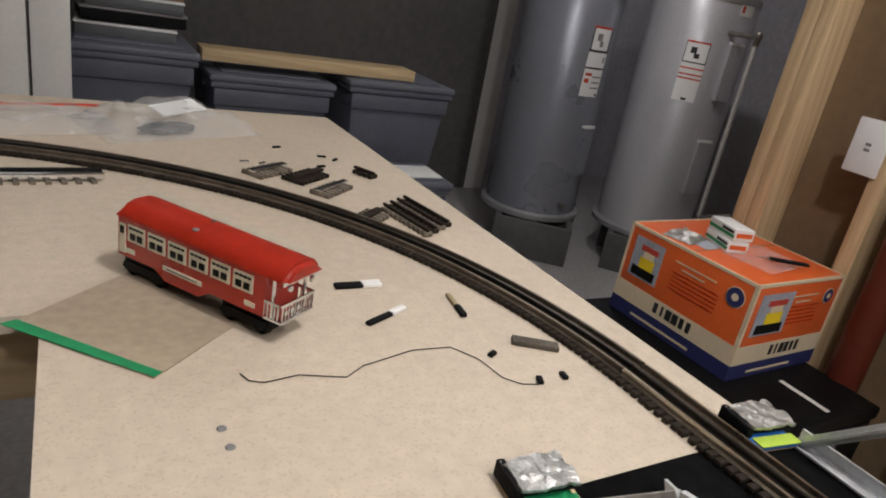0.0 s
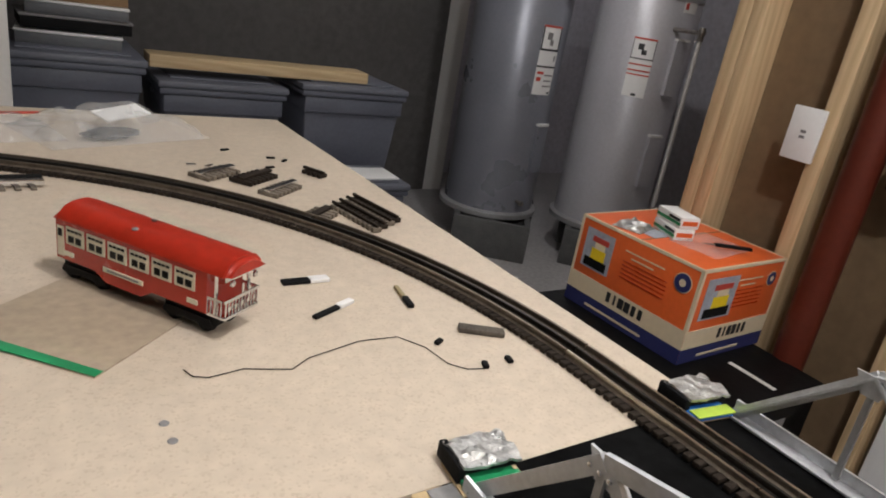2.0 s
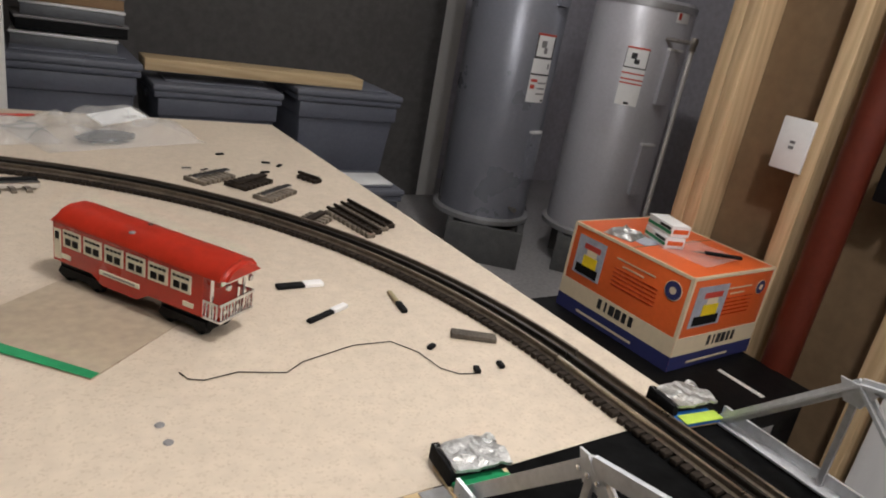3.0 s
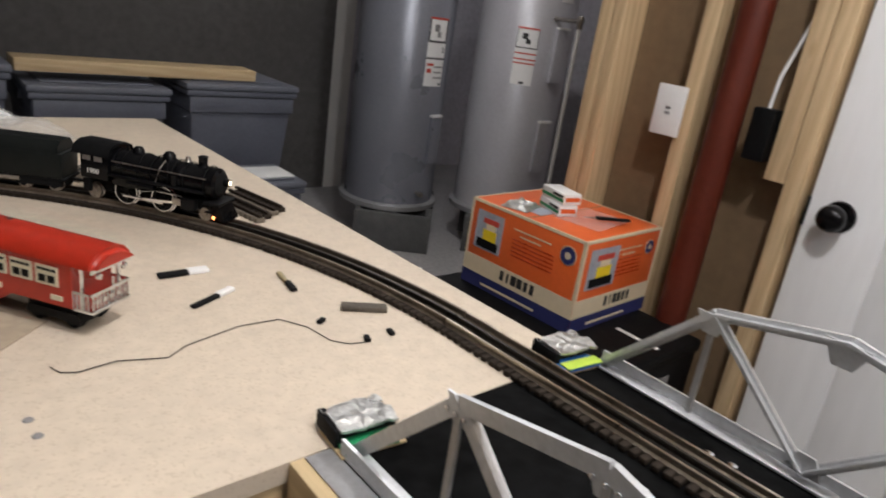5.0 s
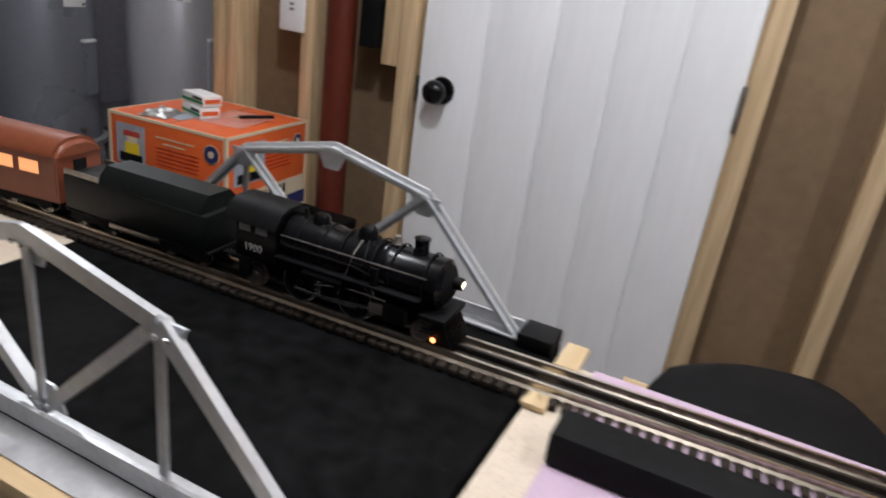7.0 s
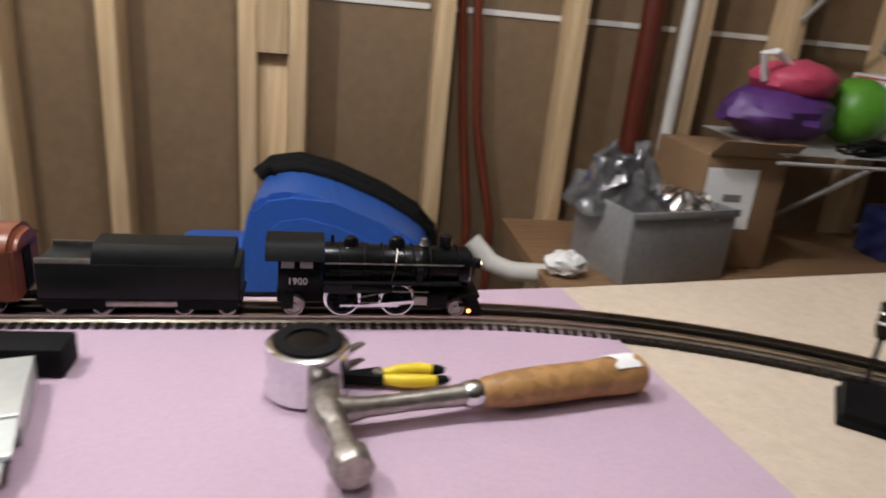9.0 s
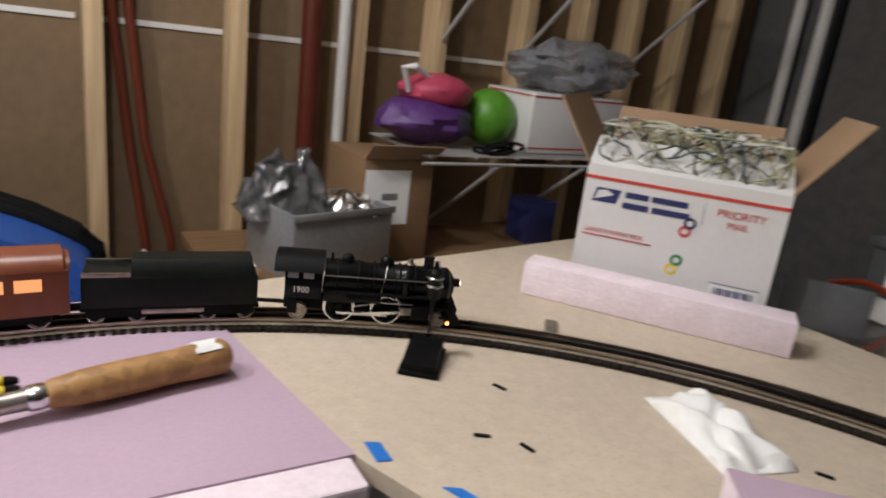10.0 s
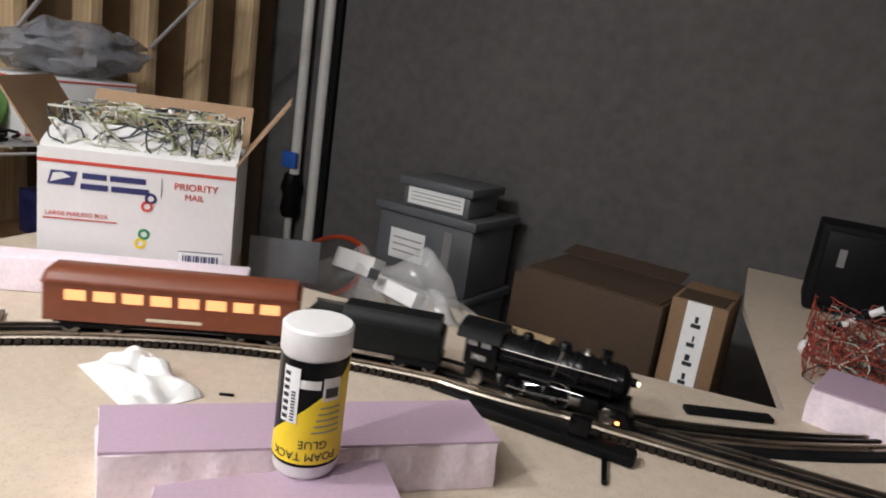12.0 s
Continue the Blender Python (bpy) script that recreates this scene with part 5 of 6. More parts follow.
cb_ = thing("black_cable", pose(1.62, -1.63, SB), "coiled black cable with plug on the wire shelf", "cable")
for k in range(4):
    part("loop", tube([(0.035 * math.cos(a / 12 * 2 * math.pi + k), 0.06 * math.sin(a / 12 * 2 * math.pi) - 0.01 * k, 0.004 + 0.005 * k + 0.004 * math.sin(a)) for a in range(12)], 0.004, 6), BLACK_MATTE, cb_)
wb = thing("white_carton", pose(1.74, -1.895, SB), "white carton with thin red printed lines", "carton")
part("shell", bx(-0.11, 0.11, -0.155, 0.155, 0, 0.155, 0.002), MAIL_W, wb)
for z in (0.012, 0.145):
    part("red_line", bx(-0.1112, -0.1102, -0.154, 0.154, z, z + 0.004), MAIL_R, wb)
    part("red_line", bx(-0.1, 0.1, 0.1552, 0.1562, z, z + 0.004), MAIL_R, wb)
solid("grey_plastic_bag", roughen(blob(0.24, 0.40, 0.135, 5.0, 0.45, 2.6, 40, 26), 0.014, 16), CLEARBAG_GREY, "crumpled translucent grey bag on a carton", "bag", pose(1.74, -1.94, SB + 0.156))
pt = thing("grey_parts_bin", pose(1.60, -1.175, T - 0.1645, 0, 0, 14) @ Matrix.Diagonal((0.95, 0.85, 1.15, 1)), "grey plastic bin filled with foil packs", "bin")
for sx0, sx1, sy0, sy1 in ((-0.1, -0.094, -0.15, 0.15), (0.094, 0.1, -0.15, 0.15), (-0.0935, 0.0935, -0.15, -0.144), (-0.0935, 0.0935, 0.144, 0.15)):
    part("side", bx(sx0, sx1, sy0, sy1, 0, 0.13, 0.002), SILVER_BIN, pt)
part("bottom", bx(-0.0935, 0.0935, -0.1435, 0.1435, 0, 0.005), SILVER_BIN, pt)
part("rim", bx(-0.106, -0.1002, -0.155, 0.155, 0.118, 0.132, 0.002), SILVER_BIN, pt)
solid("foil_pack", lump(0.15, 0.19, 0.17, 9.0, 0.022, 34, 36), mat("clear_shiny_film", (0.34, 0.34, 0.36), 0.14, 0.6, 0.3, 14, 60, 0.9, alpha=0.55), "shiny crumpled film packs heaped in a bin", "film pack", pose(1.64, -1.10, T - 0.05), smooth=25)
solid("foil_pack", lump(0.13, 0.11, 0.06, 12.0, 0.014, 40, 26), CHROME, "shiny crumpled film packs heaped in a bin", "film pack", pose(1.59, -1.235, T - 0.035), smooth=25)
kb = thing("brown_carton", pose(1.70, -1.36, T - 0.1645), "brown carton with white address label", "carton")
part("shell", bx(-0.1, 0.13, -0.09, 0.09, 0, 0.245, 0.002), CARD, kb)
part("label", bx(-0.1012, -0.1002, -0.03, 0.085, 0.09, 0.22), PAPER, kb, "white paper label")
part("label_bar", bx(-0.102, -0.1013, 0.0, 0.04, 0.15, 0.165), INK_GREY, kb)
kf_ = part("flap", moved(bx(-0.1, -0.098, -0.09, 0.09, 0, 0.06), pose(0, 0, 0)), CARD_IN, kb)
kf_.matrix_basis = pose(-0.1, 0, 0.245, 0, -50) @ pose(0.1, 0, 0)
solid("blue_carton", bx(-0.05, 0.05, -0.05, 0.05, 0, 0.12, 0.004), NAVY, "small dark blue carton on the low shelf", "carton", pose(1.72, -1.86, T - 0.1645))
solid("white_elbow_pipe", tube([(1.62, -0.80, T - 0.13), (1.60, -0.84, T - 0.17), (1.58, -0.88, T - 0.18), (1.57, -0.96, T - 0.18)], 0.02, 10), PVC, "white plastic pipe offcut", "pipe offcut")

solid("white_rag", roughen(blob(0.06, 0.08, 0.05, 6.6, 0.4, 3.0, 26, 16), 0.006, 50), WHITE_P, "crumpled white rag on the low shelf", "rag", pose(1.53, -0.975, T - 0.1645))
# blue tote leaning on the studs
tote = thing("blue_tote", pose(1.62, 0, T - 0.025), "blue plastic tote with black rim, tipped against studs", "tote")
outl = [(-0.31, -0.45), (-0.335, -0.16), (-0.355, -0.06), (-0.385, -0.032), (-0.44, -0.022), (-0.52, -0.04), (-0.62, -0.08), (-0.70, -0.125), (-0.735, -0.16), (-0.75, -0.28), (-0.745, -0.45)]
bm = prism(outl, 0.0, 0.2, "x")
bmesh.ops.bevel(bm, geom=bm.edges[:], offset=0.012, segments=2, affect="EDGES")
part("body", bm, BLUE, tote)
part("face_panel", prism([(y * 0.8 - 0.108, z * 0.8 - 0.055) for y, z in outl], -0.008, -0.0005, "x"), BLUE, tote)
part("rim", tube([(0.21, y, z + 0.012) for y, z in outl[2:10]], 0.022, 10), BLACK_MATTE, tote, "black rounded rim")
part("band", tube([(0.19, y, z + 0.004) for y, z in outl[3:10]], 0.02, 10), BLACK_MATTE, tote)
solid("blue_bucket", roughen(bx(1.66, 1.80, -0.335, -0.20, T - 0.45, T - 0.185, 0.02), 0.004, 9), BLUE, "blue plastic bucket standing behind a tote", "bucket")
structure("floor_crate", bx(1.45, 1.86, -0.85, -0.15, 0, T - 0.4505, 0.004), CARD, "large brown carton on the floor under a tote", "carton")

# ---- north table litter ----
def loose(name, bm, m, label, cat, x, y, rz=0.0, z=T + 0.0004, group="", smooth=40):
    return solid(name, bm, m, label, cat, pose(x, y, z, 0, 0, rz), group, smooth=smooth)


sheet = thing("card_sheet", pose(0, 0, 0), "tan card sheet with a green painted edge under the red car", "card sheet")
q = [(0.4927, 1.1948), (0.5870, 1.0761), (0.4809, 0.9749), (0.3726, 1.0827)]
part("card", prism(q, T + 0.0005, T + 0.0018), TAN_SHEET, sheet)
part("green_edge", prism([(0.4809, 0.9749), (0.4878, 0.9813), (0.3794, 1.0894), (0.3667, 1.0834)], T + 0.002, T + 0.0026), GREEN, sheet, "green painted band")
def bolster(x0, y0, x1, y1, w, h, m, label, tip=None, name="plastic_strip", cat="strip"):
    L_, a = math.hypot(x1 - x0, y1 - y0), math.degrees(math.atan2(y1 - y0, x1 - x0))
    s_ = thing(name, pose((x0 + x1) / 2, (y0 + y1) / 2, T + 0.0004, 0, 0, a), label, cat, "loose strips")
    part("strip", bx(-L_ / 2, L_ / 2, -w / 2, w / 2, 0, h, 0.001), m, s_)
    if tip:
        part("tip", bx(L_ / 2 - 0.02, L_ / 2 + 0.004, -w / 2 - 0.0006, w / 2 + 0.0006, 0, h + 0.001, 0.001), tip, s_)
    return s_


bolster(0.6861, 1.1200, 0.7389, 1.1205, 0.012, 0.004, BLACK_MATTE, "black plastic strip with pale tip", WHITE_P)
bolster(0.6916, 1.0306, 0.7432, 1.0575, 0.007, 0.004, BLACK_MATTE, "thin black strip with pale end", WHITE_P)
bolster(0.8153, 1.0839, 0.8088, 1.0336, 0.006, 0.004, mat("tan_strip", (0.35, 0.28, 0.15), 0.5), "narrow tan strip with dark tip", BLACK_MATTE)
bolster(0.8351, 0.9712, 0.8796, 0.9464, 0.014, 0.006, TIE_DULL, "grey-brown wooden tie block", None, "tie_block", "tie block")
for x, y, a in ((0.7980, 0.9511, 30), (0.8212, 0.8977, 70), (0.8521, 0.8994, 80)):
    loose("track_pin", bx(-0.0055, 0.0055, -0.003, 0.003, 0, 0.004, 0.0008), BLACK_MATTE, "tiny black track joiner", "track joiner", x, y, a, group="loose joiners")
wire = [(0.5488, 0.9680), (0.5538, 0.9557), (0.5657, 0.9503), (0.5971, 0.9558), (0.6199, 0.9487), (0.6378, 0.9434), (0.6593, 0.9583), (0.6819, 0.9646), (0.7182, 0.9751), (0.7608, 0.9732), (0.7793, 0.9459), (0.7860, 0.9114), (0.7993, 0.8972), (0.8174, 0.8928)]
solid("thin_wire", tube([(x, y, T + 0.0012) for x, y in wire], 0.0005, 6), BLACK_MATTE, "thin dark wire lying wavy on the tabletop", "wire")
for x, y in ((0.5207, 0.8983), (0.5228, 0.8752)):
    loose("tack_head", lathe([(0, 0.001), (0.003, 0.001), (0.004, 0)], 12), INK_GREY, "small grey tack head in the board", "tack", x, y, group="tacks")


def tie_strip(x, y, a, n, w, m, metal=None):
    """A short comb of moulded ties with a rail piece on top."""
    t = thing("track_scrap", pose(x, y, T + 0.0004, 0, 0, a) @ Matrix.Diagonal((1.2779, 1.2890, 1.2, 1)), "cut piece of model track with bare ties", "track scrap", "track scraps")
    for k in range(n):
        part("tie", bx(-w / 2, w / 2, (k - n / 2) * 0.009, (k - n / 2) * 0.009 + 0.0055, 0, 0.006, 0.0006), m, t)
    part("spine", bx(-w * 0.15, w * 0.15, -n * 0.0045, n * 0.0045, 0.0062, 0.010, 0.0006), metal or m, t)
    return t


tie_strip(0.7146, 1.5478, -55, 7, 0.034, TIE_GREY, CHROME)
tie_strip(0.7723, 1.5221, -52, 7, 0.034, TIE, TIE)
tie_strip(0.7968, 1.4587, -50, 7, 0.028, TIE_GREY, CHROME)
tie_strip(0.8861, 1.5488, 30, 4, 0.016, TIE, TIE)
tie_strip(0.8098, 1.3288, -48, 6, 0.03, TIE_GREY, TIE)
for k in range(4):
    tie_strip(0.864 + 0.017 * k, 1.318 + 0.012 * k, 12, 10, 0.012, TIE if k % 2 else TIE_GREY, TIE)
for x, y, a in ((0.7688, 1.7070, 20), (0.8410, 1.6547, -10), (0.8615, 1.6362, 50), (0.6870, 1.6041, 0), (0.7155, 1.5963, 40), (0.8200, 1.5909, 15), (0.6420, 1.4521, 70)):
    loose("plastic_bit", bx(-0.008, 0.008, -0.003, 0.003, 0, 0.003, 0.0006), BLACK_MATTE if x > 0.75 else CHROME, "tiny offcut on the tabletop", "offcut", x, y, a, group="tiny offcuts")
bar_ = thing("rail_bundle", pose(0.3665, 1.4836, T + 0.0004, 0, 0, 6), "bundle of bright rail lengths on ties", "rail bundle")
for k in range(2):
    part("rail", bx(-0.2, 0.1, -0.012 + 0.02 * k, -0.002 + 0.02 * k, 0.004, 0.012, 0.001), CHROME if k == 0 else BLACK_MATTE, bar_)
for k in range(16):
    part("tie", bx(-0.195 + 0.0185 * k, -0.188 + 0.0185 * k, -0.022, 0.018, 0, 0.0035), TIE_GREY, bar_)
zb = thing("zip_bag", pose(0.5900, 1.8250, T + 0.0004, 0, 0, 22), "clear zip bag of parts with a white card", "zip bag")
part("film", lump(0.30, 0.19, 0.052, 4.4, 0.014, 30, 34), CLEARBAG, zb, "", 20)
part("card", moved(bx(-0.05, 0.05, -0.022, 0.022, 0, 0.002), pose(0.02, 0.0, 0.034, 14, -4, 12)), PAPER, zb, "white header card")
zp_ = part("parts", blob(0.1, 0.045, 0.02, 2.2, 0.4, 3), BLACK_MATTE, zb)
zp_.matrix_basis = pose(-0.03, -0.05, 0.001)
zr = thing("zip_bag", pose(0.3677, 1.7917, T + 0.0004, 0, 0, 14), "clear zip bag with a red closing strip", "zip bag")
part("film", lump(0.26, 0.16, 0.034, 6.1, 0.011, 30, 28), CLEARBAG, zr, "", 20)
part("zip", bx(-0.06, 0.13, 0.072, 0.080, 0.012, 0.016, 0.001), MAIL_R, zr, "red closing strip")

# ---- foam table tools ----
def patch_ring(r, x, z):
    """A short curved strip lying over the top of a level round bar."""
    bm, rows = bmesh.new(), []
    for k in range(9):
        a = radians(20 + 110 * k / 8)
        w = 0.011 + 0.003 * math.sin(k * 1.9)
        rows.append([bm.verts.new((x + dx, q_ * math.cos(a), z + q_ * math.sin(a))) for q_, dx in ((r, -w), (r, w), (r + 0.0006, w), (r + 0.0006, -w))])
    for u, v in zip(rows, rows[1:]):
        for k in range(4):
            bm.faces.new((u[k], u[(k + 1) % 4], v[(k + 1) % 4], v[k]))
    bm.faces.new(rows[0]); bm.faces.new(rows[-1][::-1])
    return bm


def taper(points, radii, segs=10, flat=1.0, bm=None):
    """A bar through the points whose thickness follows the radii; flat squeezes it upright."""
    bm = bm or bmesh.new()
    pts, rings = [Vector(p) for p in points], []
    for i, p in enumerate(pts):
        d = (pts[min(i + 1, len(pts) - 1)] - pts[max(i - 1, 0)]).normalized()
        a = d.cross(Vector((0, 0, 1))).normalized()
        c = d.cross(a)
        rings.append([bm.verts.new(p + radii[i] * (a * math.cos(2 * math.pi * k / segs) + c * flat * math.sin(2 * math.pi * k / segs))) for k in range(segs)])
    for u, v in zip(rings, rings[1:]):
        for k in range(segs):
            bm.faces.new((u[k], u[(k + 1) % segs], v[(k + 1) % segs], v[k]))
    bm.faces.new(rings[0][::-1]); bm.faces.new(rings[-1])
    return bm


hm = thing("claw_hammer", pose(0.780, -0.520, T + 0.0045, 0, 0, -77.5), "claw hammer with worn leather-wrapped handle, lying on foam", "hammer")
part("handle", lathe([(0, 0.0), (0.012, 0.0), (0.0175, 0.006), (0.0180, 0.022), (0.0160, 0.055), (0.0165, 0.10), (0.0155, 0.135), (0.0125, 0.158), (0.0095, 0.163)], 20, m=pose(0.289, 0, 0.018, 0, -90)), LEATHER, hm, "worn leather-wrapped grip")
part("collar", lathe([(0.0085, 0), (0.0112, 0.003), (0.0118, 0.012), (0.0095, 0.018)], 16, m=pose(0.112, 0, 0.018, 0, 90)), CHROME, hm, "pale metal collar")
part("tape_wrap", patch_ring(0.0182, 0.265, 0.018), PAPER, hm, "scrap of white tape on the grip")
part("neck", taper([(0.006, 0, 0.018), (0.03, 0, 0.018), (0.07, 0, 0.018), (0.114, 0, 0.018)], (0.0125, 0.0082, 0.0078, 0.0095), 14), STEEL_OLD, hm)
head = part("head", taper([(0.002, -0.026, 0.018), (0.001, -0.012, 0.018), (0.0, 0.004, 0.018), (0.001, 0.018, 0.018), (0.004, 0.028, 0.018)], (0.0098, 0.0128, 0.0145, 0.0135, 0.0115), 14), STEEL_OLD, hm, "tarnished steel head")
part("poll_neck", taper([(0.002, -0.025, 0.018), (0.003, -0.040, 0.0175), (0.0035, -0.053, 0.017)], (0.0100, 0.0092, 0.0100), 14), STEEL_OLD, head)
part("poll", lathe([(0.0095, 0), (0.0155, 0.004), (0.0160, 0.018), (0.0140, 0.0215), (0, 0.022)], 8, m=pose(0.0035, -0.051, 0.0168, 90)), STEEL_OLD, head, "blackened striking face")
for sd in (-1, 1):
    part("claw", taper([(0.003, 0.022, 0.018 + sd * 0.005), (0.008, 0.042, 0.019 + sd * 0.0062), (0.018, 0.060, 0.020 + sd * 0.007), (0.032, 0.074, 0.0205 + sd * 0.0076), (0.048, 0.082, 0.0205 + sd * 0.008)], (0.0120, 0.0105, 0.0085, 0.0062, 0.0030), 10, 0.46), STEEL_OLD, head, "curved split claw")
can = thing("round_tin", pose(0.842, -0.502, T + 0.0038), "round chrome tin with a black top, on foam", "tin")
part("case", lathe([(0, 0), (0.031, 0), (0.035, 0.003), (0.035, 0.008), (0.0335, 0.011), (0.0335, 0.036), (0.035, 0.039), (0.034, 0.044), (0.030, 0.046), (0, 0.046)], 36), CHROME, can)
part("top", lathe([(0.018, 0.0462), (0.0295, 0.0462), (0.0290, 0.0485), (0.018, 0.0485), (0.018, 0.0462)], 32), BLACK_MATTE, can, "black top ring")
part("hub", lathe([(0, 0.0468), (0.0175, 0.0468), (0.0175, 0.0462), (0, 0.0462)], 20), BLACK_GLOSS, can)
pl = thing("pliers", pose(0.850, -0.566, T + 0.0045, 0, 0, -86), "small pliers with yellow and black grips", "pliers")
for sd in (-1, 1):
    gr_ = part("grip", taper([(0.0, sd * 0.004, 0.007), (0.016, sd * 0.0085, 0.0075), (0.034, sd * 0.0105, 0.0075), (0.046, sd * 0.0095, 0.007)], (0.0045, 0.0062, 0.0060, 0.0050), 10), YEL_GRIP, pl, "yellow grip")
    part("grip_end", taper([(0.0462, sd * 0.0095, 0.007), (0.054, sd * 0.0085, 0.007), (0.058, sd * 0.0075, 0.007)], (0.0049, 0.0044, 0.0025), 10), BLACK_MATTE, gr_, "black grip end")
    part("jaw", prism([(0.0, 0), (-0.034, 0), (-0.034, sd * 0.003), (0.0, sd * 0.009)], 0.003, 0.012), BLACK_MATTE, pl)
part("pivot", lathe([(0, 0.0145), (0.0045, 0.0135), (0.005, 0.012), (0, 0.012)], 14, m=pose(-0.004, 0, 0)), STEEL_OLD, pl)
sg = thing("track_signal", pose(0.8070, -1.0077, T + 0.0004, 0, 0, -37), "black block signal on a square base beside the track", "model signal")
part("base", bx(-0.036, 0.036, -0.022, 0.022, 0, 0.006, 0.001), BLACK, sg)
part("cover", prism([(-0.033, 0.0062), (0.033, 0.0062), (0.033, 0.019), (0.014, 0.021), (-0.033, 0.013)], -0.019, 0.019, "y"), BLACK, sg, "sloped black cover")
part("mast", tube([(0.031, 0, 0.019), (0.031, 0, 0.074)], 0.0022, 10), BLACK_GLOSS, sg)
hd_ = part("lamp_head", lathe([(0, 0.0), (0.005, 0.001), (0.0075, 0.008), (0.0085, 0.030), (0.0095, 0.034), (0.004, 0.038), (0.0028, 0.046), (0, 0.047)], 18, m=pose(0.031, 0, 0.065)), BLACK_GLOSS, sg)
part("collar", lathe([(0.0082, 0), (0.0090, 0.0015), (0.0082, 0.003)], 18, m=pose(0.031, 0, 0.065 + 0.016)), CHROME, hd_, "bright band")
part("collar", lathe([(0.0086, 0), (0.0094, 0.0012), (0.0086, 0.0024)], 18, m=pose(0.031, 0, 0.065 + 0.026)), CHROME, hd_, "bright band")
for x, y, a in ((0.7320, -1.0619, 20), (0.6582, -0.9924, 60), (0.6275, -1.0219, 15), (0.4922, -1.2692, 30)):
    loose("plastic_bit", bx(-0.008, 0.008, -0.002, 0.002, 0, 0.002, 0.0004), BLACK_MATTE, "tiny dark scrap on the tabletop", "offcut", x, y, a, group="tiny offcuts")
loose("track_bit", bx(-0.04, 0.04, -0.008, 0.008, 0, 0.006, 0.001), TIE_GREY, "grey tie offcut behind the track", "offcut", 0.83, -1.21, -38)

# ---- mailing carton ----
d_, n_ = Vector((-0.775, -0.632, 0)), Vector((0.632, -0.775, 0))
MW, MD, MH = 0.285, 0.24, 0.20
o_ = Vector((0.978, -1.358, 0)) + n_ * 0.004
mail = thing("mailing_carton", Matrix(((d_.x, n_.x, 0, o_.x), (d_.y, n_.y, 0, o_.y), (0, 0, 1, T + 0.0006), (0, 0, 0, 1))) , "white postal mailing carton, open, full of wires", "mailing carton")
for x0, x1, y0, y1 in ((0, MW, 0, 0.003), (0, MW, MD - 0.003, MD), (0, 0.003, 0.0032, MD - 0.0032), (MW - 0.003, MW, 0.0032, MD - 0.0032)):
    part("side", bx(x0, x1, y0, y1, 0, MH), MAIL_W, mail)
part("bottom", bx(0.0032, MW - 0.0032, 0.0032, MD - 0.0032, 0, 0.003), CARD_IN, mail)
def flap(m, w, l, label, inner):
    f_ = part("flap", bx(0, w, 0, 0.003, 0, l), MAIL_W if not inner else CARD_IN, mail, label)
    f_.matrix_basis = m
    return f_
flap(pose(0, 0, 0), MW, 0.085, "white flap folded inward", False).matrix_basis = pose(0.0, 0.0, MH, -66) 
flap(pose(0, 0, 0), MW, 0.10, "brown inside of an open flap", True).matrix_basis = pose(0, MD - 0.002, MH, -42)
flap(pose(0, 0, 0), MD, 0.13, "brown open flap standing up", True).matrix_basis = pose(MW, 0, MH, 0, 0, 90) @ pose(0, 0, 0, 35)
flap(pose(0, 0, 0), MD, 0.11, "brown open flap standing up", True).matrix_basis = pose(0.003, 0, MH, 0, 0, 90) @ pose(0, 0, 0, -32)
part("red_line", bx(0, MW, -0.0009, -0.0002, MH - 0.022, MH - 0.017), MAIL_R, mail)
part("emblem", prism([(0.014, MH - 0.055), (0.05, MH - 0.055), (0.055, MH - 0.034), (0.019, MH - 0.034)], -0.0012, -0.0002, "y"), NAVY, mail, "dark blue slanted emblem")
part("emblem_shape", prism([(0.018, MH - 0.052), (0.046, MH - 0.042), (0.034, MH - 0.036), (0.022, MH - 0.038)], -0.0018, -0.0013, "y"), MAIL_W, mail)
for k, (x0, x1) in enumerate(((0.062, 0.096), (0.101, 0.152))):
    part("print_bar", bx(x0, x1, -0.0012, -0.0002, MH - 0.043, MH - 0.0345), NAVY, mail)
for k, (x0, x1) in enumerate(((0.060, 0.098), (0.103, 0.157))):
    part("print_bar", bx(x0, x1, -0.0012, -0.0002, MH - 0.059, MH - 0.0505), NAVY, mail)
part("divider", bx(0.1745, 0.1753, -0.0012, -0.0002, MH - 0.062, MH - 0.03), INK_GREY, mail)
part("lettering", moved(text_bm("PRIORITY", 0.0155), pose(0.226, -0.0006, MH - 0.041)), MAIL_R, mail, "red PRIORITY MAIL print")
part("lettering", moved(text_bm("MAIL", 0.0135), pose(0.224, -0.0006, MH - 0.057)), MAIL_R, mail)
part("lettering", moved(text_bm("LARGE MAILING BOX", 0.0092), pose(0.055, -0.0006, MH - 0.100)), MAIL_R, mail)
part("print_bar", bx(0.008, 0.112, -0.0012, -0.0002, MH - 0.1085, MH - 0.1068), MAIL_R, mail)
for col, xa, za in ((NAVY, 0.160, MH - 0.064), (MAIL_R, 0.155, MH - 0.077), (GREEN, 0.152, MH - 0.122), (YELLOW, 0.147, MH - 0.137)):
    part("logo_mark", lathe([(0.0048, 0), (0.0088, 0), (0.0088, 0.0006), (0.0048, 0.0006), (0.0048, 0)], 16, m=pose(xa, -0.0003, za, 90)), col, mail)
part("barcode_label", bx(0.205, 0.272, -0.0012, -0.0002, 0.028, 0.056), PAPER, mail)
part("barcode_frame", bx(0.205, 0.272, -0.0016, -0.0013, 0.055, 0.0565), NAVY, mail)
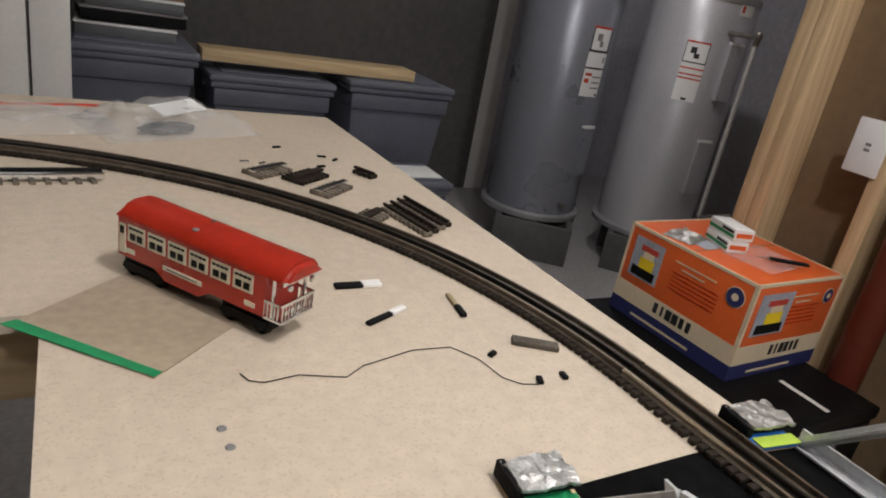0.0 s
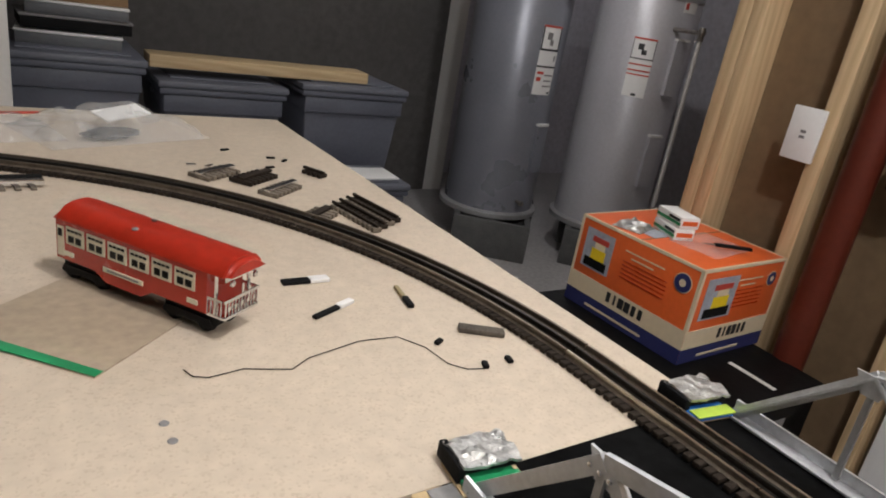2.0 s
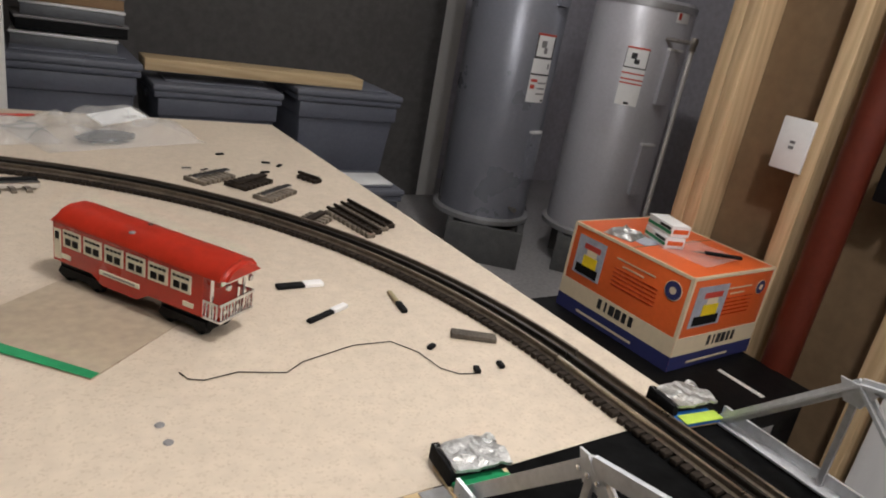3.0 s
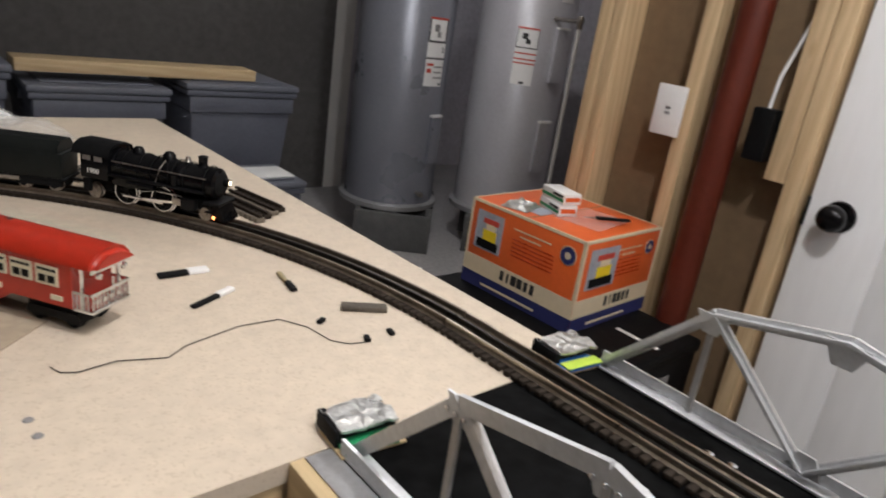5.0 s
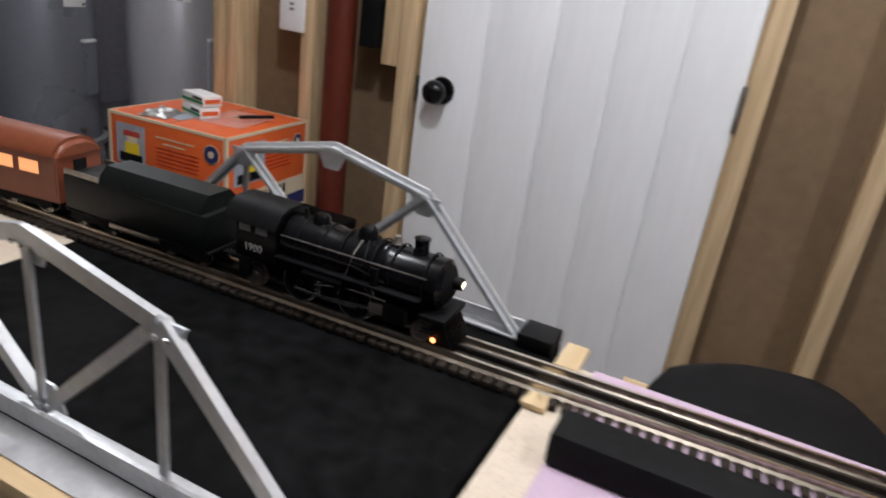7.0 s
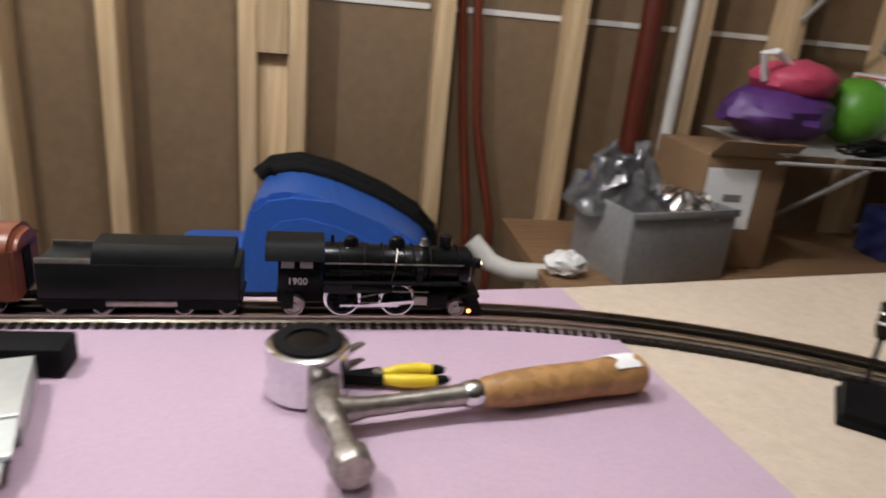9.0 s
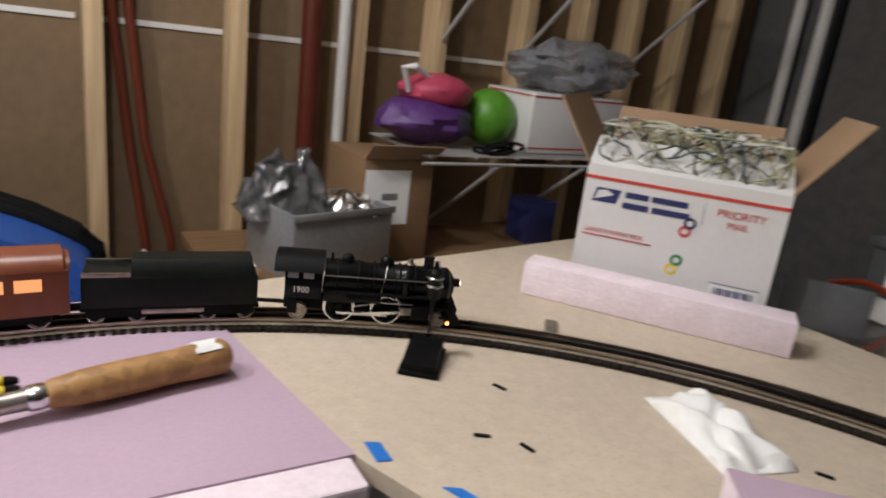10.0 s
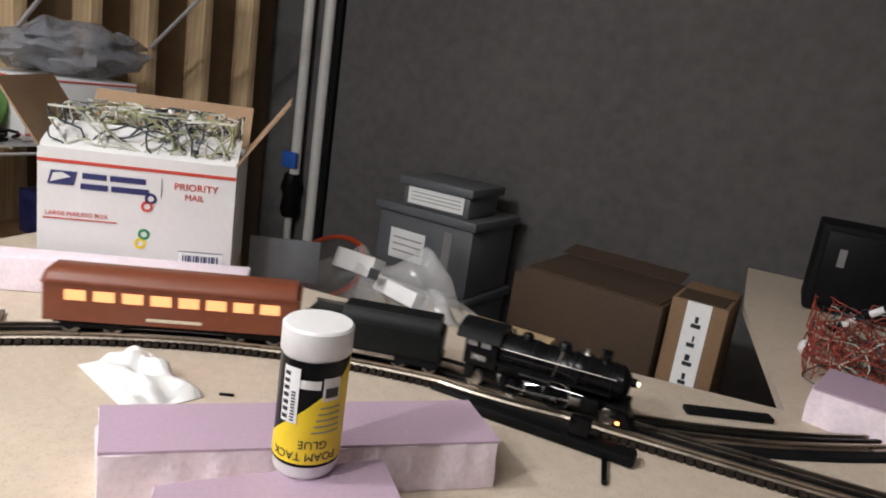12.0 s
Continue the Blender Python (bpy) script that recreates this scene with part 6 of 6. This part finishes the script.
for k in range(14):
    part("barcode_bar", bx(0.211 + k * 0.004, 0.2125 + k * 0.004 + 0.0008 * (k % 3), -0.0018, -0.0013, 0.034, 0.05), NAVY, mail)
for x in (0.05, 0.12, 0.19):
    part("side_print", bx(-0.0012, -0.0002, x - 0.01, x + 0.01, 0.09, 0.105), INK_GREY, mail)


def tangle(name, m, mats, count, w, d, h, label, cat, r=0.0011):
    t = thing(name, m, label, cat)
    for mm, share in mats:
        bm = bmesh.new()
        for _ in range(int(count * share)):
            p = Vector((random.uniform(-w, w), random.uniform(-d, d), random.uniform(0, h * 0.5)))
            v = Vector((random.uniform(-1, 1), random.uniform(-1, 1), random.uniform(-0.2, 1))).normalized()
            pts = []
            for k in range(9):
                pts.append(p.copy())
                v = (v + Vector((random.uniform(-1, 1), random.uniform(-1, 1), random.uniform(-1, 0.8))) * 0.55).normalized()
                p += v * 0.018
                p.x, p.y, p.z = min(w, max(-w, p.x)), min(d, max(-d, p.y)), min(h, max(0.002, p.z))
            tube(pts, r * random.uniform(0.7, 1.4), 5, bm)
        ob = part("wire_heap", bm, mm, t)
        ob["kind"] = "stuff"
    return t


WM = Matrix(((d_.x, n_.x, 0, o_.x), (d_.y, n_.y, 0, o_.y), (0, 0, 1, T + 0.0006), (0, 0, 0, 1)))
tangle("wire_tangle", WM @ pose(MW / 2, MD / 2, 0.175), ((WIRES_W, 0.45), (WIRES_G, 0.25), (WIRES_D, 0.3)), 360, 0.132, 0.108, 0.085, "tangle of pale, green and dark wires", "wires", 0.0015)
for k in range(12):
    cx, cy = 0.03 + 0.225 * random.random(), 0.03 + 0.18 * random.random()
    pg = solid("wire_plug", bx(-0.012, 0.012, -0.005, 0.005, 0, 0.007, 0.0015), (WHITE_P, INK, WIRES_G)[k % 3], "small plastic wire plug in a heap of wires", "wire plug", WM @ pose(cx, cy, 0.225 + 0.03 * random.random(), random.uniform(-50, 50), random.uniform(-50, 50), random.uniform(0, 180)), "wire plugs")
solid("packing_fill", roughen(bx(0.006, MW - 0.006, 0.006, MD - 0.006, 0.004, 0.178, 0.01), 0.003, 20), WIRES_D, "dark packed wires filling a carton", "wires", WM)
solid("foam_strip", roughen(bx(0, 0.374, 0, 0.055, 0, 0.05, 0.003), 0.0015, 24), FOAM_CUT, "long pink foam strip in front of the carton", "foam block", pose(0.972, -1.262, T + 0.0006) @ Matrix.Rotation(math.atan2(-0.228, -0.295), 4, "Z") @ pose(0, 0.0, 0))
solid("grey_card", bx(-0.06, 0.06, -0.003, 0.003, 0, 0.075, 0.001), GREY_CASE, "grey card sheet standing behind the carton", "card", pose(0.735, -1.645, T + 0.0006, 0, 0, 35))


# ---- foam blocks, glue and paper ----
def foam_block(name, quad, h, label):
    t = thing(name, pose(0, 0, T + 0.0006), label, "foam block", "pink foam blocks")
    part("top", prism(quad, h - 0.0025, h), FOAM, t, "smooth mauve skin")
    c = Vector((sum(p[0] for p in quad) / 4, sum(p[1] for p in quad) / 4))
    bm = bmesh.new()
    pts = []
    for (a, b) in zip(quad, quad[1:] + quad[:1]):
        n = 44
        for k in range(n):
            px, py = a[0] + (b[0] - a[0]) * k / n, a[1] + (b[1] - a[1]) * k / n
            nv = Vector((b[1] - a[1], a[0] - b[0])).normalized()
            pts.append((px, py, nv if nv.dot(Vector((px, py)) - c) > 0 else -nv))
    lev = 9
    rows = []
    for j in range(lev):
        z = (h - 0.0026) * j / (lev - 1)
        row = []
        for x, y, o in pts:
            wv = 0.0032 * noise.noise(Vector((x * 110, y * 110, z * 26))) + 0.0042 * noise.noise(Vector((x * 46, y * 46, z * 8 + 3)))
            if z > h * 0.7:
                wv -= max(0, noise.noise(Vector((x * 60 + 5, y * 60, 2.0))) - 0.15) * 0.02 * (z / h - 0.7) / 0.3
            row.append(bm.verts.new((x + o.x * wv, y + o.y * wv, z)))
        rows.append(row)
    m_ = len(pts)
    for u, v in zip(rows, rows[1:]):
        for k in range(m_):
            bm.faces.new((u[k], u[(k + 1) % m_], v[(k + 1) % m_], v[k]))
    bm.faces.new(rows[0][::-1]); bm.faces.new(rows[-1])
    part("cut_sides", bm, FOAM_CUT, t, "pale torn cut sides", 30)
    return t


foam_block("foam_block", [(0.4896, -1.1087), (0.4255, -1.0598), (0.1785, -1.3042), (0.2401, -1.3609)], 0.05, "pink foam offcut lying on the tabletop")
foam_block("foam_block", [(0.3588, -1.0590), (0.3016, -0.9929), (0.1553, -1.1168), (0.2475, -1.2034)], 0.05, "pink foam offcut under the glue bottle")
foam_block("foam_block", [(-0.10, -1.735), (-0.125, -1.85), (-0.40, -1.80), (-0.37, -1.69)], 0.05, "pink foam block on the far table")
GB = pose(0.2937, -1.1533, T + 0.0512, 0, 0, 0)
face_ = math.degrees(math.atan2(-0.757 + 1.16, 0.015 - 0.303))
glue = thing("glue_bottle", GB, "upside-down white glue bottle with black and yellow label", "glue bottle")
GR, GH = 0.0265, 0.126
part("bottle", lathe([(0, 0), (GR - 0.003, 0), (GR, 0.004), (GR, GH - 0.024), (GR, GH - 0.023)], 40), WHITE_P, glue)
part("cap", lathe([(GR + 0.001, GH - 0.023), (GR + 0.0018, GH - 0.022), (GR + 0.0018, GH - 0.002), (GR, GH), (0, GH + 0.001)], 40), WHITE_P, glue, "wide white screw cap")
part("label_black", patch(GR + 0.0003, face_ - 175, face_ + 175, 0.0125, GH - 0.0245, 0.0005, 60), BLACK_GLOSS, glue)
# yellow field with a slanted top
bm = bmesh.new()
rows = []
for k in range(31):
    u = k / 30
    a = radians(face_ - 85 + 170 * u)
    zt = 0.030 + (0.072 * u)
    rr = GR + 0.0014
    rows.append([bm.verts.new((q_ * math.cos(a), q_ * math.sin(a), z)) for q_, z in ((GR + 0.0009, 0.0155), (GR + 0.0009, zt), (rr, zt), (rr, 0.0155))])
for u, v in zip(rows, rows[1:]):
    for k in range(4):
        bm.faces.new((u[k], u[(k + 1) % 4], v[(k + 1) % 4], v[k]))
part("label_yellow", bm, YELLOW, glue)
def wrapped(words, size, a, z, r, flip=True):
    """Letters bent round the bottle."""
    t_ = text_bm(words, size, 0.0002)
    for v in t_.verts:
        x, zz = (-v.co.x, -v.co.z) if flip else (v.co.x, v.co.z)
        q_ = radians(a) + x / r
        rad = r - v.co.y
        v.co = Vector((rad * math.cos(q_), rad * math.sin(q_), z + zz))
    return t_
part("lettering", wrapped("FOAM TACK", 0.0098, face_ - 4, 0.0225, GR + 0.0016), INK, glue, "inverted black lettering")
part("lettering", wrapped("GLUE", 0.0098, face_ + 10, 0.033, GR + 0.0016), INK, glue)
for k in range(5):
    part("print_bar", patch(GR + 0.0016, face_ + 5 + 3 * k, face_ + 52, 0.043 + 0.0052 * k, 0.0440 + 0.0052 * k, 0.0004, 10), INK_GREY, glue)
part("print_bar", patch(GR + 0.0012, face_ - 28, face_ + 14, GH - 0.046, GH - 0.039, 0.0004, 10), WHITE, glue)
part("emblem", patch(GR + 0.0012, face_ + 18, face_ + 48, GH - 0.056, GH - 0.037, 0.0004, 10), WHITE, glue)
part("emblem_shape", patch(GR + 0.0018, face_ + 22, face_ + 44, GH - 0.053, GH - 0.045, 0.0004, 10), INK, glue)
part("price_label", patch(GR + 0.0016, face_ - 50, face_ - 20, 0.05, 0.096, 0.0005, 10), PAPER, glue, "white stuck-on label")
for k in range(7):
    part("label_bar", patch(GR + 0.0023, face_ - 47, face_ - 37, 0.053 + 0.006 * k, 0.056 + 0.006 * k, 0.0003, 5), INK, glue)
for k in range(10):
    part("label_bar", patch(GR + 0.0023, face_ - 32, face_ - 25, 0.052 + 0.0026 * k, 0.0532 + 0.0026 * k, 0.0003, 5), INK, glue)
solid("crumpled_paper", lump(0.14, 0.08, 0.026, 8.3, 0.010, 34, 24), PAPER, "crumpled white paper towel on the tabletop", "paper towel", pose(0.5841, -1.2284, T + 0.0005, 0, 0, -15), smooth=25)
tl = thing("small_brush", pose(0.0918, -1.3978, T + 0.004, 0, 0, 104), "slim black hobby brush on the tabletop", "brush")
part("handle", tube([(-0.06, 0, 0), (-0.01, 0, 0), (0.015, 0, 0)], 0.0032, 10), BLACK_GLOSS, tl)
part("tip", lathe([(0.002, 0), (0.0016, 0.01), (0, 0.02)], 8, m=pose(-0.06, 0, 0, 0, -90)), BLACK_MATTE, tl)

# ---- south wall side ----
def crate(m, w, d, h, label, tapes):
    c = thing("grey_case", m, label, "plastic case", "grey cases")
    part("body", bx(-w / 2, w / 2, -d / 2, d / 2, 0, h - 0.03, 0.008), GREY_CASE, c)
    part("lid", bx(-w / 2 - 0.014, w / 2 + 0.014, -d / 2 - 0.014, d / 2 + 0.014, h - 0.029, h, 0.006), GREY_CASE, c, "lipped lid")
    for x0, x1, z0, z1, mm in tapes:
        part("tape_label", bx(x0, x1, d / 2 + 0.0002, d / 2 + 0.0015, z0, z1), mm, c)
        if mm is PAPER:
            for k in range(3):
                part("label_bar", bx(x0 + 0.01, x1 - 0.015, d / 2 + 0.0016, d / 2 + 0.0022, z0 + (z1 - z0) * (0.25 + 0.22 * k), z0 + (z1 - z0) * (0.29 + 0.22 * k)), INK_GREY, c)
    return c


crate(pose(0.975, -2.78, 0, 0, 0, -6), 0.37, 0.3, T - 0.275, "grey plastic case at the bottom of a stack", [])
crate(pose(0.975, -2.78, T - 0.2745, 0, 0, -6), 0.37, 0.28, 0.253, "grey plastic case with a taped white label", [(-0.01, 0.13, 0.07, 0.17, PAPER), (-0.11, -0.08, 0.03, 0.20, INK_GREY)])
crate(pose(0.955, -2.74, T - 0.021, 0, 0, -4), 0.25, 0.2, 0.098, "small grey case with taped white label on top", [(-0.105, 0.105, 0.012, 0.066, PAPER)])
def carton(m, w, d, h, label, tape):
    c = thing("brown_box", m, label, "cardboard box", "brown boxes")
    # untaped boxes and all top flaps take the cardboard colour with shade in it
    part("shell", bx(-w / 2, w / 2, -d / 2, d / 2, 0, h, 0.003), CARD if tape else CARD_SHADED, c)
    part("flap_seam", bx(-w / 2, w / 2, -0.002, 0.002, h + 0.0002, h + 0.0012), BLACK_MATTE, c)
    part("flap", bx(-w / 2 + 0.01, w / 2 - 0.01, 0.004, d / 2 - 0.004, h + 0.0002, h + 0.003), CARD_SHADED, c)
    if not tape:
        fb_ = part("back_flap", bx(-w / 2 + 0.02, w / 2 - 0.004, -0.002, 0.001, 0, d * 0.3), CARD_SHADED, c, "raised back flap")
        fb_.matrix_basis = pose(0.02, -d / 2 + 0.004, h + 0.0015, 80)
    if tape:
        part("tape", bx(-0.025, 0.025, d / 2 + 0.0002, d / 2 + 0.0012, 0.0, h), PAPER, c, "white printed tape")
        for k in range(5):
            part("tape_bar", bx(-0.011 + 0.004 * (k % 2), 0.009, d / 2 + 0.0013, d / 2 + 0.0019, h * (0.1 + 0.17 * k), h * (0.135 + 0.17 * k)), INK, c)
            part("tape_bar", bx(-0.004, 0.0 + 0.003 * (k % 3), d / 2 + 0.0013, d / 2 + 0.0019, h * (0.145 + 0.17 * k), h * (0.20 + 0.17 * k)), INK, c)
    return c


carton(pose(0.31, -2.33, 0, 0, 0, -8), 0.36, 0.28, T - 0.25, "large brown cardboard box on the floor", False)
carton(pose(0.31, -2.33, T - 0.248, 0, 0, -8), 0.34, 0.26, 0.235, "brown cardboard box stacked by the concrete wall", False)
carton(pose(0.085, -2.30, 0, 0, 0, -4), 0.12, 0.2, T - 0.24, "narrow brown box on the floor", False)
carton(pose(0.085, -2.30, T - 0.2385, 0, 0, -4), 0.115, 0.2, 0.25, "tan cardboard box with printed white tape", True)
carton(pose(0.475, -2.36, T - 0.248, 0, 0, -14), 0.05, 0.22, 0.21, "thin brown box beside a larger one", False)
structure("back_board", bx(0.34, 0.95, -2.05, -1.735, T - 0.12, T - 0.102), PINE_X, "board shelf behind the layout table", "shelf")
structure("back_board_leg", bx(0.6, 0.64, -1.95, -1.91, 0, T - 0.1205), PINE, "pine leg under a board", "shelf leg")
sb_ = thing("ringed_disc", pose(0.835, -1.85, T - 0.1015, 50, 0, 0), "orange-rimmed round tray standing on edge", "tray")
part("rim", tube([(0.085 * math.cos(a * math.pi / 16), 0.0, 0.087 + 0.085 * math.sin(a * math.pi / 16)) for a in range(33)], 0.006, 8), ORANGE_RING, sb_, "bright orange rim")
part("disc", moved(lathe([(0, 0.002), (0.082, 0.002), (0.082, 0), (0, 0)], 32), pose(0, 0, 0.087, 90)), GREY_CASE, sb_)
pbag = thing("parts_bag", pose(0.635, -1.865, T - 0.1015, 0, 0, -12), "clear plastic bag with white labelled packs", "plastic bag")
part("film", lump(0.45, 0.22, 0.17, 14.0, 0.016, 16, 24), CLEARBAG, pbag, "", 20)
part("pack", moved(bx(-0.05, 0.05, -0.02, 0.02, 0, 0.04, 0.003), pose(0.06, 0.05, 0.09, 20, 0, 5)), WHITE_P, pbag, "white pack")
part("pack", moved(bx(-0.06, 0.06, -0.02, 0.02, 0, 0.03, 0.003), pose(-0.06, 0.05, 0.07, 20, 0, -8)), WHITE_P, pbag)
part("pack_bar", moved(bx(-0.012, 0.012, 0.0, 0.0006, 0, 0.02), pose(-0.02, 0.085, 0.105, 20, 0, 5)), INK, pbag)
solid("grey_tray", bx(-0.07, 0.07, -0.05, 0.05, 0, 0.02, 0.004), GREY_CASE, "flat grey plastic tray", "tray", pose(0.40, -1.80, T - 0.1015, 0, 0, -10))
am = thing("black_amplifier", pose(-0.22, -2.52, T + 0.0006, 0, 0, 0), "black amplifier box on a far table", "amplifier")
part("cabinet", bx(-0.12, 0.12, -0.08, 0.08, 0.004, 0.20, 0.006), BLACK_MATTE, am)
part("front", bx(-0.105, 0.105, 0.0802, 0.083, 0.02, 0.185, 0.003), BLACK, am)
part("slot", bx(0.06, 0.075, 0.0832, 0.084, 0.11, 0.15), INK_GREY, am)
for x in (-0.1, 0.1):
    part("foot", bx(x - 0.01, x + 0.01, -0.06, 0.06, 0, 0.0035), BLACK, am)
tangle("red_wire_tangle", pose(-0.23, -2.02, T + 0.001), ((WIRES_R, 0.7), (WIRES_D, 0.2), (WIRES_W, 0.1)), 260, 0.13, 0.12, 0.10, "heap of red wires on the far table", "wires")
rope = thing("striped_cord", pose(0, 0, 0), "black and white striped cord rising from the wires", "cord")
for k in range(14):
    a, b = Vector((-0.13, -2.05, T + 0.06)), Vector((-0.36, -1.98, T + 0.27))
    p, q2 = a + (b - a) * (k / 14), a + (b - a) * ((k + 1) / 14)
    part("segment", tube([p, q2], 0.006, 8), WHITE_P if k % 2 else BLACK_MATTE, rope)
solid("white_ball", blob(0.03, 0.03, 0.03, 3, 0.15, 3, 14, 10), WHITE_P, "small white fluffy knot beside the wires", "knot", pose(-0.105, -2.06, T + 0.0006))

# holders and cords added over the unseen ceiling lights, fill included
for place, watts in BULBS_AND_FILL:
    bl = thing("unseen_lamp_holder", pose(place[0], place[1], H), "holder and cord added above an unseen light", "ceiling lamp", "ceiling bulbs")
    part("holder", lathe([(0.05, 0), (0.05, -0.02), (0.022, -0.03), (0.022, -0.04), (0, -0.04)], 20), WHITE_P, bl)
    part("cord", tube([(0, 0, -0.04), (0, 0, place[2] - H + 0.07)], 0.004, 6), WHITE_P, bl)


# ---- movement ----
def ride(lead):
    """Rows for a vehicle whose middle runs `lead` metres behind the pilot wheels."""
    keys = [(0.0, -2.7), (4.5, -0.657), (5.5, -0.203), (6.0, 0.019), (6.5, 0.215), (6.7, 0.308), (8.3, 1.199), (8.6, 1.329), (9.0, 1.513), (9.5, 1.729), (10.0, 1.939), (10.5, 2.169), (11.3, 2.533), (11.7, 2.745), (12.0, 2.87)]
    ts, vs = [k[0] for k in keys], [k[1] for k in keys]
    rows = []
    for k in range(121):
        t = k / 10
        s = float(np.interp([t - 0.2, t, t + 0.2], ts, vs).mean()) if 0.2 < t < 11.8 else float(np.interp(t, ts, vs))
        rows.append((t, s - lead))
    return rows


def motions():
    for ob, lead, half in ((loco, 0.126, 0.085), (tender, 0.343, 0.062), (passenger, 0.598, 0.098)):
        rows = []
        for t, s in ride(lead):
            (xa, ya, _), (xb, yb, _) = along(s - half), along(s + half)
            rows.append((t, pose((xa + xb) / 2, (ya + yb) / 2, RZ, 0, 0, math.degrees(math.atan2(yb - ya, xb - xa)))))
        ob.scale = {loco: (0.93, 0.95, 0.95), tender: (0.92, 0.95, 0.95), passenger: (1.09, 1, 1)}[ob]
        walk(ob, rows)
    dist = ride(0.0)
    ts, vs = [r[0] for r in dist], [r[1] for r in dist]
    for ob, x, sd in drivers:
        rows = []
        for k in range(361):
            t = k / 30
            turn = math.degrees((float(np.interp(t, ts, vs)) + 3) / 0.0185) + (45 if sd > 0 else 0)
            rows.append((t, pose(x, sd * 0.0135, 0.0192) @ pose(0, 0, 0, 0, turn, 0) @ pose(0, 0, 0, -90 * sd)))
        walk(ob, rows)


motions()
